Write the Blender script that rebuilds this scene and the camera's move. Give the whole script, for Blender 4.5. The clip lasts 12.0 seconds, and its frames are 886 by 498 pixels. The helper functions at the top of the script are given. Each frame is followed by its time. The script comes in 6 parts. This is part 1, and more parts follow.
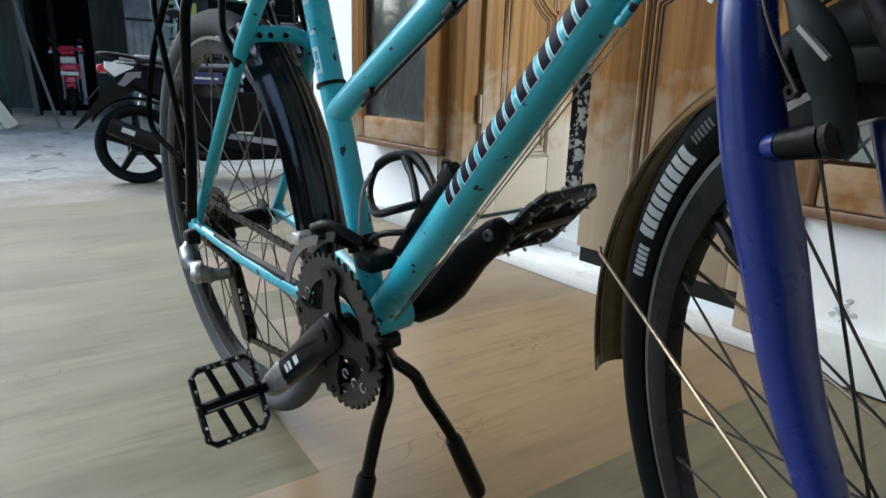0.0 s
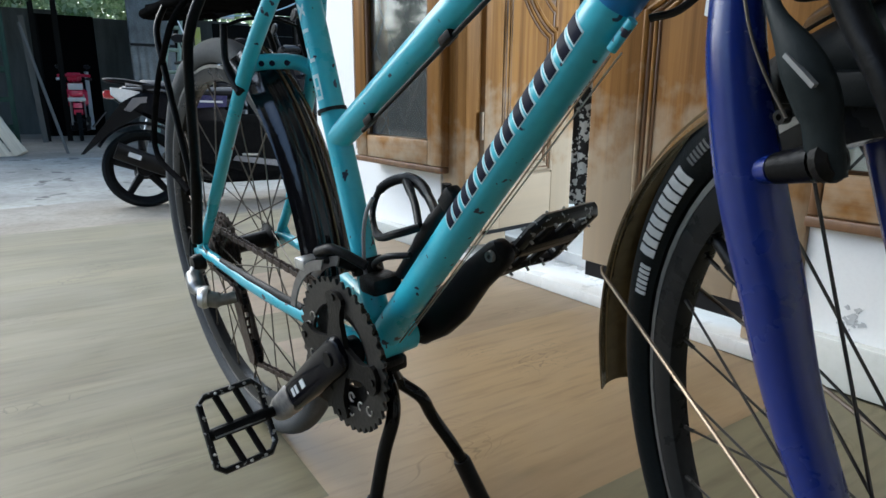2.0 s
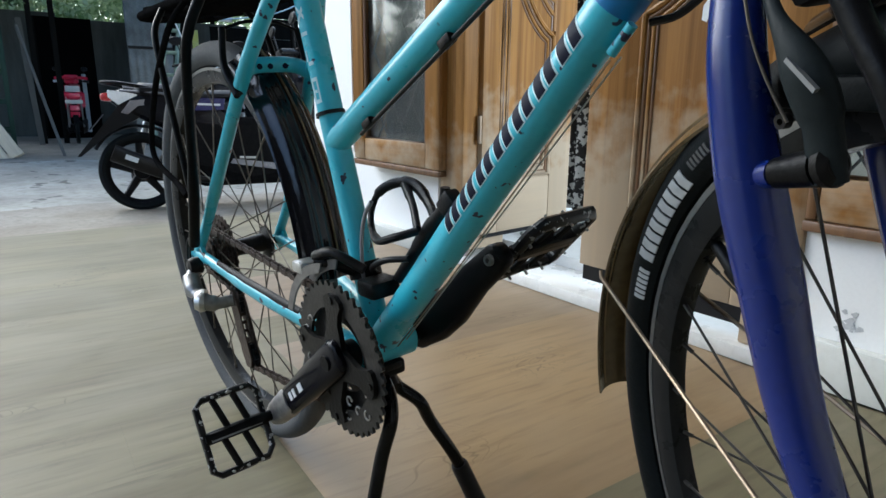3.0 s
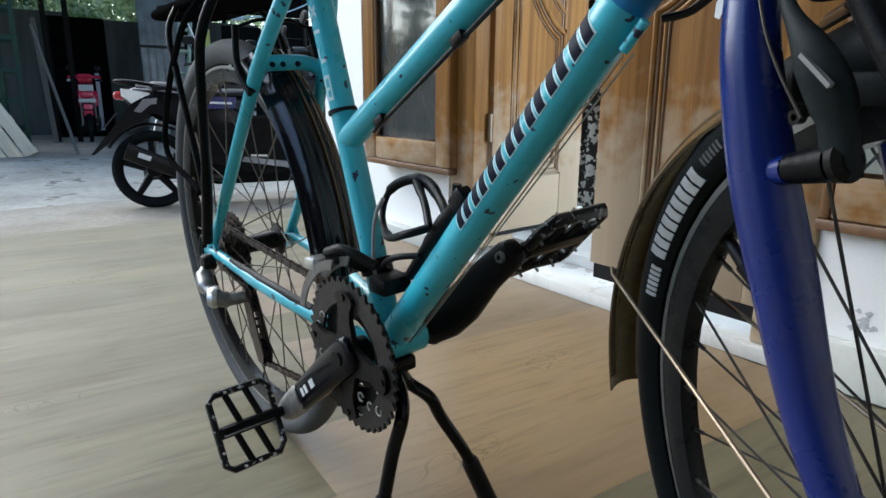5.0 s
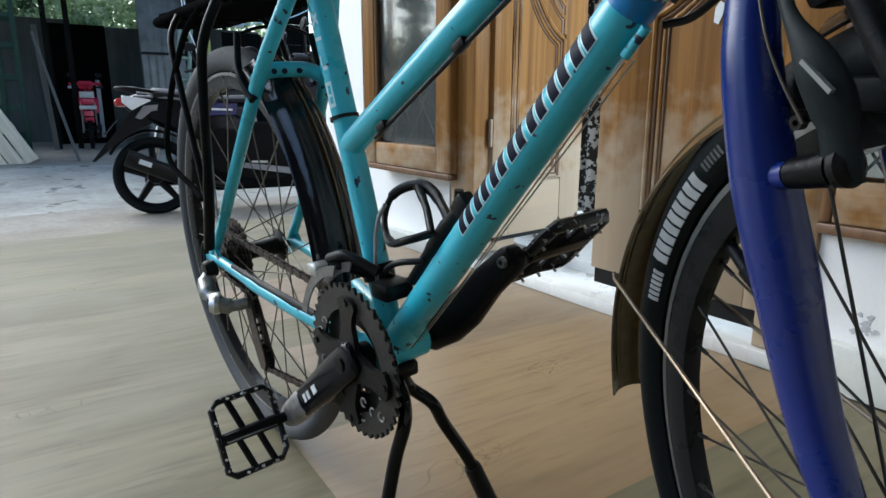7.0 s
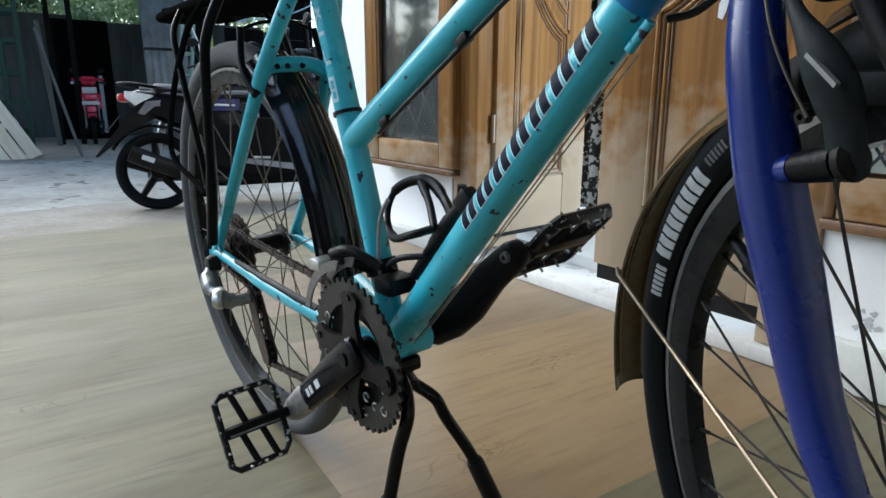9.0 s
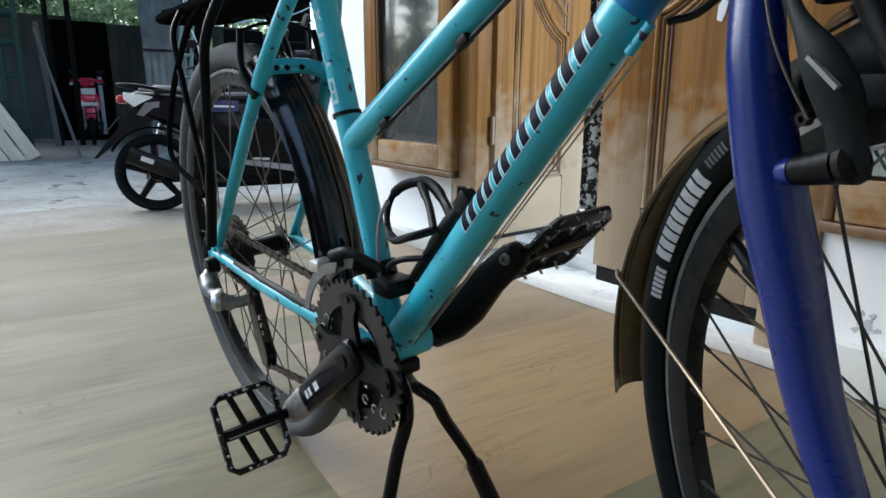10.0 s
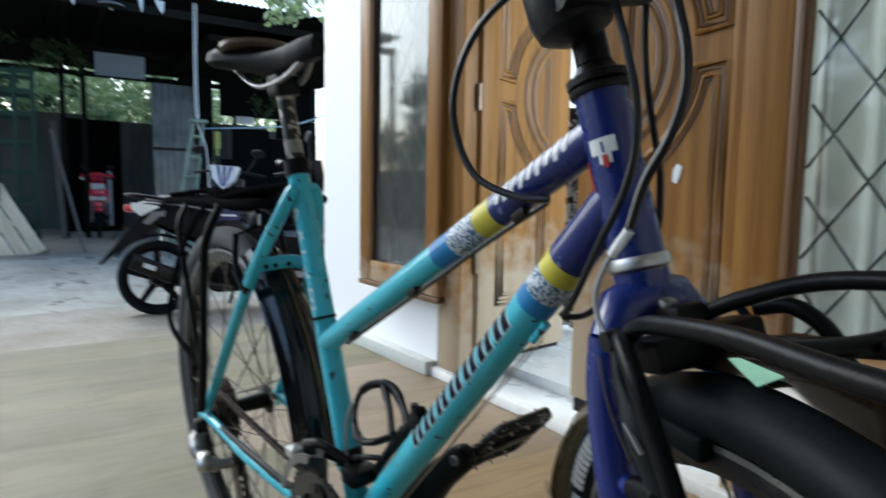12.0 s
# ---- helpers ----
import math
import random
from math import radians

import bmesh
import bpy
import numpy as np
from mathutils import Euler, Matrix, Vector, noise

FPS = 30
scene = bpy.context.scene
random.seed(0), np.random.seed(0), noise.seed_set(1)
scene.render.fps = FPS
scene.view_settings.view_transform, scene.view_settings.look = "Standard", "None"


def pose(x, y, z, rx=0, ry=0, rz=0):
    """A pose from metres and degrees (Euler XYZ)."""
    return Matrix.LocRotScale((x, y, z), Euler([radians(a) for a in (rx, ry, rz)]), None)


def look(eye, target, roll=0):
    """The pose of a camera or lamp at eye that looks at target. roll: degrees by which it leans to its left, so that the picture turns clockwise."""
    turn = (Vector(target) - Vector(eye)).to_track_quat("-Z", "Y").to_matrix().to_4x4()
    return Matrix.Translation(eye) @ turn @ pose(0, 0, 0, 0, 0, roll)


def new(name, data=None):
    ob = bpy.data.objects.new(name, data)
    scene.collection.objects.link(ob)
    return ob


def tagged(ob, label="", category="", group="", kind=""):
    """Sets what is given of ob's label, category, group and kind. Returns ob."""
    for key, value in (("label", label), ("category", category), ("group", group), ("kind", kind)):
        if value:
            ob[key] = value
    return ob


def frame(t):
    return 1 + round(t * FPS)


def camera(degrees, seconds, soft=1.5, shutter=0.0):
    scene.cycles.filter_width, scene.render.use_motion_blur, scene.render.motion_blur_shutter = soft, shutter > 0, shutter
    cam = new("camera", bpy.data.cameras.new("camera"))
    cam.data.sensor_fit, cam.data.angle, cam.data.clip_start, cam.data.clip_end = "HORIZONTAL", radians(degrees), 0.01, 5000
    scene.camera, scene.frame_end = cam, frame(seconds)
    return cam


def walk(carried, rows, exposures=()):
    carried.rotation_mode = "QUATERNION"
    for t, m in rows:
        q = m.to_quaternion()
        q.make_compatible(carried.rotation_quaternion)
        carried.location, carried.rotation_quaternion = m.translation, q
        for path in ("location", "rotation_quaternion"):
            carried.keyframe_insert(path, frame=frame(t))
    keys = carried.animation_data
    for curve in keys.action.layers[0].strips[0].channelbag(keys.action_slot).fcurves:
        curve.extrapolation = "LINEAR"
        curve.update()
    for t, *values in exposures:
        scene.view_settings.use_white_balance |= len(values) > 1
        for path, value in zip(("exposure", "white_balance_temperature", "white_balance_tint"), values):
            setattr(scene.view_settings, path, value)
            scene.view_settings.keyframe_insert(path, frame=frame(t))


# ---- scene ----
cam = camera(70.7, 12.0, shutter=0.9)
PATH = [
    (0, (0.554, -0.361, 0.571), (-0.917, 0.858, -0.02), -1.2),
    (0.5, (0.554, -0.358, 0.573), (-0.93, 0.857, 0.004), -2.0),
    (1, (0.557, -0.359, 0.575), (-0.932, 0.857, 0.024), -2.0),
    (1.5, (0.561, -0.359, 0.58), (-0.937, 0.852, 0.039), -2.8),
    (2, (0.558, -0.359, 0.579), (-0.936, 0.854, 0.034), -2.7),
    (2.5, (0.556, -0.361, 0.577), (-0.94, 0.848, 0.028), -2.5),
    (3, (0.556, -0.359, 0.579), (-0.934, 0.863, 0.044), -2.5),
    (5, (0.557, -0.362, 0.578), (-0.952, 0.835, 0.04), -2.6),
    (5.5, (0.558, -0.362, 0.58), (-0.95, 0.839, 0.049), -2.9),
    (6, (0.558, -0.362, 0.581), (-0.952, 0.84, 0.056), -3.0),
    (6.5, (0.557, -0.363, 0.58), (-0.955, 0.838, 0.06), -2.9),
    (8.5, (0.557, -0.365, 0.578), (-0.955, 0.829, 0.044), -2.7),
    (9, (0.557, -0.365, 0.578), (-0.958, 0.826, 0.044), -2.8),
    (9.5, (0.557, -0.365, 0.577), (-0.959, 0.827, 0.045), -2.7),
    (10, (0.556, -0.365, 0.578), (-0.958, 0.83, 0.049), -2.7),
    (10.5, (0.553, -0.367, 0.584), (-0.935, 0.867, 0.071), -1.9),
    (10.6, (0.554, -0.372, 0.596), (-0.925, 0.885, 0.113), -1.3),
    (10.8, (0.58, -0.385, 0.613), (-0.855, 0.958, 0.243), 1.3),
    (11, (0.598, -0.376, 0.644), (-0.821, 0.982, 0.265), 0.8),
    (11.5, (0.634, -0.369, 0.707), (-0.808, 0.984, 0.407), 1.0),
    (12, (0.647, -0.371, 0.731), (-0.901, 0.868, 0.47), -2.0),
]
SETTING = pose(0, 0, 0, 3.61, -0.235, 5.99)  # the leaning bicycle, and the path round it, against the upright porch
walk(cam, [(t, SETTING @ look(eye, target, roll)) for t, eye, target, roll in PATH], [(0.0, 1.31, 5340, 3), (3.0, 1.30, 5340, 3), (5.5, 1.28, 5330, 3), (6.5, 1.26, 5330, 3), (8.5, 1.31, 5340, 3), (10.4, 1.31, 5340, 3), (12.0, 1.25, 5360, 2)])

# ---- light ----
world = bpy.data.worlds.new("daylight")
scene.world = world
world.use_nodes = True
wn = world.node_tree.nodes
sky = wn.new("ShaderNodeTexSky")
sky.sky_type, sky.sun_disc = "NISHITA", False
sky.sun_elevation, sky.sun_rotation = radians(39), radians(247)
sky.air_density, sky.dust_density, sky.ozone_density = 1.0, 4.0, 0.6
world.node_tree.links.new(sky.outputs[0], wn["Background"].inputs["Color"])
wn["Background"].inputs["Strength"].default_value = 0.15
sun = new("sun", bpy.data.lights.new("sun", "SUN"))
sun.data.energy, sun.data.angle, sun.data.color = 0.8, radians(70), (1.0, 0.97, 0.92)
sun.matrix_world = look((-9.5, -4.0, 8.4), (0, 0, 0))


# ---- shapes ----
class Geo:
    """A mesh in the making: corners and faces."""

    def __init__(self):
        self.v, self.f = [], []

    def add(self, vs, fs):
        n = len(self.v)
        self.v += [Vector(p) for p in vs]
        self.f += [tuple(i + n for i in f) for f in fs]
        return self

    def moved(self, m):
        self.v = [m @ p for p in self.v]
        return self

    def tube(self, pts, r, n=10, closed=False, flat=1.0, caps=True):
        """A round bar along a line of points; r is one radius or one per point; flat squeezes it along its second axis."""
        pts = [Vector(p) for p in pts]
        k = len(pts)
        rs = [r] * k if isinstance(r, (int, float)) else list(r)
        vs, fs, u = [], [], None
        for i, p in enumerate(pts):
            a = pts[(i - 1) % k] if closed or i else p
            b = pts[(i + 1) % k] if closed or i < k - 1 else p
            d = (b - a).normalized()
            if u is None:
                u = d.orthogonal().normalized() if abs(d.y) > 0.9 else Vector((0, 1, 0)).cross(d).normalized()
            u = (u - d * u.dot(d)).normalized()
            w = d.cross(u)
            for j in range(n):
                t = 2 * math.pi * j / n
                vs.append(p + rs[i] * (math.cos(t) * u + flat * math.sin(t) * w))
        for i in range(k if closed else k - 1):
            for j in range(n):
                a, b = i * n + j, i * n + (j + 1) % n
                c, d2 = ((i + 1) % k) * n + (j + 1) % n, ((i + 1) % k) * n + j
                fs.append((a, b, c, d2))
        if caps and not closed:
            fs += [tuple(range(n))[::-1], tuple((k - 1) * n + j for j in range(n))]
        return self.add(vs, fs)

    def lathe(self, prof, m=None, n=24, start=0.0, sweep=360.0, closed=False, ends=True):
        """A profile of (radius, height) turned about the local z axis, over a sweep in degrees."""
        m = m or Matrix.Identity(4)
        full = sweep >= 360
        cols, k, vs, fs = (n if full else n + 1), len(prof), [], []
        for i in range(cols):
            t = radians(start + sweep * i / n)
            for r, h in prof:
                vs.append(m @ Vector((r * math.cos(t), r * math.sin(t), h)))
        for i in range(n):
            a, b = i * k, ((i + 1) % cols) * k
            for j in range(k if closed else k - 1):
                j2 = (j + 1) % k
                fs.append((a + j, b + j, b + j2, a + j2))
        if closed and not full and ends:
            fs += [tuple(range(k)), tuple((cols - 1) * k + j for j in range(k))[::-1]]
        if not closed and full and ends:
            fs += [tuple(i * k for i in range(cols))[::-1], tuple(i * k + k - 1 for i in range(cols))]
        return self.add(vs, fs)

    def box(self, lo, hi, m=None, bevel=0.0):
        """A block from corner to corner, its edges rounded off by bevel."""
        m = m or Matrix.Identity(4)
        if bevel <= 0:
            c = [m @ Vector((x, y, z)) for x in (lo[0], hi[0]) for y in (lo[1], hi[1]) for z in (lo[2], hi[2])]
            return self.add(c, [(0, 1, 3, 2), (4, 6, 7, 5), (0, 4, 5, 1), (2, 3, 7, 6), (0, 2, 6, 4), (1, 5, 7, 3)])
        b = bmesh.new()
        bmesh.ops.create_cube(b, size=1.0)
        for v in b.verts:
            v.co = Vector([lo[i] + (hi[i] - lo[i]) * (v.co[i] + 0.5) for i in range(3)])
        bmesh.ops.bevel(b, geom=list(b.edges), offset=bevel, segments=2, profile=0.5, affect="EDGES")
        b.verts.index_update()
        self.add([m @ v.co for v in b.verts], [tuple(v.index for v in f.verts) for f in b.faces])
        b.free()
        return self

    def slab(self, outline, lo, hi, m=None):
        """A flat outline (x, y) given thickness from z = lo to z = hi."""
        m = m or Matrix.Identity(4)
        n = len(outline)
        vs = [m @ Vector((x, y, h)) for h in (lo, hi) for x, y in outline]
        fs = [tuple(range(n))[::-1], tuple(range(n, 2 * n))] + [(i, (i + 1) % n, n + (i + 1) % n, n + i) for i in range(n)]
        return self.add(vs, fs)

    def mesh(self, name, material, smooth=40):
        me = bpy.data.meshes.new(name)
        me.from_pydata([tuple(p) for p in self.v], [], self.f)
        b = bmesh.new()
        b.from_mesh(me)
        bmesh.ops.recalc_face_normals(b, faces=b.faces)
        b.to_mesh(me)
        b.free()
        me.polygons.foreach_set("use_smooth", [smooth > 0] * len(me.polygons))
        if smooth:
            me.set_sharp_from_angle(angle=radians(smooth))
        me.materials.append(material)
        return me


def part(name, geo, material, parent=None, label="", smooth=40):
    """Links a shape as one mesh, under a thing or a part where one is given."""
    ob = new(name, geo.mesh(name, material, smooth))
    ob.parent = parent
    return tagged(ob, label)


def thing(name, label, category, m=None, group="", kind=""):
    """An empty at the base of a thing, to carry its parts."""
    ob = new(name)
    ob.empty_display_size = 0.05
    ob.matrix_basis = m or Matrix.Identity(4)
    return tagged(ob, label, category, group, kind)


def spline(pts, steps=6, closed=False):
    """A smooth line through points."""
    p = [Vector(q) for q in pts]
    n = len(p)
    out = []
    for i in range(n if closed else n - 1):
        a = p[(i - 1) % n] if closed or i else p[0] * 2 - p[1]
        b, c = p[i], p[(i + 1) % n]
        d = p[(i + 2) % n] if closed or i < n - 2 else c * 2 - b
        for s in range(steps):
            t = s / steps
            out.append(0.5 * (2 * b + (c - a) * t + (2 * a - 5 * b + 4 * c - d) * t * t + (3 * b - a - 3 * c + d) * t ** 3))
    return out if closed else out + [p[-1]]


def along(a, b, t):
    return Vector(a).lerp(Vector(b), t)


def frame_on(origin, x_to, up):
    """A pose at origin whose x axis points along x_to and whose z axis leans to up."""
    x = Vector(x_to).normalized()
    y = Vector(up).cross(x).normalized()
    z = x.cross(y)
    return Matrix.Translation(origin) @ Matrix((x, y, z)).transposed().to_4x4()


# ---- materials ----
def surface(name, base, other=None, rough=0.5, metal=0.0, size=8.0, mix=0.5, bump=0.0, fine=80.0, spots=None, spot_size=60.0, spot_amount=0.3,
            spot_rough=0.7, stretch=(1, 1, 1), coat=0.0, rough_var=0.12, random_tint=0.0, gloss=0.5):
    """A painted, plastic, metal or stone surface: two scales of unevenness, optional chips, fine relief."""
    m = bpy.data.materials.new(name)
    m.use_nodes = True
    nodes, links = m.node_tree.nodes, m.node_tree.links
    bsdf = nodes["Principled BSDF"]
    co = nodes.new("ShaderNodeTexCoord")
    mp = nodes.new("ShaderNodeMapping")
    mp.inputs["Scale"].default_value = stretch
    links.new(co.outputs["Object"], mp.inputs["Vector"])

    def cloud(scale, detail=5.0, rough_=0.6):
        t = nodes.new("ShaderNodeTexNoise")
        t.inputs["Scale"].default_value, t.inputs["Detail"].default_value, t.inputs["Roughness"].default_value = scale, detail, rough_
        links.new(mp.outputs[0], t.inputs["Vector"])
        return t.outputs["Fac"]

    def ramp(fac, lo, hi):
        r = nodes.new("ShaderNodeMapRange")
        r.inputs["From Min"].default_value, r.inputs["From Max"].default_value = lo, hi
        links.new(fac, r.inputs["Value"])
        return r.outputs[0]

    def blend(fac, a, b, kind="MIX"):
        x = nodes.new("ShaderNodeMix")
        x.data_type, x.blend_type = "RGBA", kind
        if isinstance(fac, float):
            x.inputs[0].default_value = fac
        else:
            links.new(fac, x.inputs[0])
        for socket, val in ((x.inputs[6], a), (x.inputs[7], b)):
            if isinstance(val, tuple):
                socket.default_value = (*val, 1)
            else:
                links.new(val, socket)
        return x.outputs[2]

    other = other or tuple(c * 0.72 for c in base)
    big, small = cloud(size), cloud(fine, 4.0)
    col = blend(ramp(big, 0.35, 0.35 + 0.5 / max(mix, 0.05)), base, other)
    col = blend(ramp(small, 0.45, 0.95), col, other)
    ro = ramp(big, 0.2, 0.8)
    rr = nodes.new("ShaderNodeMapRange")
    rr.inputs["To Min"].default_value, rr.inputs["To Max"].default_value = max(0.02, rough - rough_var), min(1, rough + rough_var)
    links.new(ro, rr.inputs["Value"])
    rough_out = rr.outputs[0]
    if spots:
        chip = ramp(cloud(spot_size, 2.0, 0.5), 0.78 - spot_amount * 0.5, 0.80 - spot_amount * 0.5)
        col = blend(chip, col, spots)
    if random_tint:
        info = nodes.new("ShaderNodeObjectInfo")
        hs = nodes.new("ShaderNodeHueSaturation")
        links.new(col, hs.inputs["Color"])
        links.new(ramp(info.outputs["Random"], -0.5 / random_tint + 0.5, 0.5 / random_tint + 0.5), hs.inputs["Value"])
        vr = nodes.new("ShaderNodeMapRange")
        vr.inputs["To Min"].default_value, vr.inputs["To Max"].default_value = 1 - random_tint, 1 + random_tint
        links.new(info.outputs["Random"], vr.inputs["Value"])
        links.new(vr.outputs[0], hs.inputs["Value"])
        col = hs.outputs[0]
    links.new(col, bsdf.inputs["Base Color"])
    links.new(rough_out, bsdf.inputs["Roughness"])
    bsdf.inputs["Metallic"].default_value = metal
    bsdf.inputs["Specular IOR Level"].default_value = gloss
    bsdf.inputs["Coat Weight"].default_value = coat
    bsdf.inputs["Coat Roughness"].default_value = 0.12
    if bump:
        b = nodes.new("ShaderNodeBump")
        b.inputs["Strength"].default_value, b.inputs["Distance"].default_value = bump, 0.002
        links.new(small, b.inputs["Height"])
        links.new(b.outputs[0], bsdf.inputs["Normal"])
    return m


def wood(name, light, dark, axis="z", ring=14.0, rough=0.42, length=1.2, coat=0.15, tint=0.0, bleach=0.0, laid=False, gloss=0.5):
    """Grained timber, the grain along one axis; laid: it runs on from piece to piece; bleach: the height to which wet floors have greyed and scuffed its foot."""
    m = bpy.data.materials.new(name)
    m.use_nodes = True
    nodes, links = m.node_tree.nodes, m.node_tree.links
    bsdf = nodes["Principled BSDF"]
    co = nodes.new("ShaderNodeTexCoord")
    mp = nodes.new("ShaderNodeMapping")
    mp.inputs["Scale"].default_value = [length if a == axis else ring for a in "xyz"]
    geo = nodes.new("ShaderNodeNewGeometry")
    links.new(geo.outputs["Position"] if laid else co.outputs["Object"], mp.inputs["Vector"])
    source = mp.outputs[0]
    info = nodes.new("ShaderNodeObjectInfo")
    shift = nodes.new("ShaderNodeVectorMath")
    shift.operation = "MULTIPLY_ADD"
    links.new(info.outputs["Random"], shift.inputs[0])
    shift.inputs[1].default_value = (0.08, 0.05, 0.0) if laid else (37.0, 53.0, 71.0)
    links.new(source, shift.inputs[2])
    grain = nodes.new("ShaderNodeTexNoise")
    grain.inputs["Scale"].default_value, grain.inputs["Detail"].default_value, grain.inputs["Distortion"].default_value = 1.0, 7.0, 0.7
    fine = nodes.new("ShaderNodeTexNoise")
    fine.inputs["Scale"].default_value, fine.inputs["Detail"].default_value = 7.0, 4.0
    links.new(shift.outputs[0], grain.inputs["Vector"])
    links.new(shift.outputs[0], fine.inputs["Vector"])
    add = nodes.new("ShaderNodeMath")
    add.operation = "MULTIPLY_ADD"
    links.new(fine.outputs["Fac"], add.inputs[0])
    add.inputs[1].default_value = 0.35
    links.new(grain.outputs["Fac"], add.inputs[2])
    cr = nodes.new("ShaderNodeValToRGB")
    cr.color_ramp.elements[0].position, cr.color_ramp.elements[0].color = 0.45, (*dark, 1)
    cr.color_ramp.elements[1].position, cr.color_ramp.elements[1].color = 0.80, (*light, 1)
    links.new(add.outputs[0], cr.inputs["Fac"])
    out = cr.outputs[0]
    if tint:
        hs = nodes.new("ShaderNodeHueSaturation")
        vr = nodes.new("ShaderNodeMapRange")
        vr.inputs["To Min"].default_value, vr.inputs["To Max"].default_value = 1 - tint, 1 + tint
        links.new(info.outputs["Random"], vr.inputs["Value"])
        links.new(vr.outputs[0], hs.inputs["Value"])
        links.new(out, hs.inputs["Color"])
        out = hs.outputs[0]
    if laid:  # a few printed knots: thin curling lines, in places only
        curl, place = nodes.new("ShaderNodeTexNoise"), nodes.new("ShaderNodeTexNoise")
        squash = nodes.new("ShaderNodeMapping")
        squash.inputs["Scale"].default_value = (2.2, 1.0, 1.0)
        links.new(geo.outputs["Position"], squash.inputs["Vector"])
        for node, scale, detail in ((curl, 5.0, 3.0), (place, 3.1, 1.0)):
            node.inputs["Scale"].default_value, node.inputs["Detail"].default_value = scale, detail
            links.new(squash.outputs[0], node.inputs["Vector"])
        curl.inputs["Distortion"].default_value = 0.6
        band = nodes.new("ShaderNodeMath")
        band.operation = "PINGPONG"
        band.inputs[1].default_value = 0.03
        links.new(curl.outputs["Fac"], band.inputs[0])
        thin, where, both = nodes.new("ShaderNodeMapRange"), nodes.new("ShaderNodeMapRange"), nodes.new("ShaderNodeMath")
        thin.inputs["From Min"].default_value, thin.inputs["From Max"].default_value = 0.006, 0.0
        where.inputs["From Min"].default_value, where.inputs["From Max"].default_value = 0.56, 0.68
        where.inputs["To Max"].default_value = 0.6
        links.new(band.outputs[0], thin.inputs["Value"])
        links.new(place.outputs["Fac"], where.inputs["Value"])
        both.operation = "MULTIPLY"
        links.new(thin.outputs[0], both.inputs[0])
        links.new(where.outputs[0], both.inputs[1])
        knot = nodes.new("ShaderNodeMix")
        knot.data_type = "RGBA"
        links.new(both.outputs[0], knot.inputs[0])
        links.new(out, knot.inputs[6])
        knot.inputs[7].default_value = (*[c * 0.45 for c in dark], 1)
        out = knot.outputs[2]
        # short printed flecks along the grain, then a film of grey dust and dried mop marks
        long_, fleck, cut = nodes.new("ShaderNodeMapping"), nodes.new("ShaderNodeTexNoise"), nodes.new("ShaderNodeMapRange")
        long_.inputs["Scale"].default_value = [7.0 if a == axis else 62.0 for a in "xyz"]
        links.new(geo.outputs["Position"], long_.inputs["Vector"])
        links.new(long_.outputs[0], fleck.inputs["Vector"])
        fleck.inputs["Scale"].default_value, fleck.inputs["Detail"].default_value = 1.0, 5.0
        cut.inputs["From Min"].default_value, cut.inputs["From Max"].default_value, cut.inputs["To Max"].default_value = 0.50, 0.72, 0.5
        links.new(fleck.outputs["Fac"], cut.inputs["Value"])
        film, film_cut = nodes.new("ShaderNodeTexNoise"), nodes.new("ShaderNodeMapRange")
        film.inputs["Scale"].default_value, film.inputs["Detail"].default_value, film.inputs["Distortion"].default_value = 3.4, 7.0, 0.5
        links.new(geo.outputs["Position"], film.inputs["Vector"])
        film_cut.inputs["From Min"].default_value, film_cut.inputs["From Max"].default_value, film_cut.inputs["To Max"].default_value = 0.42, 0.68, 0.55
        links.new(film.outputs["Fac"], film_cut.inputs["Value"])
        for amount, colour in ((cut, tuple(c * 0.72 for c in dark)), (film_cut, tuple(0.75 * c + 0.05 for c in light))):
            lay = nodes.new("ShaderNodeMix")
            lay.data_type = "RGBA"
            links.new(amount.outputs[0], lay.inputs[0])
            links.new(out, lay.inputs[6])
            lay.inputs[7].default_value = (*colour, 1)
            out = lay.outputs[2]
    if bleach:
        sep = nodes.new("ShaderNodeSeparateXYZ")
        links.new(co.outputs["Object"], sep.inputs[0])
        stain = nodes.new("ShaderNodeTexNoise")
        stain.inputs["Scale"].default_value, stain.inputs["Detail"].default_value = 16.0, 6.0
        links.new(co.outputs["Object"], stain.inputs["Vector"])
        lift = nodes.new("ShaderNodeMath")
        lift.operation = "MULTIPLY_ADD"
        links.new(stain.outputs["Fac"], lift.inputs[0])
        lift.inputs[1].default_value = 0.55
        links.new(sep.outputs["Z"], lift.inputs[2])
        worn = nodes.new("ShaderNodeMapRange")
        worn.inputs["From Min"].default_value, worn.inputs["From Max"].default_value = bleach + 0.12, bleach + 0.36
        worn.inputs["To Min"].default_value, worn.inputs["To Max"].default_value = 0.75, 0.0
        links.new(lift.outputs[0], worn.inputs["Value"])
        grey = nodes.new("ShaderNodeMix")
        grey.data_type = "RGBA"
        links.new(worn.outputs[0], grey.inputs[0])
        links.new(out, grey.inputs[6])
        grey.inputs[7].default_value = (0.40, 0.34, 0.25, 1)
        out = grey.outputs[2]
    links.new(out, bsdf.inputs["Base Color"])
    vr2 = nodes.new("ShaderNodeMapRange")
    vr2.inputs["To Min"].default_value, vr2.inputs["To Max"].default_value = rough + 0.12, rough - 0.06
    links.new(grain.outputs["Fac"], vr2.inputs["Value"])
    links.new(vr2.outputs[0], bsdf.inputs["Roughness"])
    bsdf.inputs["Specular IOR Level"].default_value = gloss
    bsdf.inputs["Coat Weight"].default_value = coat
    bsdf.inputs["Coat Roughness"].default_value = 0.3
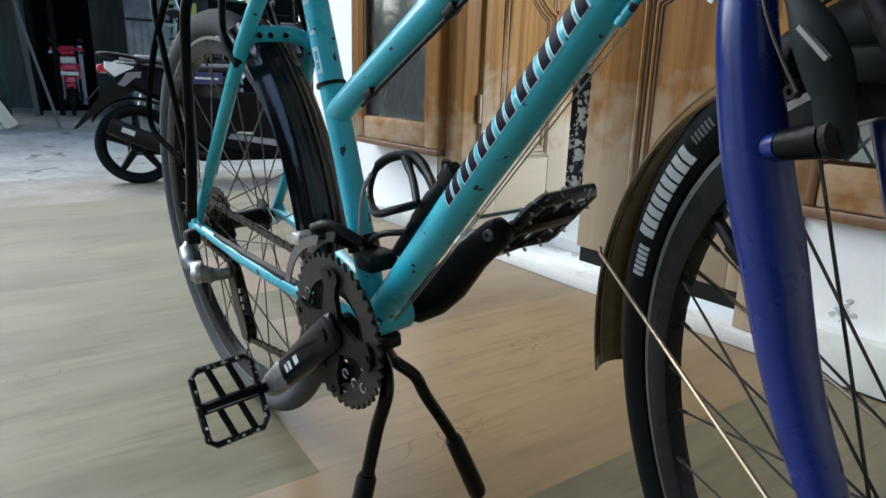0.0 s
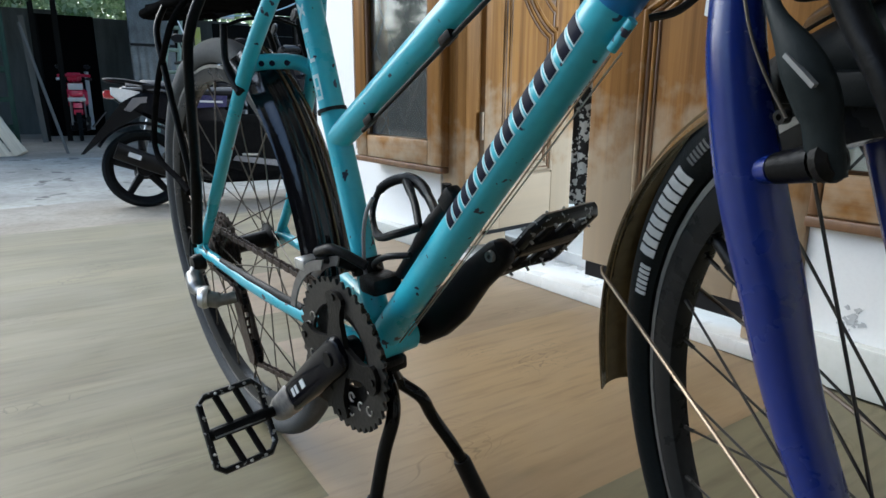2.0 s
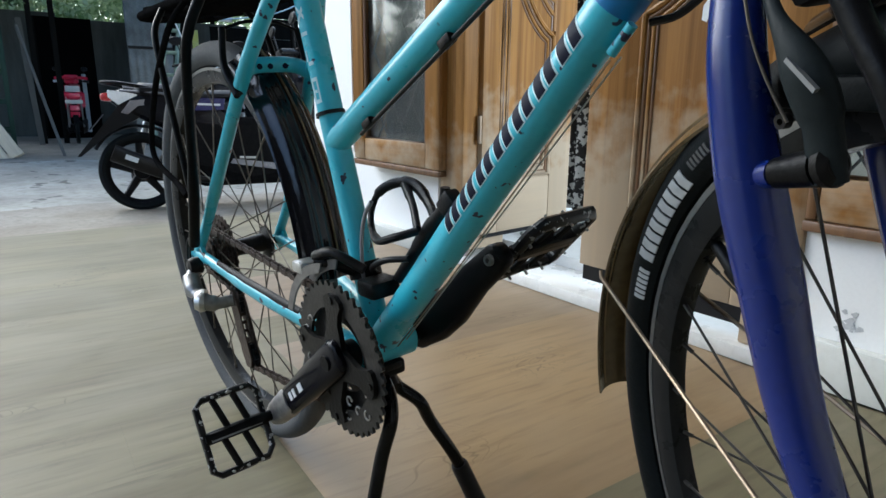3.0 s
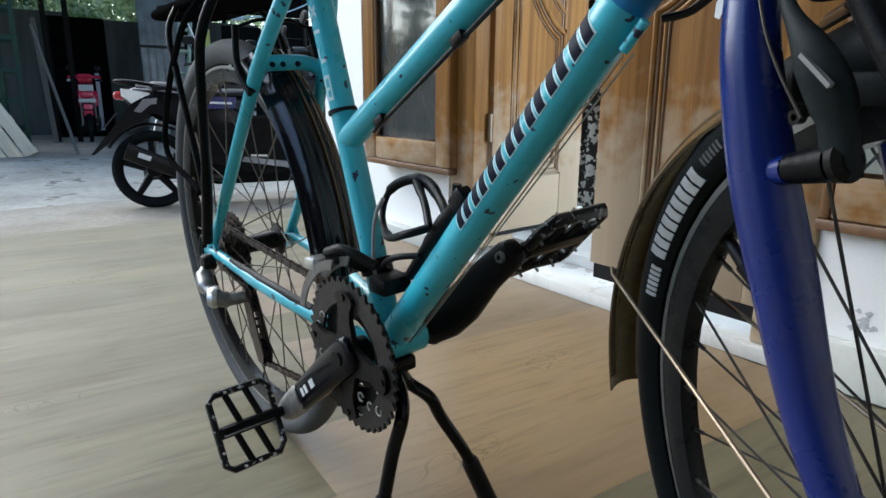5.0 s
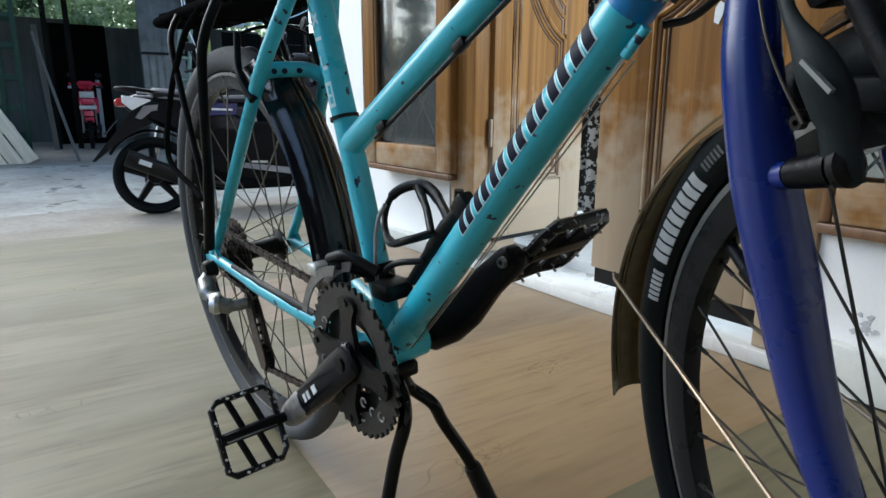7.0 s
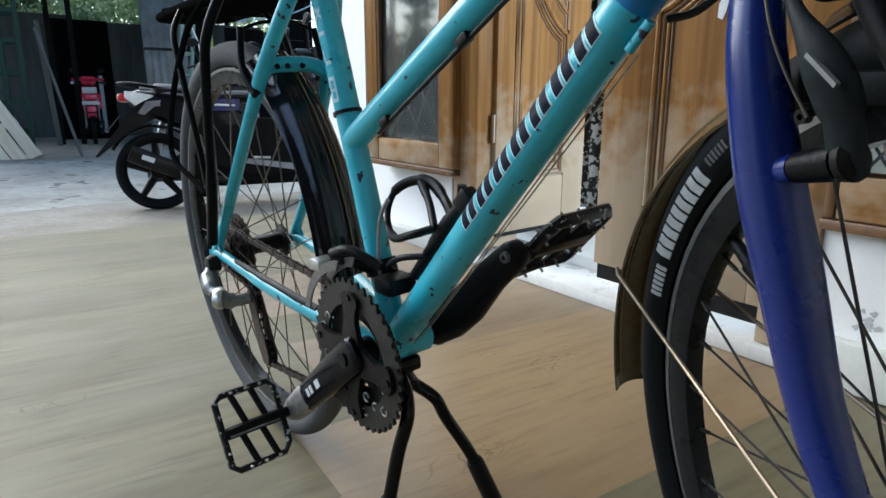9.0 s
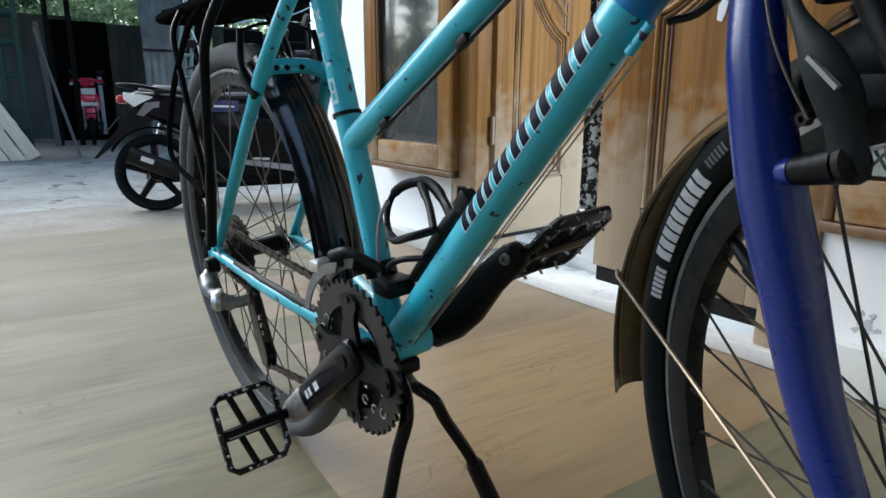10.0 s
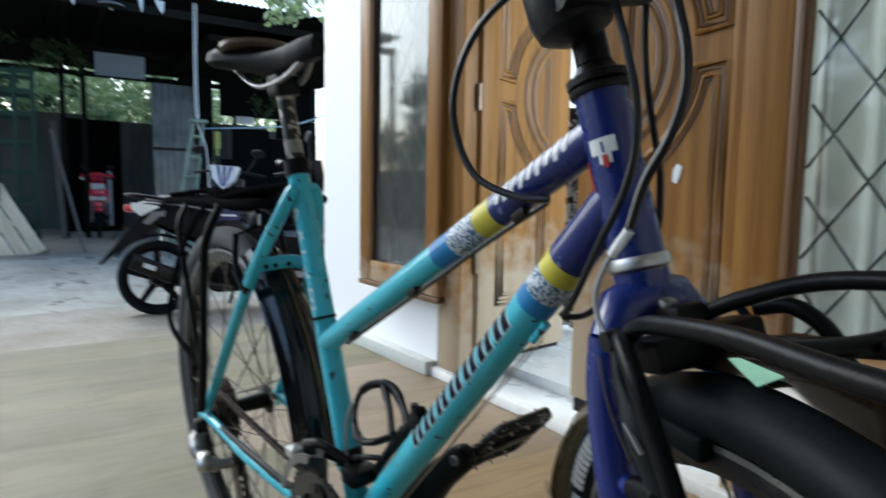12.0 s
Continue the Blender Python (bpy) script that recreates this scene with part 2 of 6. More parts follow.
    b = nodes.new("ShaderNodeBump")
    b.inputs["Strength"].default_value, b.inputs["Distance"].default_value = 0.15, 0.001
    links.new(add.outputs[0], b.inputs["Height"])
    links.new(b.outputs[0], bsdf.inputs["Normal"])
    return m


def glass(name, tint=(0.9, 0.95, 0.95), rough=0.03):
    m = bpy.data.materials.new(name)
    m.use_nodes = True
    b = m.node_tree.nodes["Principled BSDF"]
    b.inputs["Base Color"].default_value = (*tint, 1)
    b.inputs["Roughness"].default_value, b.inputs["IOR"].default_value = rough, 1.45
    b.inputs["Transmission Weight"].default_value = 1.0
    return m


TURQUOISE = surface("turquoise_paint", (0.086, 0.505, 0.625), (0.069, 0.435, 0.55), rough=0.32, size=14, fine=140, spots=(0.018, 0.022, 0.055), spot_size=72, spot_amount=0.215, coat=0.25)
NAVY = surface("navy_paint", (0.007, 0.019, 0.155), (0.0055, 0.014, 0.12), rough=0.27, rough_var=0.06, size=16, fine=160, spots=(0.16, 0.18, 0.32), spot_size=48, spot_amount=0.12, coat=0.15, gloss=0.5)
BLUE_BAND = surface("bright_blue_band", (0.02, 0.2, 0.5), rough=0.35, fine=120)
YELLOW = surface("yellow_band", (0.62, 0.55, 0.05), rough=0.4, fine=120)
SPECKLE = surface("speckled_band", (0.62, 0.66, 0.7), (0.5, 0.56, 0.62), rough=0.4, spots=(0.06, 0.12, 0.22), spot_size=330, spot_amount=0.54)
WHITE_INK = surface("white_lettering", (0.75, 0.77, 0.78), (0.6, 0.62, 0.63), rough=0.45, size=40)
DARK_INK = surface("dark_lettering", (0.006, 0.008, 0.024), rough=0.5, size=40, gloss=0.12)
TYRE_INK = surface("worn_white_lettering", (0.55, 0.56, 0.56), (0.35, 0.36, 0.36), rough=0.7, size=120)
RUBBER = surface("tyre_rubber", (0.005, 0.007, 0.008), (0.010, 0.012, 0.013), rough=0.55, size=22, bump=0.2, fine=300, gloss=0.12)
RUBBER_GREY = surface("dusty_tyre_rubber", (0.075, 0.078, 0.082), (0.12, 0.12, 0.12), rough=0.8, size=18, bump=0.5, fine=260, gloss=0.2)
BLACK_METAL = surface("black_paint", (0.004, 0.004, 0.0045), (0.008, 0.008, 0.008), rough=0.36, rough_var=0.10, size=25, bump=0.2, fine=200, gloss=0.12)
MATT_BLACK = surface("dusty_matt_black", (0.006, 0.006, 0.0065), (0.016, 0.0155, 0.015), rough=0.9, size=40, mix=0.7, bump=0.3, fine=180, gloss=0.0)
BLACK_GLOSS = surface("gloss_black_guard", (0.0035, 0.004, 0.007), (0.006, 0.007, 0.010), rough=0.13, rough_var=0.05, size=20, bump=0.25, fine=70, gloss=0.55)
BLACK_PLASTIC = surface("black_plastic", (0.006, 0.006, 0.007), (0.011, 0.011, 0.012), rough=0.42, size=30, bump=0.2, fine=250, gloss=0.18)
ALLOY = surface("brushed_alloy", (0.55, 0.55, 0.54), (0.38, 0.38, 0.37), rough=0.38, metal=0.9, size=30, fine=220)
RIM_BLACK = surface("black_anodised_rim", (0.013, 0.014, 0.015), (0.026, 0.026, 0.026), rough=0.3, size=30, gloss=0.15)
RIM_GREY = surface("braking_track", (0.26, 0.26, 0.26), (0.17, 0.17, 0.17), rough=0.35, metal=0.7, size=40)
RUSTY = surface("greasy_rusty_steel", (0.070, 0.047, 0.034), (0.022, 0.017, 0.015), rough=0.6, metal=0.4, size=60, bump=0.4, fine=300)
GREASY = surface("greasy_black_steel", (0.007, 0.0065, 0.0062), (0.020, 0.018, 0.016), rough=0.45, metal=0.2, size=40, bump=0.3, fine=260, gloss=0.2)
SPOKE = surface("black_spokes", (0.02, 0.02, 0.02), (0.07, 0.06, 0.05), rough=0.4, metal=0.4, size=40)
SPOKE_STEEL = surface("dull_steel_spokes", (0.13, 0.115, 0.095), (0.07, 0.055, 0.04), rough=0.45, metal=0.6, size=40)
BRASS = surface("brassy_rod", (0.26, 0.195, 0.125), (0.22, 0.185, 0.165), rough=0.42, metal=0.75, size=9, fine=60)
SMOKED = surface("smoked_brown_guard", (0.105, 0.075, 0.036), (0.05, 0.035, 0.018), rough=0.16, rough_var=0.08, size=12, coat=0.5, gloss=0.4)
CABLE = surface("black_cable_sheath", (0.012, 0.012, 0.013), rough=0.35, size=50, gloss=0.3)
CABLE_GREY = surface("grey_cable_sheath", (0.32, 0.33, 0.34), rough=0.4, size=50)
WALL_PAINT = surface("white_wall_paint", (0.86, 0.86, 0.855), (0.80, 0.80, 0.795), rough=0.6, size=1.6, mix=0.4, bump=0.12, fine=120)
STONE = surface("pale_threshold_tile", (0.76, 0.76, 0.74), (0.66, 0.65, 0.62), rough=0.3, size=7, fine=50)
SKIRTING = surface("greyish_skirting_tile", (0.60, 0.61, 0.58), (0.50, 0.51, 0.48), rough=0.4, size=9, fine=60)
CONCRETE = surface("yard_concrete", (0.43, 0.41, 0.355), (0.20, 0.188, 0.150), rough=0.9, size=1.9, mix=0.95, bump=0.8, fine=16, spots=(0.16, 0.15, 0.125), spot_size=5.5, spot_amount=0.24, gloss=0.2)
OAK = wood("varnished_door_wood", (0.265, 0.133, 0.036), (0.140, 0.064, 0.015), "z", 30.0, rough=0.36, length=0.8, coat=0.0, bleach=0.40, gloss=0.12)
OAK_RAIL = wood("varnished_rail_wood", (0.265, 0.133, 0.036), (0.140, 0.064, 0.015), "x", 30.0, rough=0.36, length=0.8, coat=0.0, bleach=0.40, gloss=0.12)
OAK_DARK = wood("dark_line_wood", (0.15, 0.075, 0.028), (0.08, 0.037, 0.015), "z", 26.0, length=1.1)
PALE_WOOD = wood("raw_pallet_wood", (0.76, 0.65, 0.47), (0.56, 0.46, 0.31), "x", 18.0, rough=0.75, coat=0.0, tint=0.15)
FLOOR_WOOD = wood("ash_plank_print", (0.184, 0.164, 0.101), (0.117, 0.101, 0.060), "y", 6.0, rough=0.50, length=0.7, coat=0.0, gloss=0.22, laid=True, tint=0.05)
# tan and honey: plank tone plus warm light reflected off the doors
FLOOR_TAN_LIT = wood("warm_lit_tan_plank", (0.252, 0.190, 0.122), (0.168, 0.124, 0.077), "y", 6.0, rough=0.40, length=0.7, coat=0.0, gloss=0.32, laid=True, tint=0.05)
FLOOR_HONEY_LIT = wood("warm_lit_honey_plank", (0.280, 0.199, 0.108), (0.182, 0.123, 0.062), "y", 6.0, rough=0.34, length=0.7, coat=0.0, gloss=0.4, laid=True, tint=0.05)
PANE = glass("window_glass")
DUSTY_PANE = glass("dusty_window_glass", (0.50, 0.53, 0.52), 0.045)
DUSTY_PANE.node_tree.nodes["Principled BSDF"].inputs["Transmission Weight"].default_value = 0.93
CURTAIN = surface("pale_curtain", (0.88, 0.88, 0.85), (0.66, 0.66, 0.61), rough=0.85, size=3, stretch=(6, 6, 0.2))
cloth_nodes, cloth_links = CURTAIN.node_tree.nodes, CURTAIN.node_tree.links
thin_cloth, cloth_mix = cloth_nodes.new("ShaderNodeBsdfTranslucent"), cloth_nodes.new("ShaderNodeMixShader")
thin_cloth.inputs["Color"].default_value, cloth_mix.inputs[0].default_value = (0.72, 0.70, 0.64, 1), 0.5
cloth_links.new(cloth_nodes["Principled BSDF"].outputs[0], cloth_mix.inputs[1])
cloth_links.new(thin_cloth.outputs[0], cloth_mix.inputs[2])
cloth_links.new(cloth_mix.outputs[0], cloth_nodes["Material Output"].inputs["Surface"])
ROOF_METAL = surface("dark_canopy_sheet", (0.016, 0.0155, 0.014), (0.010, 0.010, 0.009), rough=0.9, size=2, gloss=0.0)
SOIL = surface("trodden_soil", (0.35, 0.32, 0.265), (0.20, 0.175, 0.14), rough=0.95, size=2.6, mix=1.0, bump=0.7, fine=30, gloss=0.15)
PALE_INK = surface("pale_blue_lettering", (0.62, 0.80, 0.83), (0.5, 0.72, 0.76), rough=0.45, size=40)
SHED_DARK = surface("near_black_sheet", (0.007, 0.0075, 0.0075), (0.013, 0.013, 0.0125), rough=0.8, size=1.5, stretch=(4, 4, 0.4), gloss=0.0)
GREEN_STEEL = surface("green_steel", (0.026, 0.052, 0.034), (0.012, 0.024, 0.017), rough=0.7, size=6, gloss=0.2)
RED_PLASTIC = surface("red_plastic", (0.45, 0.02, 0.025), rough=0.25, size=10, coat=0.4)
WHITE_PLASTIC = surface("white_plastic", (0.62, 0.64, 0.66), rough=0.3, size=10, coat=0.3)

# ---- ground and porch ----
HOUSE = pose(0, 0.965, 0, 0, 0, 2.0)  # along the facade, into the house, up
YARD = -0.12
part("ground", Geo().box((-400, -400, YARD - 0.3), (400, 400, YARD)), CONCRETE, label="", smooth=0)
tagged(bpy.data.objects["ground"], "worn grey concrete yard with dust and stains", "ground", kind="structure")
def patch(name, x0, x1, y0, y1, wob, label):
    """A thin uneven skin of trodden earth on the concrete."""
    n = 26
    edge = [(x0 + wob * math.sin(k * 1.3), y0 + (y1 - y0) * k / n) for k in range(n + 1)] + [(x1 + wob * math.sin(k * 0.9 + 2) + wob * 0.6 * math.sin(k * 2.3), y0 + (y1 - y0) * k / n) for k in range(n, -1, -1)]
    ob = part(name, Geo().slab(edge, YARD - 0.01, YARD + 0.004), SOIL, smooth=0)
    tagged(ob, label, "ground", kind="structure")


patch("soil", -30, -7.6, -12, 12, 0.35, "trodden brown earth under the canopy")
patch("soil_strip", -3.95, -2.57, -9, 4, 0.07, "damp brown strip of earth along the porch edge")
floor = part("floor", Geo().box((-2.46, -4.2, YARD - 0.05), (4.5, 1.25, -0.0055)), FLOOR_WOOD, smooth=0)
tagged(floor, "porch slab under wood-look planks", "floor", kind="structure")
PLANK_W, PLANK_L = 0.20, 1.22
plank_mesh = {}
for plank_mat in (FLOOR_WOOD, FLOOR_TAN_LIT, FLOOR_HONEY_LIT):
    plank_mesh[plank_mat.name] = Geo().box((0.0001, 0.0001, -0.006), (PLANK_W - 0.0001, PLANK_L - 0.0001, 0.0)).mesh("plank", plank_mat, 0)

# ---- house front ----
house = thing("wall_north", "white painted porch wall with doors and lattice windows", "wall", HOUSE, kind="structure")
# the porch's end wall is out of view, added to block daylight from the right
for n_, lo, hi in (("wall_panel", (-2.33, 0, -0.12), (-1.94, 0.16, 2.9)), ("wall_panel", (-1.94, 0, -0.12), (-1.295, 0.16, 0.33)),
                   ("wall_panel", (-0.018, 0, -0.12), (1.25, 0.16, 0.312)), ("wall_panel", (1.25, 0, -0.12), (4.5, 0.16, 2.9)),
                   ("wall_panel", (-1.94, 0, 2.12), (1.25, 0.16, 2.9)), ("side_wall", (-2.33, 0.16, -0.12), (-2.17, 4.2, 2.9)),
                   ("back_wall", (-2.17, 4.05, -0.12), (4.5, 4.2, 2.9)), ("inner_wall", (2.3, 0.16, -0.12), (2.44, 0.7, 2.9)), ("inner_wall", (2.3, 2.7, -0.12), (2.44, 4.05, 2.9)),
                   ("inner_wall", (2.3, 0.7, -0.12), (2.44, 2.7, 0.8)), ("inner_wall", (2.3, 0.7, 2.3), (2.44, 2.7, 2.9)), ("porch_end_wall", (2.3, -3.4, -0.12), (2.46, 0.0, 2.9))):
    part(n_, Geo().box(lo, hi), WALL_PAINT, house, smooth=0)
room = part("floor_inside", Geo().box((-2.17, 0.16, -0.05), (4.5, 4.05, 0.07)).moved(HOUSE), STONE, smooth=0)
tagged(room, "white glossy tiled floor inside the house", "floor", kind="structure")
# out-of-view wall, added to block southern daylight on the right half
south = part("wall_south", Geo().box((0.35, -3.0, -0.12), (2.44, -2.86, 2.9)).moved(HOUSE), surface("stained_boards", (0.17, 0.145, 0.12), (0.11, 0.09, 0.07), rough=0.7, size=2, stretch=(6, 6, 0.4)), smooth=0)
tagged(south, "unseen boarded wall added to cut light on the porch's right side", "wall", kind="structure")
# ceiling is out of view; its depth sets how much sky reaches the porch
ceil = part("ceiling", Geo().box((-2.7, -3.0, 2.9), (4.6, 4.3, 3.0)).moved(HOUSE), WALL_PAINT, smooth=0)
tagged(ceil, "unseen plain white ceiling, sized to shade the porch", "ceiling", kind="structure")
skirt = thing("baseboard", "pale tiled skirting and door threshold", "skirting", HOUSE, kind="structure")
for lo, hi in (((-2.33, -0.05, 0.0), (-1.30, -0.001, 0.055)), ((0.0, -0.03, 0.0), (4.4, -0.001, 0.10))):
    part("skirting_tile", Geo().box(lo, hi, bevel=0.003), SKIRTING, skirt)
part("threshold", Geo().box((-1.298, -0.03, 0.0), (-0.002, 0.16, 0.035), bevel=0.004), STONE, skirt)


# area lamp added to brighten the room; the window opening round it is invented
room_light = new("daylight_of_side_window", bpy.data.lights.new("daylight_of_side_window", "AREA"))
room_light.data.shape, room_light.data.size, room_light.data.size_y, room_light.data.energy = "RECTANGLE", 1.9, 1.4, 62.0
room_light.matrix_world = HOUSE @ look((2.36, 1.7, 1.55), (-1.0, 0.6, 0.6))
stain_mat = surface("grey_wall_stain", (0.42, 0.43, 0.44), (0.6, 0.61, 0.62), rough=0.7, size=60, mix=1.0)
srng = random.Random(5)
for k_ in range(16):
    su, sz = 0.081 + srng.gauss(0, 0.014), 0.138 + srng.gauss(0, 0.010)
    sr, ph = 0.0075 * srng.uniform(0.2, 1.0) ** 1.5 + 0.001, srng.uniform(0, 6)
    blot = [(su + sr * (1 + 0.45 * math.sin(3 * k * 0.63 + ph)) * math.cos(k * 0.628), sz + sr * (0.8 + 0.4 * math.sin(2 * k * 0.63 + ph)) * math.sin(k * 0.628)) for k in range(10)]
    part("wall_stain", Geo().slab(blot, 0.0, 0.0006 + 0.00005 * k_, pose(0, -0.0003, 0, 90)), stain_mat, house, "grey stain on the white paint", smooth=0)
gap = Geo()
folds = [(-1.75 + 0.6 * k / 60, 0.80 + 0.016 * math.sin(k * 0.9)) for k in range(61)]
gap.add([HOUSE @ Vector((u, v, z)) for z in (0.085, 1.09) for u, v in folds], [(k, k + 1, 62 + k, 61 + k) for k in range(60)])
screen_cloth = part("curtain", gap, surface("black_and_white_print", (0.02, 0.018, 0.017), (0.05, 0.04, 0.035), rough=0.85, spots=(0.7, 0.68, 0.64), spot_size=34, spot_amount=0.55))
screen_cloth.modifiers.new("thickness", "SOLIDIFY").thickness = 0.002
tagged(screen_cloth, "black and white patterned cloth hanging inside the house", "curtain")


def moulding(pts, r=0.007):
    return Geo().tube(pts, r, 8, flat=0.8)


def arc(cx, cz, r, a0, a1, y, n=14):
    return [(cx + r * math.cos(radians(a0 + (a1 - a0) * i / n)), y, cz + r * math.sin(radians(a0 + (a1 - a0) * i / n))) for i in range(n + 1)]


def door_leaf(name, m, label, mirror, W, x0, xs, cx):
    """A carved leaf, its hinge at x = 0: fields from x0 to the meeting stile at xs, cut by an oval about cx."""
    d = thing(name, label, "door", m, kind="structure")
    s = (lambda g: g.moved(Matrix.Diagonal((-1, 1, 1, 1)))) if mirror else (lambda g: g)
    H, zc = 1.97, 0.945
    part("stile", s(Geo().box((0, 0, 0), (x0 - 0.002, 0.036, H), bevel=0.003)), OAK, d)
    part("stile", s(Geo().box((xs + 0.002, 0, 0), (W, 0.036, H), bevel=0.003)), OAK, d)
    part("rail", s(Geo().box((x0 - 0.0015, 0.001, 0), (xs + 0.0015, 0.035, 0.180), bevel=0.003)), OAK_RAIL, d)
    part("rail", s(Geo().box((x0 - 0.0015, 0.001, H - 0.12), (xs + 0.0015, 0.035, H), bevel=0.003)), OAK_RAIL, d)
    part("panel", s(Geo().box((x0 - 0.0015, 0.007, 0.1805), (xs + 0.0015, 0.028, H - 0.1205))), OAK, d)
    # no grooves are cut; darker wood beads run beside the raised ones
    for r0 in (0.242, 0.205):
        a_cut = math.degrees(math.acos(min(1.0, (cx - xs) / r0)))
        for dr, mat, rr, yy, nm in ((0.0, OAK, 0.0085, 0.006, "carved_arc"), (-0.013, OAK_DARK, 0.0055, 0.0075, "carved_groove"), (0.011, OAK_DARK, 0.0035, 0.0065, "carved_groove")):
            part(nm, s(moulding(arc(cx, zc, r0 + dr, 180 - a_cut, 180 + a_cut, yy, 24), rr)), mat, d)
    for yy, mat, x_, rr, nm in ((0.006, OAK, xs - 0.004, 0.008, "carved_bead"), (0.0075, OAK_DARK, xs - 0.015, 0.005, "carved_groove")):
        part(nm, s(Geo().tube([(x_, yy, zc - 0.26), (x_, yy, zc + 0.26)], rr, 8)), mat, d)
    # lower and upper fields, a corner of each cut by the carved oval
    for lo, hi, sgn in ((0.182, 0.913, 1), (0.978, 1.84, -1)):
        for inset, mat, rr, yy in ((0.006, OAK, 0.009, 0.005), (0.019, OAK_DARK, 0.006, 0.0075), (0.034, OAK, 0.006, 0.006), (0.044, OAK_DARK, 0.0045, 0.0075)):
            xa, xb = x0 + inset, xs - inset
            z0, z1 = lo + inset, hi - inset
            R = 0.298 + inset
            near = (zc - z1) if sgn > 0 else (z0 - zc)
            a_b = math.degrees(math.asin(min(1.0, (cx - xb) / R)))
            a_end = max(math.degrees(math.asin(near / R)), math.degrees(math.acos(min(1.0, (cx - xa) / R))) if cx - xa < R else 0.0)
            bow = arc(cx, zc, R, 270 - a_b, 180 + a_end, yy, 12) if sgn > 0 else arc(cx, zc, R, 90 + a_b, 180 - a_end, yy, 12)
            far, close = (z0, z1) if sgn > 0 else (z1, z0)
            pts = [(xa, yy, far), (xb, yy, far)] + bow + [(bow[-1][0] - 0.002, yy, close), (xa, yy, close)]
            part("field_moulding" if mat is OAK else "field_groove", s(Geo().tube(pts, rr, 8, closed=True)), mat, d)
    return d


LEFT_HINGE, LEFT_OPEN = (-1.058, 0.006), 95.5
leaf_left = door_leaf("door_1", HOUSE @ pose(LEFT_HINGE[0], LEFT_HINGE[1], 0.112, 0, 0, LEFT_OPEN), "carved varnished wooden door leaf swung open into the house", False, 0.47, 0.083, 0.352, 0.47)
leaf_right = door_leaf("door_2", HOUSE @ pose(-0.134, 0.02, 0.106), "closed carved varnished wooden door leaf", True, 0.492, 0.042, 0.340, 0.435)
part("sticker", Geo().slab([(0, 0), (0.012, -0.006), (0.02, 0.012), (0.024, 0.036), (0.012, 0.044), (0.001, 0.03)], 0, 0.001).moved(pose(-0.182, 0.0058, 0.633, 90)), WHITE_INK, leaf_right, "torn white paper sticker")
# black strips put the shade of the gaps under both leaves into colour
part("sweep_strip", Geo().box((-0.48, 0.004, -0.042), (-0.01, 0.03, -0.001)), BLACK_PLASTIC, leaf_right, "black strip standing for the dark gap under the leaf")
part("sweep_strip", Geo().box((0.02, 0.004, -0.014), (0.45, 0.03, -0.001)), BLACK_PLASTIC, leaf_left, "black strip standing for the dark gap under the leaf")

frame_d = thing("trim", "varnished timber posts of the door and windows", "door frame", HOUSE, kind="structure")
for lo, hi in (((-1.205, -0.058, 0.060), (-1.078, 0.13, 2.12)), ((-0.128, -0.012, 0.036), (-0.019, 0.030, 2.12))):
    part("post", Geo().box(lo, hi, bevel=0.006), OAK, frame_d)
part("lintel", Geo().box((-1.07, -0.015, 2.09), (-0.13, 0.13, 2.12)), OAK_RAIL, frame_d)
for z in (0.42, 0.98, 1.75):
    hg = Geo().tube([(-1.066, 0.0, z), (-1.066, 0.0, z + 0.09)], 0.008, 10).box((-1.0715, 0.004, z), (-1.069, 0.03, z + 0.09))
    part("hinge", hg, BRASS, frame_d, "brass butt hinge")


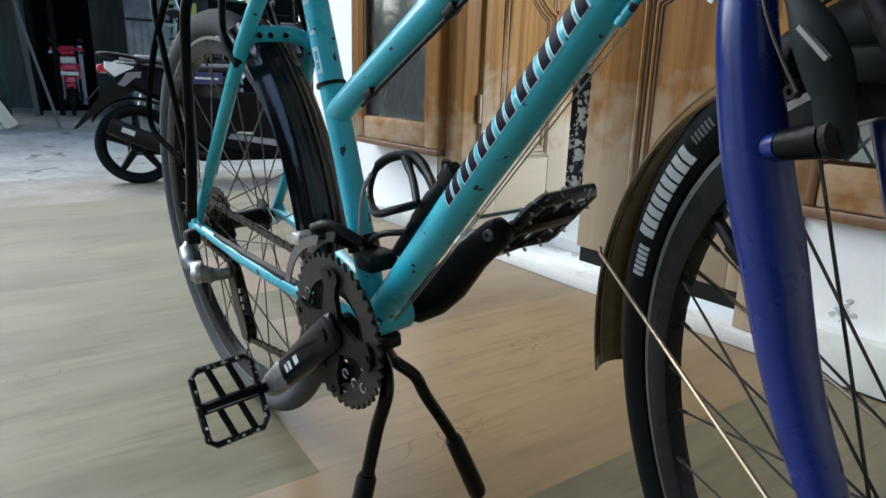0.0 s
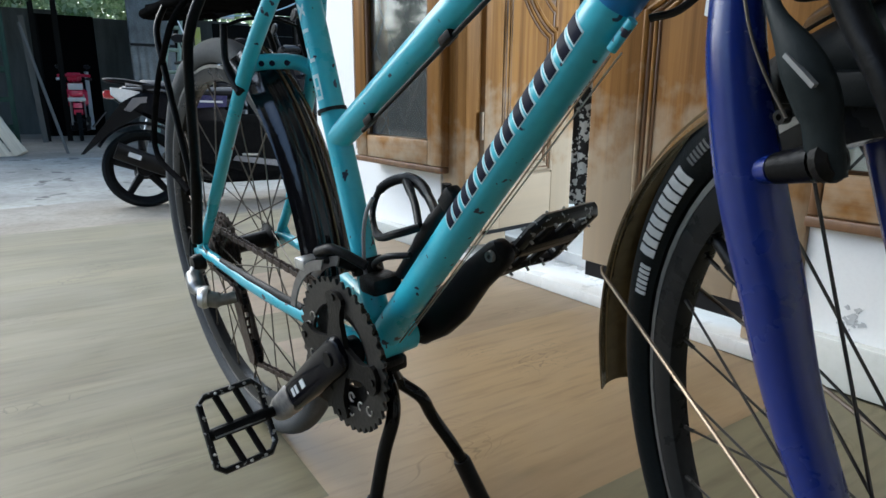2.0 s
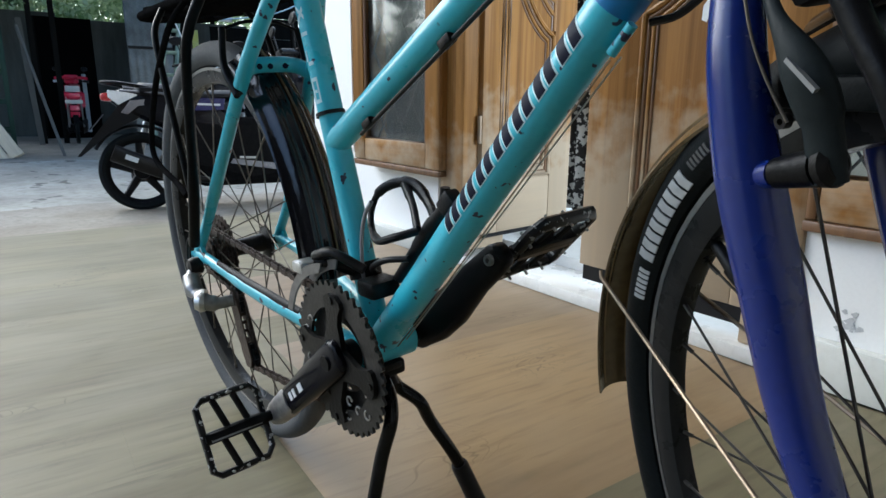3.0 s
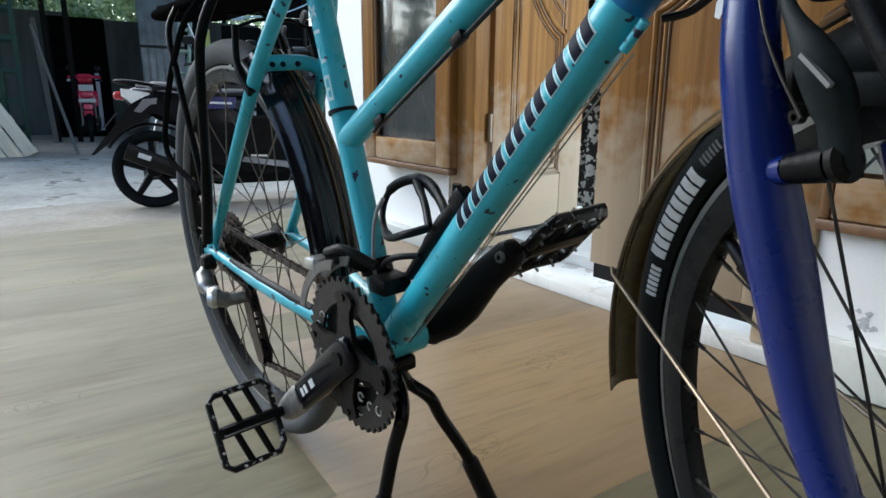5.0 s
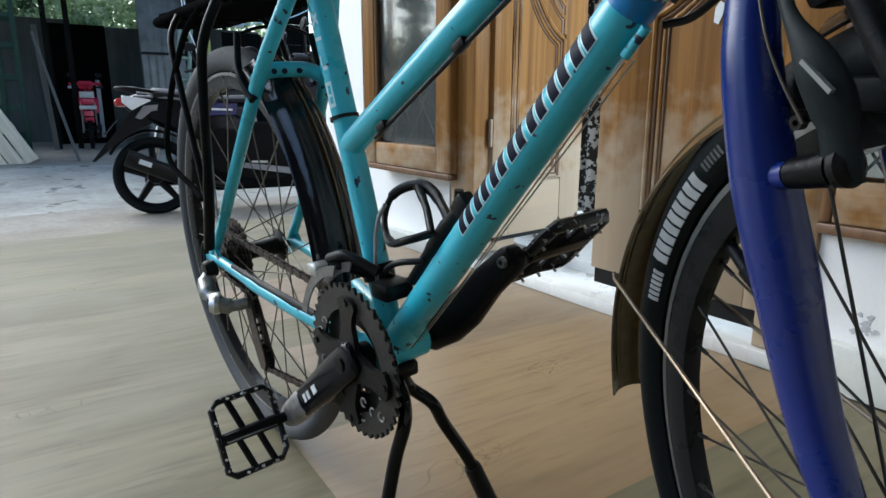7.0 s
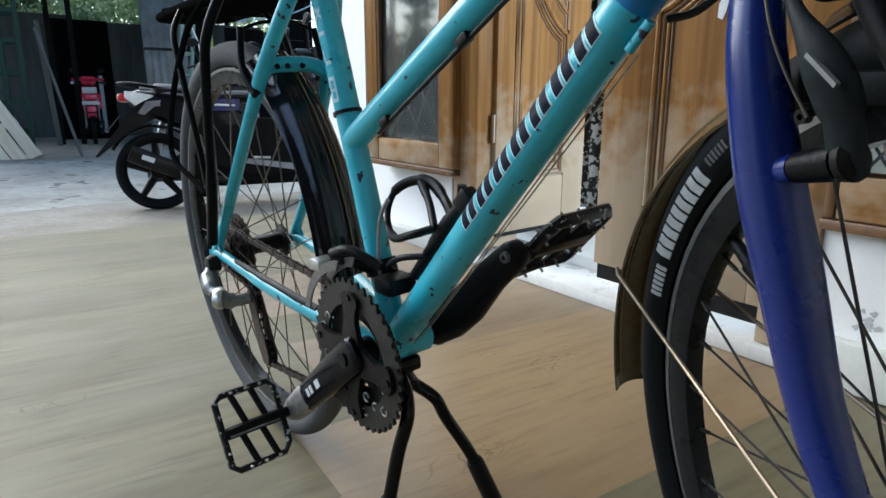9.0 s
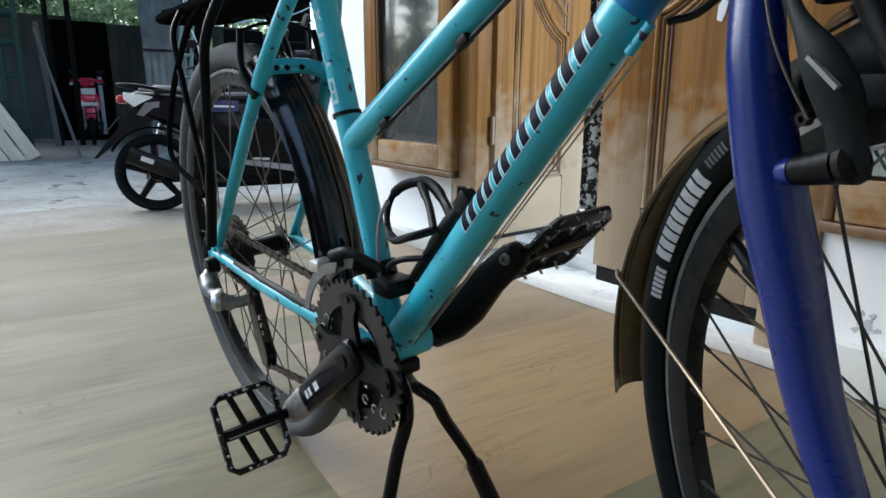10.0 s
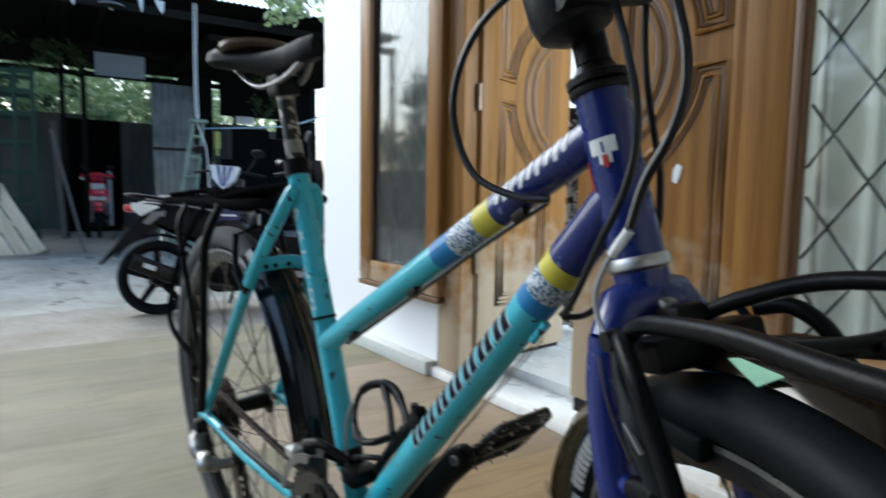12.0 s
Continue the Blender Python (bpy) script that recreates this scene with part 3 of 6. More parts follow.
def lattice_window(name, u0, u1, label, node, z0, proud, bar_mat, pane_mat, bl=0.085):
    """A timber window with a pane before a lattice of crossing bars."""
    w = thing(name, label, "window", HOUSE, kind="structure")
    z1, b, y0, y1 = 2.11, 0.085, -proud, 0.045 - max(0.0, proud - 0.03)
    part("frame_stile", Geo().box((u0, y0, z0), (u0 + bl, 0.02, z1), bevel=min(0.006, bl * 0.3)), OAK if bl > 0.05 else OAK_DARK, w)
    part("frame_stile", Geo().box((u1 - b, y0, z0), (u1, y1, z1), bevel=0.006), OAK, w)
    part("frame_rail", Geo().box((u0 + bl + 0.0005, y0 + 0.001, z0), (u1 - b - 0.0005, y1, z0 + 0.085), bevel=0.006), OAK_RAIL, w)
    part("frame_rail", Geo().box((u0 + bl + 0.0005, y0 + 0.001, z1 - 0.09), (u1 - b - 0.0005, y1, z1), bevel=0.006), OAK_RAIL, w)
    gx0, gx1, gz0, gz1 = u0 + bl, u1 - b, z0 + 0.085, z1 - 0.09
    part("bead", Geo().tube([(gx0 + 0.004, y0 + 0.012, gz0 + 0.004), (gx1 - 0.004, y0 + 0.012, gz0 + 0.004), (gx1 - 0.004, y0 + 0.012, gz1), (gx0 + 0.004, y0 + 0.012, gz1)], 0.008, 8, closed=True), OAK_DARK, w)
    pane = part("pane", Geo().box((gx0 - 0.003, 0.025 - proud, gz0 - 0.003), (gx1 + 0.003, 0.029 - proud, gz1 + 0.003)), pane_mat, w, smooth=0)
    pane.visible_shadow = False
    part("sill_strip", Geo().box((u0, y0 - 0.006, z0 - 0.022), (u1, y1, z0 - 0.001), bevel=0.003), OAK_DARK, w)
    bars = bar_mat
    du, dz = 0.067, 0.0935
    k = dz / du
    for sgn in (1, -1):
        for i in range(-40, 41):
            # bar z = c + sgn * k * (u - node)
            c = node[1] + 2 * dz * i
            ua, ub = gx0, gx1
            za, zb = c + sgn * k * (ua - node[0]), c + sgn * k * (ub - node[0])
            if max(za, zb) < gz0 or min(za, zb) > gz1:
                continue

            def clip(u, z):
                z2 = min(max(z, gz0), gz1)
                return (u + (z2 - z) / (sgn * k), (0.045 if sgn > 0 else 0.0512) - proud, z2)

            part("lattice_bar", Geo().tube([clip(ua, za), clip(ub, zb)], 0.0032, 6), bars, w)
    return w


lattice_window("window_1", -1.765, -1.168, "tall wooden lattice window with dark reflecting glass", (-1.47, 0.83), 0.325, 0.09, surface("grey_lattice", (0.06, 0.06, 0.058), rough=0.5), DUSTY_PANE)
lattice_window("window_2", -0.018, 1.25, "wide wooden lattice window before pale curtains", (0.050, 0.830), 0.335, 0.025, surface("dark_lattice", (0.022, 0.021, 0.02), rough=0.45), PANE, 0.022)
# left window: a narrow white sheet draws the bright patch in the glass
for n_, u0, u1, lab in (("curtain", -0.16, 1.22, "pale green-white hanging curtain in folds"), ("curtain", -2.0, -1.83, "narrow white sheet behind the window, for a bright patch in its glass"), ("curtain", -2.16, -1.31, "near-black sheet added behind the window for its dark inside")):
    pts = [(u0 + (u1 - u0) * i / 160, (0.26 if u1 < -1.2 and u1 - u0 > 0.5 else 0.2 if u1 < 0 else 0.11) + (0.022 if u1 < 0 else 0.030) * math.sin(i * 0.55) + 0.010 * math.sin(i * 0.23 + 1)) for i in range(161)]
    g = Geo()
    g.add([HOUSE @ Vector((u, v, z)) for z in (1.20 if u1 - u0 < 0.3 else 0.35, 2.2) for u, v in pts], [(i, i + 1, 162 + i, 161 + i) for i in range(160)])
    # the near-black backing is added: it puts the room's dimness into its colour
    cu = part(n_, g, CURTAIN if "pale" in lab or "white" in lab else surface("dark_window_backing", (0.030, 0.033, 0.036), (0.02, 0.022, 0.024), rough=0.9, size=2, stretch=(6, 6, 0.2)))
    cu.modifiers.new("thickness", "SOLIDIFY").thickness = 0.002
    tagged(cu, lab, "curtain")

# ---- bicycle ----
bike = thing("bicycle", "turquoise and navy step-through bicycle on a two-legged stand", "bicycle", SETTING)
BB, AX = Vector((0, 0, 0.288)), Vector((-0.428, 0, 0.322))
ST_TOP = Vector((-0.118, 0, 0.732))
STEER = -22.5
FORK = Matrix.Translation((0.398, 0, 0.664)) @ pose(0, 0, 0, 0, -15.0, 0) @ pose(0, 0, 0, 0, 0, STEER)  # z up the steerer, x to the front of the wheel
FAX = Vector((0.0468, -0.0038, -0.3867))


def sleeve(a, b, t0, t1, r, n=28):
    """A short length of tube skin between two shares of a line."""
    return Geo().tube([along(a, b, t0), along(a, b, t1)], r, n)


def wrapped_bar(a, b, r, s0, s1, q0, q1, lift, lean=0.0):
    """A printed bar on a tube from a to b: s along the tube in metres, q round it in degrees."""
    d = (b - a).normalized()
    side = Vector((0, -1, 0))
    up = side.cross(d).normalized()
    up = up if up.z > 0 else -up
    n = 6
    vs, fs = [], []
    for k in range(n + 1):
        q = radians(q0 + (q1 - q0) * k / n)
        o = (side * math.cos(q) + up * math.sin(q))
        sh = lean * k / n
        for s in (s0 + sh, s1 + sh):
            vs += [a + d * s + o * (r - 0.0006), a + d * s + o * (r + lift)]
    for k in range(n):
        i, j = 4 * k, 4 * k + 4
        fs += [(i + 1, i + 3, j + 3, j + 1), (i, j, j + 2, i + 2), (i, i + 1, j + 1, j), (i + 2, j + 2, j + 3, i + 3)]
    fs += [(0, 2, 3, 1), (4 * n, 4 * n + 1, 4 * n + 3, 4 * n + 2)]
    return Geo().add(vs, fs)


# frame tubes
seat_tube = part("seat_tube", Geo().tube([BB, ST_TOP], 0.0145, 32), TURQUOISE, bike, "turquoise seat tube with dark paint chips")
part("seat_clamp", Geo().tube([along(BB, ST_TOP, 0.985), along(BB, ST_TOP, 1.03)], 0.0172, 24).tube([(-0.135, -0.012, 0.742), (-0.152, -0.012, 0.742)], 0.005, 10), BLACK_METAL, seat_tube)
part("cable_tie", Geo().lathe([(0.0146, -0.002), (0.0165, -0.002), (0.0165, 0.002), (0.0146, 0.002)], frame_on(along(BB, ST_TOP, 0.575), (1, 0, 0.27), (-0.26, 0, 0.97)), 28, closed=True), BLACK_PLASTIC, seat_tube)
TT0, TT1 = Vector((-0.060, 0, 0.512)), Vector((0.372, 0, 0.753))
TTL = (TT1 - TT0).length
top_tube = part("top_tube", Geo().tube([TT0, TT1], 0.0145, 32), TURQUOISE, bike, "turquoise sloping top tube with dark chips")
DT0, DT1 = Vector((0.001, 0, 0.291)), Vector((0.386, 0, 0.709))
DTL = (DT1 - DT0).length
down_tube = part("down_tube", Geo().tube([DT0, DT1], 0.0172, 36), TURQUOISE, bike, "turquoise down tube with dark printed marks")


def share(a, b, x):
    return (x - a.x) / (b.x - a.x)


for tube_ob, a, b, r, xs in ((top_tube, TT0, TT1, 0.0145, (0.182, 0.208, 0.243, 0.264, 0.368)), (down_tube, DT0, DT1, 0.0172, (0.302, 0.313, 0.327, 0.338, 0.384))):
    for nm, mt, x0, x1, dr in (("blue_band", BLUE_BAND, xs[0], xs[1], 0.0003), ("speckled_band", SPECKLE, xs[1], xs[2], 0.0004), ("yellow_band", YELLOW, xs[2], xs[3], 0.0005), ("navy_sleeve", NAVY, xs[3], xs[4], 0.0004)):
        part(nm, sleeve(a, b, share(a, b, x0), share(a, b, x1), r + dr), mt, tube_ob)
# printed marks: seven pairs of plain dark bars with pale borders on the down tube
s_a, s_b = share(DT0, DT1, 0.146) * DTL, share(DT0, DT1, 0.292) * DTL
step = (s_b - s_a) / 7
for i in range(7):
    s0 = s_a + i * step
    for off, wdt in ((0.0, 0.30), (0.45, 0.30)):
        part("printed_border", wrapped_bar(DT0, DT1, 0.0172, s0 + (off - 0.05) * step, s0 + (off + wdt + 0.05) * step, -14, 51, 0.0003, 0.004), PALE_INK, down_tube)
        part("printed_mark", wrapped_bar(DT0, DT1, 0.0172, s0 + off * step, s0 + (off + wdt) * step, -11, 48, 0.0006, 0.004), DARK_INK, down_tube)
# pale strokes on the seat tube and on the navy part of the top tube
STL = (ST_TOP - BB).length
for s0, ln, q0, q1, sl in ((0.600, 0.004, 0, 34, 0), (0.606, 0.022, 0, 7, 0), (0.606, 0.022, 27, 34, 0), (0.652, 0.004, 0, 34, 0), (0.625, 0.003, 10, 24, 0), (0.690, 0.004, 8, 34, 0), (0.700, 0.012, 2, 9, 0), (0.760, 0.004, 0, 34, 0),
                        (0.790, 0.005, 0, 34, 0.012), (0.822, 0.005, 0, 34, -0.012), (0.852, 0.005, 0, 34, 0.012), (0.880, 0.004, 0, 34, 0)):
    part("pale_stroke", wrapped_bar(BB, ST_TOP, 0.0145, s0 * STL, s0 * STL + ln, q0, q1, 0.0004, sl), PALE_INK, seat_tube)
for i in range(9):
    s0 = (share(TT0, TT1, 0.272) + i * 0.021) * TTL
    part("script_stroke", wrapped_bar(TT0, TT1, 0.0149, s0, s0 + 0.0046, 2 - 8 * (i % 2), 44 + 12 * (i % 3), 0.0003, 0.007), WHITE_INK, top_tube)
# head tube, bearings
HT_B, HT_T = FORK @ Vector((0, 0, 0.0)), FORK @ Vector((0, 0, 0.118))
head = part("head_tube", Geo().tube([HT_B, HT_T], 0.0185, 36), NAVY, bike, "glossy navy head tube")
HF = FORK @ pose(0, 0, 0, 0, 0, -STEER)
part("badge", wrapped_bar(HT_B, HT_T, 0.0185, 0.0735, 0.0845, -16, 44, 0.0005), WHITE_INK, head, "small pale and red metal badge")
part("badge", wrapped_bar(HT_B, HT_T, 0.0185, 0.0665, 0.0734, 2, 30, 0.0005), WHITE_INK, head)
part("badge_bar", wrapped_bar(HT_B, HT_T, 0.0185, 0.0740, 0.0815, 12, 17, 0.0008), NAVY, head)
part("badge_red", wrapped_bar(HT_B, HT_T, 0.0185, 0.0640, 0.0725, 10, 22, 0.0009), RED_PLASTIC, head)
part("badge_red", wrapped_bar(HT_B, HT_T, 0.0185, 0.040, 0.064, -66, -34, 0.0006, 0.008), RED_PLASTIC, head)
part("lower_bearing", Geo().lathe([(0.0, -0.0085), (0.0190, -0.0085), (0.0215, -0.0065), (0.0220, -0.002), (0.0200, 0.0012), (0.0, 0.0012)], HF, 36), ALLOY, bike, "silver lower headset cup")
part("upper_bearing", Geo().lathe([(0.0, 0.118), (0.0205, 0.1175), (0.0215, 0.119), (0.0215, 0.122), (0.019, 0.1235), (0.0222, 0.125), (0.0222, 0.130), (0.0165, 0.1325), (0.0135, 0.138), (0.0, 0.138)], HF, 36), GREASY, bike, "worn black headset cap")
stem = part("stem", Geo().tube([FORK @ Vector(p) for p in ((0, 0, 0.140), (0, 0, 0.205))], 0.0125, 20).tube([FORK @ Vector(p) for p in ((-0.006, 0, 0.20), (0.03, 0, 0.222), (0.075, 0, 0.236))], [0.017, 0.016, 0.016], 18), BLACK_METAL, bike, "black quill stem")
part("stem_clutter", Geo().lathe([(0.0, 0.156), (0.016, 0.157), (0.031, 0.164), (0.035, 0.176), (0.034, 0.20), (0.03, 0.23), (0.0, 0.235)], FORK @ pose(0.014, 0, 0, 4, -3) @ Matrix.Diagonal((0.85, 0.85, 1, 1)), 24).tube([FORK @ Vector((0.03, -0.034, 0.188)), FORK @ Vector((0.03, 0.034, 0.188))], 0.020, 16).box((0.0, -0.045, 0.19), (0.075, 0.045, 0.25), FORK, 0.01), BLACK_PLASTIC, stem, "black mount under the handlebar")
bar_pts = spline([(0.02, -0.30, 0.275), (0.045, -0.2, 0.262), (0.075, -0.09, 0.24), (0.078, 0, 0.236), (0.075, 0.09, 0.24), (0.045, 0.2, 0.262), (0.02, 0.30, 0.275)])
hbar = part("handlebar", Geo().tube([FORK @ p for p in bar_pts], 0.0127, 14), BLACK_METAL, bike, "black riser handlebar")
for sg in (-1, 1):
    part("grip", Geo().tube([FORK @ Vector((0.038, sg * 0.22, 0.265)), FORK @ Vector((0.02, sg * 0.31, 0.276))], 0.0165, 16), RUBBER, hbar)
# stays, shell, dropouts
part("bottom_bracket_shell", Geo().tube([(0, -0.036, 0.288), (0, 0.036, 0.288)], 0.0215, 32), TURQUOISE, bike)
part("cable_guide", Geo().box((-0.008, -0.014, 0.261), (0.022, 0.014, 0.271), bevel=0.004), GREASY, bike)
for sg in (-1, 1):
    part("seat_stay", Geo().tube(spline([(-0.100, sg * 0.013, 0.712), (-0.125, sg * 0.028, 0.672), (-0.2, sg * 0.046, 0.585), (-0.33, sg * 0.060, 0.432), (-0.418, sg * 0.066, 0.335)], 5), [0.0062] + [0.0092] * 10 + [0.0085] * 6 + [0.0075] * 4, 16), TURQUOISE, bike)
    part("chain_stay", Geo().tube(spline([(-0.012, sg * 0.026, 0.292), (-0.09, sg * 0.040, 0.300), (-0.2, sg * 0.055, 0.310), (-0.32, sg * 0.063, 0.319), (-0.42, sg * 0.066, 0.326)], 5), [0.0115] * 6 + [0.0105] * 8 + [0.0085] * 7, 16, flat=0.85), TURQUOISE, bike)
    dp = Geo().slab([(-0.452, 0.306), (-0.43, 0.302), (-0.408, 0.316), (-0.395, 0.332), (-0.41, 0.352), (-0.424, 0.346), (-0.434, 0.33), (-0.45, 0.326)], -0.003, 0.003, pose(0, sg * 0.067, 0, 90))
    part("dropout", dp, TURQUOISE, bike)
part("seat_stay_bridge", Geo().tube(spline([(-0.198, -0.046, 0.588), (-0.212, -0.03, 0.598), (-0.214, 0, 0.600), (-0.212, 0.03, 0.598), (-0.198, 0.046, 0.588)]), 0.0098, 16), TURQUOISE, bike, "curved turquoise bridge with drilled holes")
# holes are not cut; dark discs stand for their shaded openings
for yy in (-0.022, -0.008, 0.012):
    part("bridge_hole", Geo().tube([(-0.2030, yy, 0.5975), (-0.2015, yy, 0.598)], 0.0036, 12), DARK_INK, bike)
# seat post and saddle
SPD = (ST_TOP - BB).normalized()
post = part("seat_post", Geo().tube([ST_TOP + SPD * 0.005, ST_TOP + SPD * 0.125], 0.0112, 24), surface("worn_seat_post", (0.012, 0.011, 0.010), (0.045, 0.04, 0.036), rough=0.4, metal=0.3, size=40, mix=0.9, fine=120, spots=(0.40, 0.36, 0.31), spot_size=85, spot_amount=0.42), bike, "scuffed metal seat post")
for s in (0.022, 0.094):
    part("post_tape", Geo().tube([ST_TOP + SPD * s, ST_TOP + SPD * (s + 0.018)], 0.0118, 24), surface("pale_worn_tape", (0.42, 0.39, 0.34), (0.10, 0.09, 0.08), rough=0.6, size=60, mix=1.0), post)
part("saddle_clamp", Geo().box((-0.167, -0.018, 0.830), (-0.127, 0.018, 0.858), bevel=0.006), GREASY, post)


def saddle():
    """A sprung saddle: nose forward, wider and lifted at the back."""
    g = Geo()
    rows_ = 18
    ring = 16
    vs, fs = [], []
    for i in range(rows_ + 1):
        t = i / rows_
        x = 0.13 - 0.275 * t
        half = 0.018 + 0.058 * max(0.0, (t - 0.35) / 0.65) ** 1.5 + 0.004 * t
        if t < 0.06:
            half *= 0.6 + 6 * t
        if t > 0.93:
            half *= 1 - 2.2 * (t - 0.93)
        top = 0.014 + 0.010 * max(0.0, (t - 0.5) * 2) ** 2 + 0.004 * math.cos(t * 6)
        low = -0.013 - 0.012 * math.sin(math.pi * min(1, t * 1.1))
        for j in range(ring):
            a = 2 * math.pi * j / ring
            cy, cz = math.cos(a), math.sin(a)
            z = top * max(0, cz) ** 0.8 if cz > 0 else low * abs(cz) ** 0.9
            vs.append((x, half * math.copysign(abs(cy) ** 0.75, cy), z + 0.006 * t * t))
    for i in range(rows_):
        for j in range(ring):
            fs.append((i * ring + j, i * ring + (j + 1) % ring, (i + 1) * ring + (j + 1) % ring, (i + 1) * ring + j))
    fs += [tuple(range(ring))[::-1], tuple(rows_ * ring + j for j in range(ring))]
    return g.add(vs, fs)


SAD = pose(-0.156, 0, 0.880, 0, 1.5, 0) @ Matrix.Scale(0.88, 4)
sad = part("saddle", saddle().moved(SAD), surface("worn_black_saddle", (0.006, 0.0065, 0.008), (0.012, 0.012, 0.013), rough=0.6, size=30, bump=0.3, fine=200, gloss=0.12), bike, "black padded saddle with scuffed brown rear")
part("saddle_rear_pad", Geo().lathe([(0.0, 0.0), (0.05, 0.0), (0.055, 0.006), (0.05, 0.014), (0.0, 0.016)], SAD @ pose(-0.092, 0, 0.017, 0, -10) @ Matrix.Diagonal((0.80, 1.15, 1, 1)), 24), surface("brown_vinyl", (0.085, 0.055, 0.030), rough=0.55, size=20, bump=0.3), sad)
for sg in (-1, 1):
    part("saddle_rail", Geo().tube(spline([SAD @ Vector(p) for p in ((0.10, sg * 0.006, -0.012), (0.05, sg * 0.016, -0.034), (-0.03, sg * 0.021, -0.04), (-0.09, sg * 0.024, -0.024), (-0.125, sg * 0.034, 0.005))]), 0.0036, 10), RIM_GREY, sad)
part("saddle_label", Geo().slab([(0, 0), (0.05, 0.006), (0.05, 0.02), (0, 0.014)], 0, 0.001, SAD @ pose(-0.115, -0.0325, -0.012, 90)), WHITE_INK, sad, "small pale printed label")


# wheels
def wheel(name, m, label, tyre_mat, spoke_mat, n_spokes, hub_w, tyre_label, sides):
    """A wheel about the local y axis of m: rim with its tyre, hub, spokes and valve under it."""
    turn = m @ pose(0, 0, 0, 90)
    prof = [(0.2795, -0.0125), (0.2795, -0.0098), (0.274, -0.0095), (0.272, -0.006), (0.272, 0.006), (0.274, 0.0095), (0.2795, 0.0098), (0.2795, 0.0125), (0.268, 0.0125), (0.258, 0.008), (0.256, 0.0), (0.258, -0.008), (0.268, -0.0125)]
    rim = part(name, Geo().lathe(prof, turn, 72, closed=True), RIM_BLACK, bike, label)
    for s_ in (-1, 1):
        part("brake_track", Geo().lathe([(0.2806, 0.0124 * s_), (0.2806, 0.0131 * s_), (0.2762, 0.0131 * s_), (0.2762, 0.0124 * s_)], turn, 72, closed=True), RIM_GREY, rim)
    tp = []
    for i in range(20):
        a = radians(-52 + (284.0) * i / 19)
        tp.append((0.2985 + 0.0195 * math.sin(a), (0.0200 if sides else 0.0232) * math.cos(a)))
    tyre = part("tyre", Geo().lathe(tp, turn, 96, closed=True), tyre_mat, rim, tyre_label)
    hub = [(0.0, -hub_w), (0.006, -hub_w), (0.006, -hub_w + 0.012), (0.012, -hub_w + 0.014), (0.026, -hub_w + 0.018), (0.027, -hub_w + 0.021), (0.015, -hub_w + 0.026), (0.013, 0), (0.015, hub_w - 0.026), (0.027, hub_w - 0.021), (0.026, hub_w - 0.018), (0.012, hub_w - 0.014), (0.006, hub_w - 0.012), (0.006, hub_w), (0.0, hub_w)]
    part("hub", Geo().lathe(hub, turn, 28), GREASY if sides else BLACK_METAL, rim)
    fl = hub_w - 0.02
    for i in range(n_spokes):
        s_ = -1 if i % 2 else 1
        a = 2 * math.pi * (i + 0.25) / n_spokes
        lead = radians(62) * (1 if (i // 2) % 2 else -1)
        p0 = turn @ Vector((0.0225 * math.cos(a + lead), 0.0225 * math.sin(a + lead), s_ * fl))
        p1 = turn @ Vector((0.2585 * math.cos(a), 0.2585 * math.sin(a), s_ * 0.003))
        part("spoke", Geo().tube([p0, p1], 0.0011, 6).tube([along(p0, p1, 0.95), along(p0, p1, 1.0)], 0.0019, 6), spoke_mat, rim)
    return rim, tyre, turn


rear, rear_tyre, rear_turn = wheel("rear_wheel", Matrix.Translation(AX), "rear wheel with black rim and grey dusty tyre", RUBBER_GREY, SPOKE_STEEL, 32, 0.066, "dusty grey slick tyre", True)
front, front_tyre, front_turn = wheel("front_wheel", FORK @ Matrix.Translation(FAX) @ pose(0, 0, 0, 0, 0, -4.6) @ Matrix.Scale(0.976, 4), "front wheel with black rim, turned aside", RUBBER, SPOKE, 36, 0.05, "black slick tyre with worn white print", False)
# valve, printed bars on the tyre's flank
va = radians(127.2)
part("valve", Geo().tube([front_turn @ Vector((r_ * math.cos(va), -r_ * math.sin(va) * -1, 0.0)) for r_ in (0.258, 0.236)], [0.0042, 0.0048], 12).tube([front_turn @ Vector((r_ * math.cos(va), r_ * math.sin(va), 0.0)) for r_ in (0.236, 0.222)], [0.0062, 0.005], 12), BLACK_PLASTIC, front)


def flank_bar(a0, a1, r0, r1):
    """A bar printed on the flank of the front tyre, between two angles and two radii."""
    vs, fs, n = [], [], 3
    for i in range(n + 1):
        a = radians(a0 + (a1 - a0) * i / n)
        for r_ in (r0, (r0 + r1) / 2, r1):
            h = 0.0234 * math.sqrt(max(0.02, 1 - ((r_ - 0.2985) / 0.0197) ** 2))
            for dh in (-0.0004, 0.0005):
                vs.append(front_turn @ Vector((r_ * math.cos(a), r_ * math.sin(a), (h + dh))))
    for i in range(n):
        for k in range(2):
            b, c = 6 * i + 2 * k, 6 * (i + 1) + 2 * k
            fs += [(b + 1, c + 1, c + 3, b + 3), (b, b + 2, c + 2, c)]
        b, c = 6 * i, 6 * (i + 1)
        fs += [(b, c, c + 1, b + 1), (b + 4, b + 5, c + 5, c + 4)]
    fs += [(0, 1, 3, 2), (2, 3, 5, 4)]
    k = 6 * n
    fs += [(k, k + 2, k + 3, k + 1), (k + 2, k + 4, k + 5, k + 3)]
    return Geo().add(vs, fs)


TEXT_A = 145.4
for i in range(6):
    part("printed_bar", flank_bar(TEXT_A + 0.7 - i * 1.10, TEXT_A + 0.0 - i * 1.10, 0.2870, 0.2950), TYRE_INK, front_tyre)
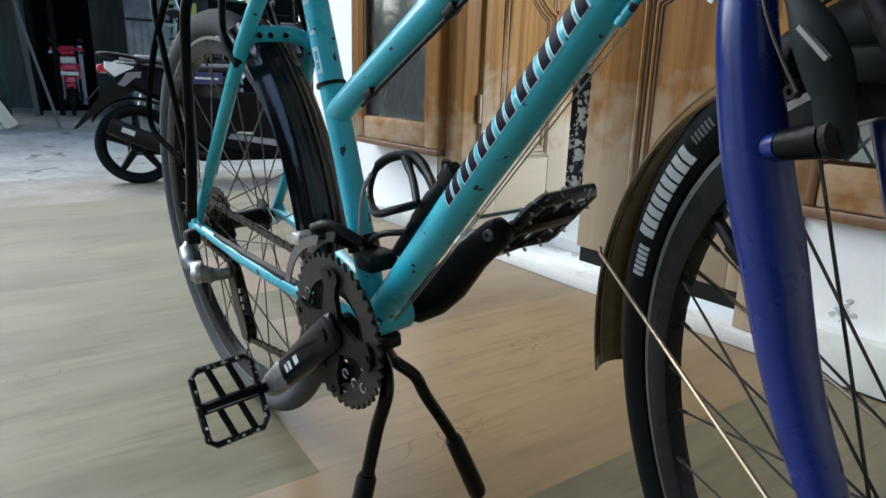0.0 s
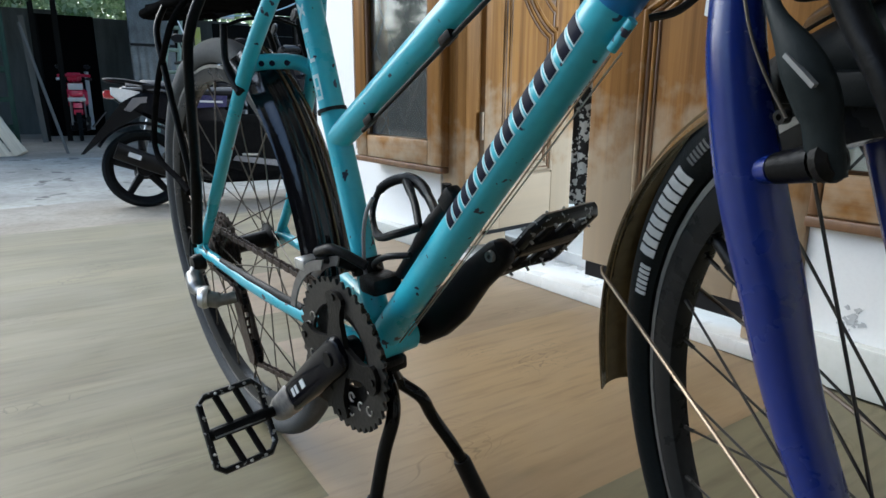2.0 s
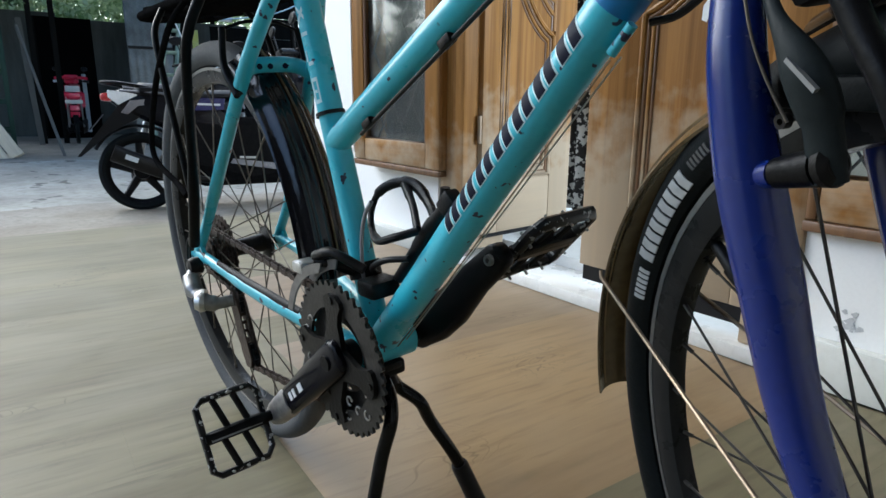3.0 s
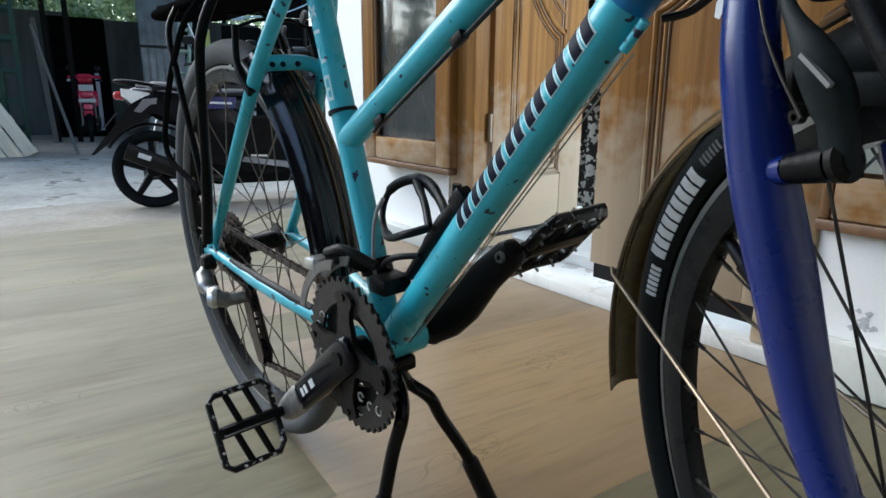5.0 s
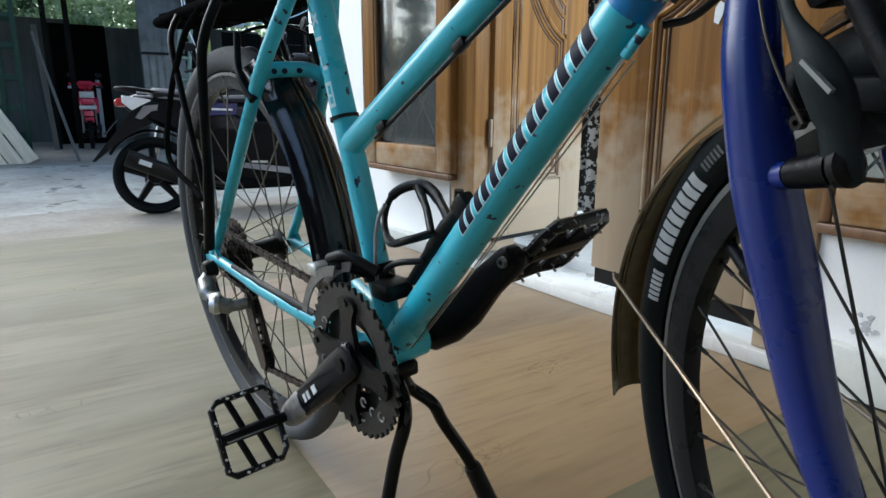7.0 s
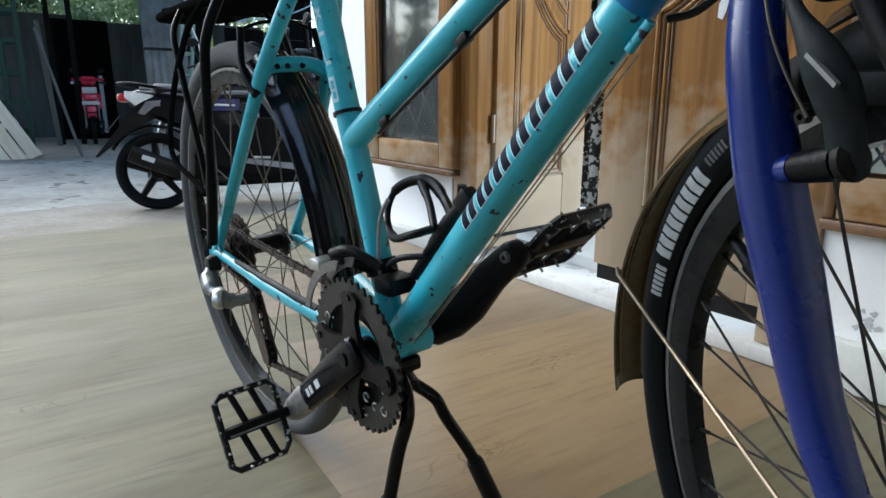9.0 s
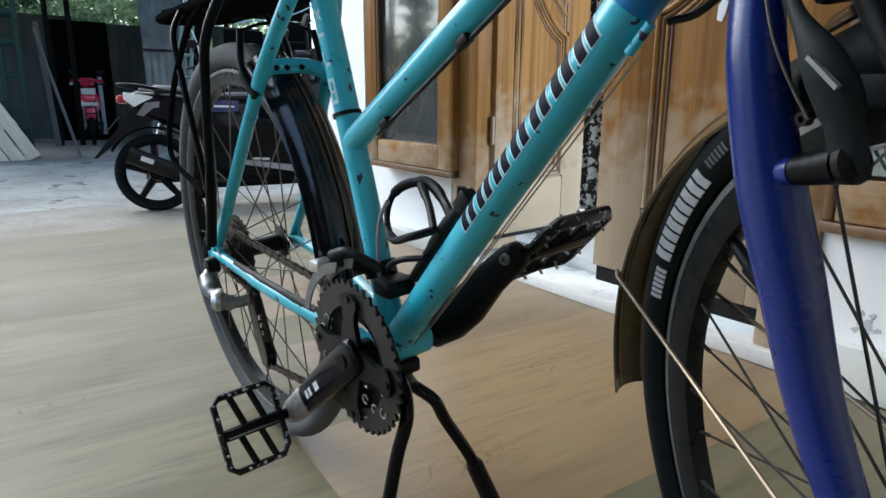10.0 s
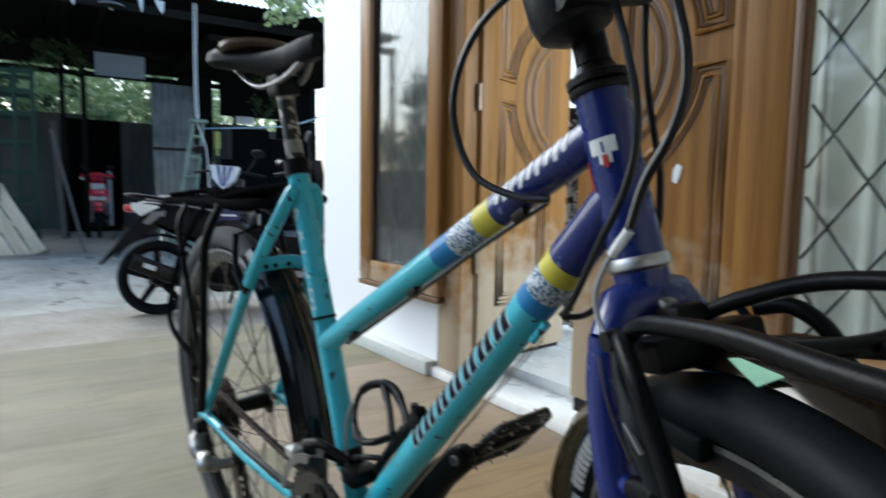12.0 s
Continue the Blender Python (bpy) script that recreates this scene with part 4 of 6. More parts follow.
for i in range(9):
    part("printed_bar", flank_bar(TEXT_A - 7.6 - i * 2.12, TEXT_A - 9.2 - i * 2.12, 0.2870, 0.3000), TYRE_INK, front_tyre)
for i in range(6):
    part("printed_bar", flank_bar(TEXT_A - 28.2 - i * 0.85, TEXT_A - 28.7 - i * 0.85, 0.2920, 0.2985), surface("dim_tyre_print", (0.10, 0.10, 0.10), rough=0.7) if i == 0 else bpy.data.materials["dim_tyre_print"], front_tyre)

# fork, in its own turned frame
ARM_BLACK = surface("worn_black_alloy", (0.014, 0.018, 0.019), (0.024, 0.029, 0.030), rough=0.5, size=26, mix=0.8, bump=0.2, fine=160, gloss=0.12)
FJ = lambda pts: [FORK @ Vector(p) for p in pts]
fork = part("fork", Geo().tube(FJ([(0, 0, -0.009), (0, 0, -0.034)]), 0.019, 28).tube(FJ([(0, 0, -0.030), (0, -0.02, -0.034), (0, -0.037, -0.052)]), [0.021, 0.019, 0.0128], 20).tube(FJ([(0, 0, -0.030), (0, 0.02, -0.034), (0, 0.037, -0.052)]), [0.021, 0.019, 0.0128], 20), NAVY, bike, "navy blue unicrown fork")
for sg in (-1, 1):
    wd = 1.15 if sg > 0 else 1.0
    blade = spline([(0, sg * 0.036, -0.048), (-0.002, sg * 0.043 * wd, -0.085), (-0.003, sg * 0.0465 * wd, -0.14), (-0.001, sg * 0.047 * wd, -0.20), (0.0005, sg * 0.0475 * wd, -0.25), (0.0075, sg * 0.049 * wd, -0.293), (0.022, sg * 0.050 * wd, -0.345), (0.043, sg * 0.052 * wd, -0.385)], 6)
    part("fork_blade", Geo().tube([FORK @ p for p in blade], [0.0125 + 0.0038 * min(1, i / 12) - 0.0036 * max(0, min(1, (i - 16) / 14)) - 0.0045 * max(0, (i - 30) / 12) for i in range(len(blade))], 24), NAVY, fork)
    part("fork_tip", Geo().slab([(0.028, -0.368), (0.053, -0.370), (0.063, -0.386), (0.053, -0.400), (0.038, -0.396)], -0.003, 0.003, FORK @ pose(0, sg * 0.055, 0, 90)), ALLOY, fork)
    # V-brake arm on its boss, with the pad it carries
    arm = part("brake_arm", Geo().tube(FJ([(0.018, sg * 0.049, -0.140), (0.042, sg * 0.049, -0.140)]), [0.0074, 0.0090], 18), BLACK_METAL, fork, "black V-brake arm")
    part("arm_blade", Geo().tube(spline(FJ([(0.044, sg * 0.049, -0.147), (0.0485, sg * 0.052, -0.118), (0.0465, sg * 0.056, -0.094), (0.036, sg * 0.054, -0.068), (0.029, sg * 0.046, -0.040)])), [0.0082] * 6 + [0.0096, 0.0100, 0.0102, 0.0102, 0.0100, 0.0096] + [0.0088, 0.0078, 0.0066, 0.0054, 0.0044, 0.0038] + [0.0034] * 7, 14, flat=0.66), ARM_BLACK, arm)
    part("boss", Geo().tube(FJ([(0.004, sg * 0.049, -0.140), (0.018, sg * 0.050, -0.140)]), 0.007, 14), NAVY, arm)
    part("brake_bolt", Geo().lathe([(0.0, 0.0), (0.005, 0.0), (0.0094, 0.001), (0.0098, 0.005), (0.006, 0.0075), (0.0, 0.006)], FORK @ pose(0.043, sg * 0.049, -0.140, 0, 90), 18), GREASY, arm)
    part("brake_pad", Geo().box((-0.026, -0.006, -0.008), (0.034, 0.006, 0.008), FORK @ pose(0.028, sg * 0.022, -0.108, 0, 14), 0.003), RUBBER, arm)
    part("pad_bolt", Geo().lathe([(0.0016, 0.0), (0.0016, 0.004), (0.0034, 0.004), (0.0037, 0.0)], FORK @ pose(0.030, sg * 0.051, -0.117, -90 * sg if sg > 0 else 90), 14, closed=True), GREASY, arm)
part("return_spring", Geo().tube(spline(FJ([(0.027, -0.059, -0.055), (0.029, -0.061, -0.078), (0.032, -0.060, -0.098), (0.037, -0.058, -0.118)])), 0.0008, 8), SPOKE_STEEL, fork, "thin steel brake return spring")
part("arm_print", Geo().box((-0.0011, -0.0012, -0.0098), (0.0011, 0.0012, 0.0098), FORK @ pose(0.0515, -0.0615, -0.1005, 0, -35), 0), surface("dull_arm_print", (0.22, 0.22, 0.22), rough=0.6), fork)
part("front_axle_nut", Geo().tube(FJ([(0.0468, -0.052, -0.3867), (0.0468, -0.07, -0.3867)]), 0.009, 6), GREASY, front)
part("front_axle_nut", Geo().tube(FJ([(0.0468, 0.052, -0.3867), (0.0468, 0.07, -0.3867)]), 0.009, 6), GREASY, front)


def guard(m, r, half, a0, a1, n, thick=0.0018, crown=0.012, ridge=0.0, k=9):
    """A mudguard: a thin bowed strip round a wheel, its edges turned in."""
    outer = [(r - crown * (abs(2 * i / (k - 1) - 1) ** 2.2) + ridge * math.cos(4 * math.pi * (2 * i / (k - 1) - 1)), half * (2 * i / (k - 1) - 1)) for i in range(k)]
    inner = [(p - thick, q * 0.96) for p, q in outer[::-1]]
    return Geo().lathe(outer + inner, m, n, a0, a1 - a0, closed=True)


GUARD = front_turn @ Matrix.Translation((-0.050, -0.030, 0))  # the rear half of the guard hangs away from the tyre
fg = part("front_mudguard", guard(GUARD, 0.334, 0.023, 99, 166, 40), SMOKED, bike, "smoked brown glossy front mudguard")
for hh in (-0.012, 0.012):
    part("guard_rib", Geo().lathe([(0.3285, hh - 0.001), (0.3320, hh - 0.001), (0.3320, hh + 0.001), (0.3285, hh + 0.001)], GUARD, 40, 100, 65, closed=True), surface("pale_guard_rib", (0.2, 0.14, 0.07), rough=0.25) if hh < 0 else bpy.data.materials["pale_guard_rib"], fg)
NOSE = front_turn @ Matrix.Translation((0, 0, -0.021))
part("guard_nose", guard(NOSE, 0.3345, 0.0225, 66, 99, 20, crown=0.012), surface("dark_amber_guard", (0.010, 0.007, 0.004), (0.016, 0.011, 0.006), rough=0.12, rough_var=0.05, size=20, gloss=0.4), fg, "glossy dark nose of the mudguard")
# the nose's amber highlight, drawn as a thin pale strip
part("nose_rib", Geo().lathe([(0.3300, -0.0125), (0.3335, -0.0125), (0.3335, -0.0105), (0.3300, -0.0105)], NOSE, 16, 66.5, 30, closed=True), bpy.data.materials["pale_guard_rib"], fg)
card = [front_turn @ Vector((r_ * math.cos(radians(t_)), r_ * math.sin(radians(t_)), z_)) for t_, r_, z_ in ((84.8, 0.3300, 0.0), (79.8, 0.3215, 0.005), (77.3, 0.3300, 0.0), (83.5, 0.3310, -0.002))]
part("green_card", Geo().add(card + [c + Vector((0, 0, 0.0008)) for c in card], [(3, 2, 1, 0), (4, 5, 6, 7), (0, 1, 5, 4), (1, 2, 6, 5), (2, 3, 7, 6), (3, 0, 4, 7)]), surface("pale_green_card", (0.32, 0.62, 0.42), rough=0.6), fg, "folded pale green card", smooth=0)
for sg in (-1, 1):
    a_ = radians(148.2)
    part("guard_stay", Geo().tube([front_turn @ Vector((0.347 * math.cos(a_), 0.347 * math.sin(a_), -sg * 0.026)), front_turn @ Vector((0.339 * math.cos(a_), 0.339 * math.sin(a_), -sg * 0.030)), front_turn @ Vector((0.02, 0, -sg * 0.062))], 0.0017, 8), BRASS, fg, "thin brassy stay rod")
rg = part("rear_mudguard", guard(rear_turn, 0.339, 0.036, 4, 62, 40, crown=0.022, ridge=0.0015, k=49), BLACK_GLOSS, bike, "glossy black short rear mudguard")
for hh in (-0.026, -0.008):
    g_r = 0.340 - 0.020 * (abs(hh) / 0.036) ** 2.2
    part("guard_stripe", Geo().lathe([(g_r - 0.002, hh - 0.0008), (g_r + 0.0007, hh - 0.0008), (g_r + 0.0007, hh + 0.0008), (g_r - 0.002, hh + 0.0008)], rear_turn, 40, 4.5, 57, closed=True), bpy.data.materials["pale_guard_rib"], rg)

# drive: rings, cranks, chain, gears
def toothed(teeth, r_out, r_root, holes_r, m, thick):
    """A chainring: a toothed flat ring."""
    out = []
    for i in range(teeth * 4):
        a = 2 * math.pi * i / (teeth * 4)
        r = (r_root, r_out, r_out, r_root)[i % 4]
        out.append((r * math.cos(a), r * math.sin(a)))
    n = len(out)
    inn = [(holes_r * math.cos(2 * math.pi * i / n), holes_r * math.sin(2 * math.pi * i / n)) for i in range(n)]
    vs = [m @ Vector((x, y, h)) for h in (-thick / 2, thick / 2) for x, y in out + inn]
    fs = []
    for i in range(n):
        j = (i + 1) % n
        fs += [(i, j, n + j, n + i), (2 * n + i, 3 * n + i, 3 * n + j, 2 * n + j), (i, 2 * n + i, 2 * n + j, j), (n + i, n + j, 3 * n + j, 3 * n + i)]
    return Geo().add(vs, fs)


crank = part("crankset", Geo().tube([(0, -0.0738, 0.288), (0, -0.068, 0.288), (0, -0.0675, 0.288), (0, -0.037, 0.288), (0, 0.037, 0.288), (0, 0.066, 0.288)], [0.0085, 0.0085, 0.017, 0.017, 0.012, 0.012], 24), BLACK_METAL, bike, "black worn alloy crankset")
RINGS = pose(0, 0, 0.288, 90)
part("chainring", toothed(42, 0.0880, 0.0825, 0.0585, RINGS @ pose(0, 0, 0.055), 0.0035), surface("worn_ring_steel", (0.018, 0.017, 0.016), (0.055, 0.051, 0.046), rough=0.42, metal=0.3, size=55, mix=0.8, bump=0.2, fine=240, gloss=0.3), crank, "large greasy black chainring")
part("chainring", toothed(32, 0.0680, 0.0630, 0.040, RINGS @ pose(0, 0, 0.047), 0.003), GREASY, crank)
part("chainring", toothed(22, 0.0480, 0.0430, 0.034, RINGS @ pose(0, 0, 0.039), 0.003), ALLOY, crank)
PED_R = Vector((-0.126, -0.079, 0.180))
ca = math.degrees(math.atan2(PED_R.z - 0.288, PED_R.x))
for i in range(4):
    a = radians(ca + 45 + 90 * i)
    d = Vector((math.cos(a), 0, math.sin(a)))
    part("spider_arm", Geo().slab([(0.008, -0.020), (0.028, -0.0150), (0.045, -0.0105), (0.056, -0.0120), (0.066, -0.0165), (0.071, -0.015), (0.076, -0.007), (0.076, 0.007), (0.071, 0.015), (0.066, 0.0165), (0.056, 0.0120), (0.045, 0.0105), (0.028, 0.0150), (0.008, 0.020)], -0.0025, 0.0035, RINGS @ pose(0, 0, 0.0585, 0, 0, ca + 45 + 90 * i)), GREASY, crank)
    part("ring_bolt", Geo().tube([Vector((0, -0.056, 0.288)) + d * 0.070, Vector((0, -0.0640, 0.288)) + d * 0.070], 0.0042, 14), GREASY, crank)
DUST = surface("pale_dust_marks", (0.42, 0.40, 0.36), (0.18, 0.17, 0.15), rough=0.7, size=120, mix=0.9)
for k, (ang, rad_, turn_) in enumerate(((150, 0.062, 0), (166, 0.067, 40), (196, 0.066, 80), (292, 0.047, 10), (306, 0.060, 60), (318, 0.070, 100), (282, 0.064, 150), (268, 0.072, 30), (338, 0.062, 20), (100, 0.060, 70))):
    a = radians(ang)
    c = RINGS @ pose(0.0, 0.0, 0.0572) @ Vector((rad_ * math.cos(a), rad_ * math.sin(a), 0))
    mark = [c + Vector((0.0050 * math.cos(radians(turn_ + 24 * n_)), 0, 0.0050 * math.sin(radians(turn_ + 24 * n_)))) for n_ in range(13 if k % 2 else 9)]
    part("pale_ring_mark", Geo().tube(mark, 0.0011, 6), DUST, crank)


part("chain_stay_guard", Geo().tube([(-0.34, -0.0655, 0.3262), (-0.24, -0.0600, 0.3190), (-0.15, -0.0508, 0.3120), (-0.105, -0.0440, 0.3075)], [0.0060, 0.0085, 0.0088, 0.0080], 10, flat=0.6), GREASY, bike, "dark scuffed chain stay protector")


def crank_arm(stations, thick, e=3.0):
    """A crank arm along stations of (centre, half width), across it a rounded box with half thickness thick."""
    pts = [Vector(c) for c, _ in stations]
    d0 = (pts[-1] - pts[0]).normalized()
    u = Vector((0, 1, 0)).cross(d0).normalized()
    w = d0.cross(u)
    n, vs, fs = 20, [], []
    for p, (_, half) in zip(pts, stations):
        t_ = min(thick, half)
        for j in range(n):
            a = 2 * math.pi * j / n
            c, q = math.cos(a), math.sin(a)
            vs.append(p + u * half * math.copysign(abs(c) ** (2 / e), c) + w * t_ * math.copysign(abs(q) ** (2 / e), q))
    for i in range(len(pts) - 1):
        for j in range(n):
            fs.append((i * n + j, i * n + (j + 1) % n, i * n + n + (j + 1) % n, i * n + n + j))
    fs += [tuple(range(n))[::-1], tuple((len(pts) - 1) * n + j for j in range(n))]
    return Geo().add(vs, fs)


HUB_R = Vector((0.0, -0.062, 0.288))
AIM_R = Vector((PED_R.x, -0.078, PED_R.z))
dR = (AIM_R - HUB_R).normalized()
arm_sts = [(HUB_R - dR * 0.025, 0.009), (HUB_R - dR * 0.022, 0.016), (HUB_R - dR * 0.014, 0.0205), (HUB_R, 0.0215), (along(HUB_R, AIM_R, 0.35), 0.0200), (along(HUB_R, AIM_R, 0.75), 0.0172), (AIM_R, 0.0155), (AIM_R + dR * 0.009, 0.0125), (AIM_R + dR * 0.014, 0.006)]
arm_r = part("crank_arm", crank_arm(arm_sts, 0.0105), surface("glossy_black_crank", (0.005, 0.005, 0.008), (0.009, 0.009, 0.012), rough=0.2, size=30, gloss=0.16), crank, "glossy black crank arm worn silver at its end")
part("worn_end", crank_arm([(along(HUB_R, AIM_R, 0.70), 0.0150), (along(HUB_R, AIM_R, 0.78), 0.0182), (AIM_R, 0.0160), (AIM_R + dR * 0.008, 0.0132)], 0.0122), surface("worn_bare_alloy", (0.42, 0.41, 0.4), (0.16, 0.16, 0.16), rough=0.42, metal=0.7, size=70, mix=0.9), arm_r)
part("crank_bolt", Geo().tube([HUB_R + Vector((0, -0.0095, 0)), HUB_R + Vector((0, -0.0115, 0))], 0.0075, 20), BLACK_PLASTIC, arm_r)
for k, (s0, w) in enumerate(((0.40, 0.010), (0.52, 0.006), (0.58, 0.006))):
    p = along(HUB_R, AIM_R, s0)
    part("printed_mark", Geo().slab([(0, -0.005), (w, -0.005), (w, 0.005), (0, 0.005)], 0.0, 0.0008, frame_on(p + Vector((0, -0.0106, 0)), dR, (0, -1, 0))), WHITE_INK, arm_r)
PED_L = Vector((0.129, 0.062, 0.402))
HUB_L = Vector((0, 0.058, 0.288))
dL = (PED_L - HUB_L).normalized()
bow_l = Vector((dL.z, 0, -dL.x)) * 0.005
arm_l = part("crank_arm", crank_arm([(HUB_L - dL * 0.016, 0.016), (HUB_L - dL * 0.008, 0.021), (HUB_L, 0.022), (along(HUB_L, PED_L, 0.2) + bow_l, 0.0240), (along(HUB_L, PED_L, 0.45) + bow_l, 0.0235), (along(HUB_L, PED_L, 0.75), 0.0185), (PED_L, 0.0160), (PED_L + dL * 0.009, 0.0125), (PED_L + dL * 0.014, 0.006)], 0.0105), surface("dull_black_crank", (0.005, 0.005, 0.006), (0.010, 0.010, 0.011), rough=0.45, size=30, gloss=0.14), crank, "dull black crank arm")
part("pedal_thread", Geo().lathe([(0.0028, 0.0), (0.0028, 0.004), (0.0055, 0.004), (0.006, 0.0)], pose(PED_L.x, 0.0505, PED_L.z, 90), 20, closed=True), RIM_GREY, arm_l)


PEDAL_METAL = surface("worn_pedal_metal", (0.006, 0.006, 0.007), (0.016, 0.016, 0.016), rough=0.35, size=30, spots=(0.34, 0.34, 0.34), spot_size=150, spot_amount=0.32, gloss=0.25)
WORN_EDGE = surface("scraped_edge", (0.30, 0.30, 0.30), (0.03, 0.03, 0.03), rough=0.4, metal=0.5, size=70, mix=1.1)


def pedal(name, c, y0, y1, tilt, label, bar=0.0050, spine=0.0058):
    """A flat platform pedal with a cage of bars round open windows; tilt is its lie about the axle."""
    sg = 1 if y1 > y0 else -1
    L, W, t = 0.045, abs(y1 - y0), 0.0065
    m = Matrix.Translation((c.x, y0, c.z)) @ pose(0, 0, 0, 0, -tilt, 0) @ Matrix.Diagonal((1, sg, 1, 1))
    p = part(name, Geo().tube([m @ Vector((0, -0.016, 0)), m @ Vector((0, 0.004, 0))], 0.0068, 16).tube([m @ Vector((0, 0.0, 0)), m @ Vector((0, W, 0))], [0.0085, 0.0075], 16), BLACK_METAL, bike, label)
    edge = [(-L, 0.010), (-L + 0.010, 0.002), (L - 0.010, 0.002), (L, 0.010), (L, W - 0.008), (L - 0.007, W), (-L + 0.007, W), (-L, W - 0.008)]
    part("cage", Geo().tube([m @ Vector((x, y, 0)) for x, y in edge], bar, 8, closed=True, flat=0.85), PEDAL_METAL, p)
    for y in (W * 0.33, W * 0.66):
        for s in (-1, 1):
            part("cross_bar", Geo().tube([m @ Vector((s * 0.006, y - s * 0.004, 0)), m @ Vector((s * L, y + s * 0.006, 0))], 0.0042, 8), BLACK_METAL, p)
    part("spine", Geo().box((-spine, 0.006, -0.0075), (spine, W - 0.004, 0.0075), m, 0.003), BLACK_METAL, p)
    for s in (-1, 1):
        part("worn_edge", Geo().box((-0.0052, 0.008, s * 0.0068 - 0.0006), (-0.0024, W - 0.006, s * 0.0076 + 0.0006), m), WORN_EDGE, p)
    for x, y in ((-L, 0.02), (-L, W * 0.5), (-L, W - 0.02), (L, 0.02), (L, W * 0.5), (L, W - 0.02), (-0.022, W), (0.022, W), (-0.022, 0.002), (0.022, 0.002)):
        part("pin", Geo().tube([m @ Vector((x, y, -0.0098)), m @ Vector((x, y, 0.0098))], 0.0017, 6), ALLOY, p)
    return p


pedal("pedal", PED_R, -0.096, -0.172, 116.0, "black metal platform pedal with worn edges")
pedal("pedal", PED_L, 0.084, 0.176, 46.0, "black metal platform pedal with studs", 0.0076, 0.0105)

# cassette, chain
cas = None
for i, r in enumerate((0.058, 0.052, 0.046, 0.041, 0.036, 0.031, 0.027)):
    g = toothed(int(r * 500), r, r - 0.004, 0.016, rear_turn @ pose(0, 0, 0.026 + 0.004 * i), 0.002)
    cas = part("cassette", g, RUSTY, rear, "rusty stack of sprockets") if cas is None else cas
    if i:
        part("sprocket", g, RUSTY, rear)
CY, JY = -0.046, -0.046
up_a, up_b = Vector((AX.x + 0.004, CY, AX.z + 0.040)), Vector((0.01, -0.047, 0.288 + 0.066))
JOCK_A, JOCK_B = Vector((-0.338, JY, 0.268)), Vector((-0.304, JY, 0.186))


def chain_line():
    pts = [along(up_b, up_a, i / 10) for i in range(11)]
    pts += [Vector((AX.x + 0.04 * math.cos(radians(a)), CY, AX.z + 0.04 * math.sin(radians(a)))) for a in (110, 140, 170, 200, 230)]
    pts += [JOCK_A + Vector((0.012, 0, 0.01)), JOCK_A + Vector((0.014, 0, -0.006)), JOCK_B + Vector((-0.014, 0, 0.004)), JOCK_B + Vector((-0.004, 0, -0.015))]
    low = Vector((0.0, -0.048, 0.288 - 0.067))
    pts += [along(JOCK_B + Vector((0.004, 0, -0.014)), low, i / 8) for i in range(9)]
    pts += [Vector((0.067 * math.cos(radians(a)), -0.047, 0.288 + 0.067 * math.sin(radians(a)))) for a in range(-75, 90, 15)]
    return pts


def chain_links(pts):
    """Outer and inner plates along the chain's line."""
    line = [Vector(p) for p in pts]
    cum = [0.0]
    for a, b in zip(line, line[1:] + line[:1]):
        cum.append(cum[-1] + (b - a).length)
    total, g, k = cum[-1], Geo(), 0
    n = int(total / 0.0127)
    loop = line + [line[0]]
    for i in range(n):
        s = total * i / n
        while cum[k + 1] < s:
            k += 1
        p = loop[k].lerp(loop[k + 1], (s - cum[k]) / (cum[k + 1] - cum[k] + 1e-9))
        d = (loop[k + 1] - loop[k]).normalized()
        m = frame_on(p, d, (0, -1, 0))
        wd = 0.0036 if i % 2 else 0.0026
        for sg in (-1, 1):
            g.slab([(-0.007, -0.003), (-0.003, -0.0038), (0, -0.003), (0.003, -0.0038), (0.007, -0.003), (0.007, 0.003), (0.003, 0.0038), (0, 0.003), (-0.003, 0.0038), (-0.007, 0.003)], sg * wd - 0.0006, sg * wd + 0.0006, m)
        g.tube([m @ Vector((0.0063, 0, -0.0038)), m @ Vector((0.0063, 0, 0.0038))], 0.0025, 6)
    return g


part("chain", chain_links(chain_line()), RUSTY, bike, "rusty brown chain", smooth=30)
# rear derailleur
rd = part("rear_derailleur", Geo().tube(spline([(-0.412, -0.072, 0.312), (-0.408, -0.088, 0.295), (-0.378, -0.094, 0.280), (-0.350, -0.088, 0.274)]), [0.010] * 6 + [0.013] * 6 + [0.010] * 7, 14).tube(spline([(-0.352, -0.092, 0.272), (-0.342, -0.074, 0.268), (-0.336, -0.053, 0.269)]), [0.012] * 6 + [0.009] * 7, 14), surface("scuffed_grey_alloy", (0.26, 0.26, 0.26), (0.12, 0.12, 0.12), rough=0.35, metal=0.7, size=50), bike, "scuffed silver rear derailleur")
part("derailleur_bolt", Geo().lathe([(0, 0), (0.013, 0), (0.0135, 0.012), (0.011, 0.018), (0, 0.02)], pose(-0.412, -0.07, 0.312, 90), 20), GREASY, rd)
part("knuckle", Geo().lathe([(0, 0), (0.0175, 0), (0.0185, 0.006), (0.014, 0.014), (0, 0.017)], pose(-0.354, -0.088, 0.273, 84, 0, -25) @ Matrix.Diagonal((1.2, 0.9, 1, 1)), 24), ALLOY, rd)
part("knuckle_slot", Geo().box((-0.0012, -0.007, 0.0), (0.0012, 0.007, 0.0178), pose(-0.354, -0.088, 0.273, 84, 0, -25) @ pose(0, 0, 0, 0, 0, -25)), GREASY, rd)
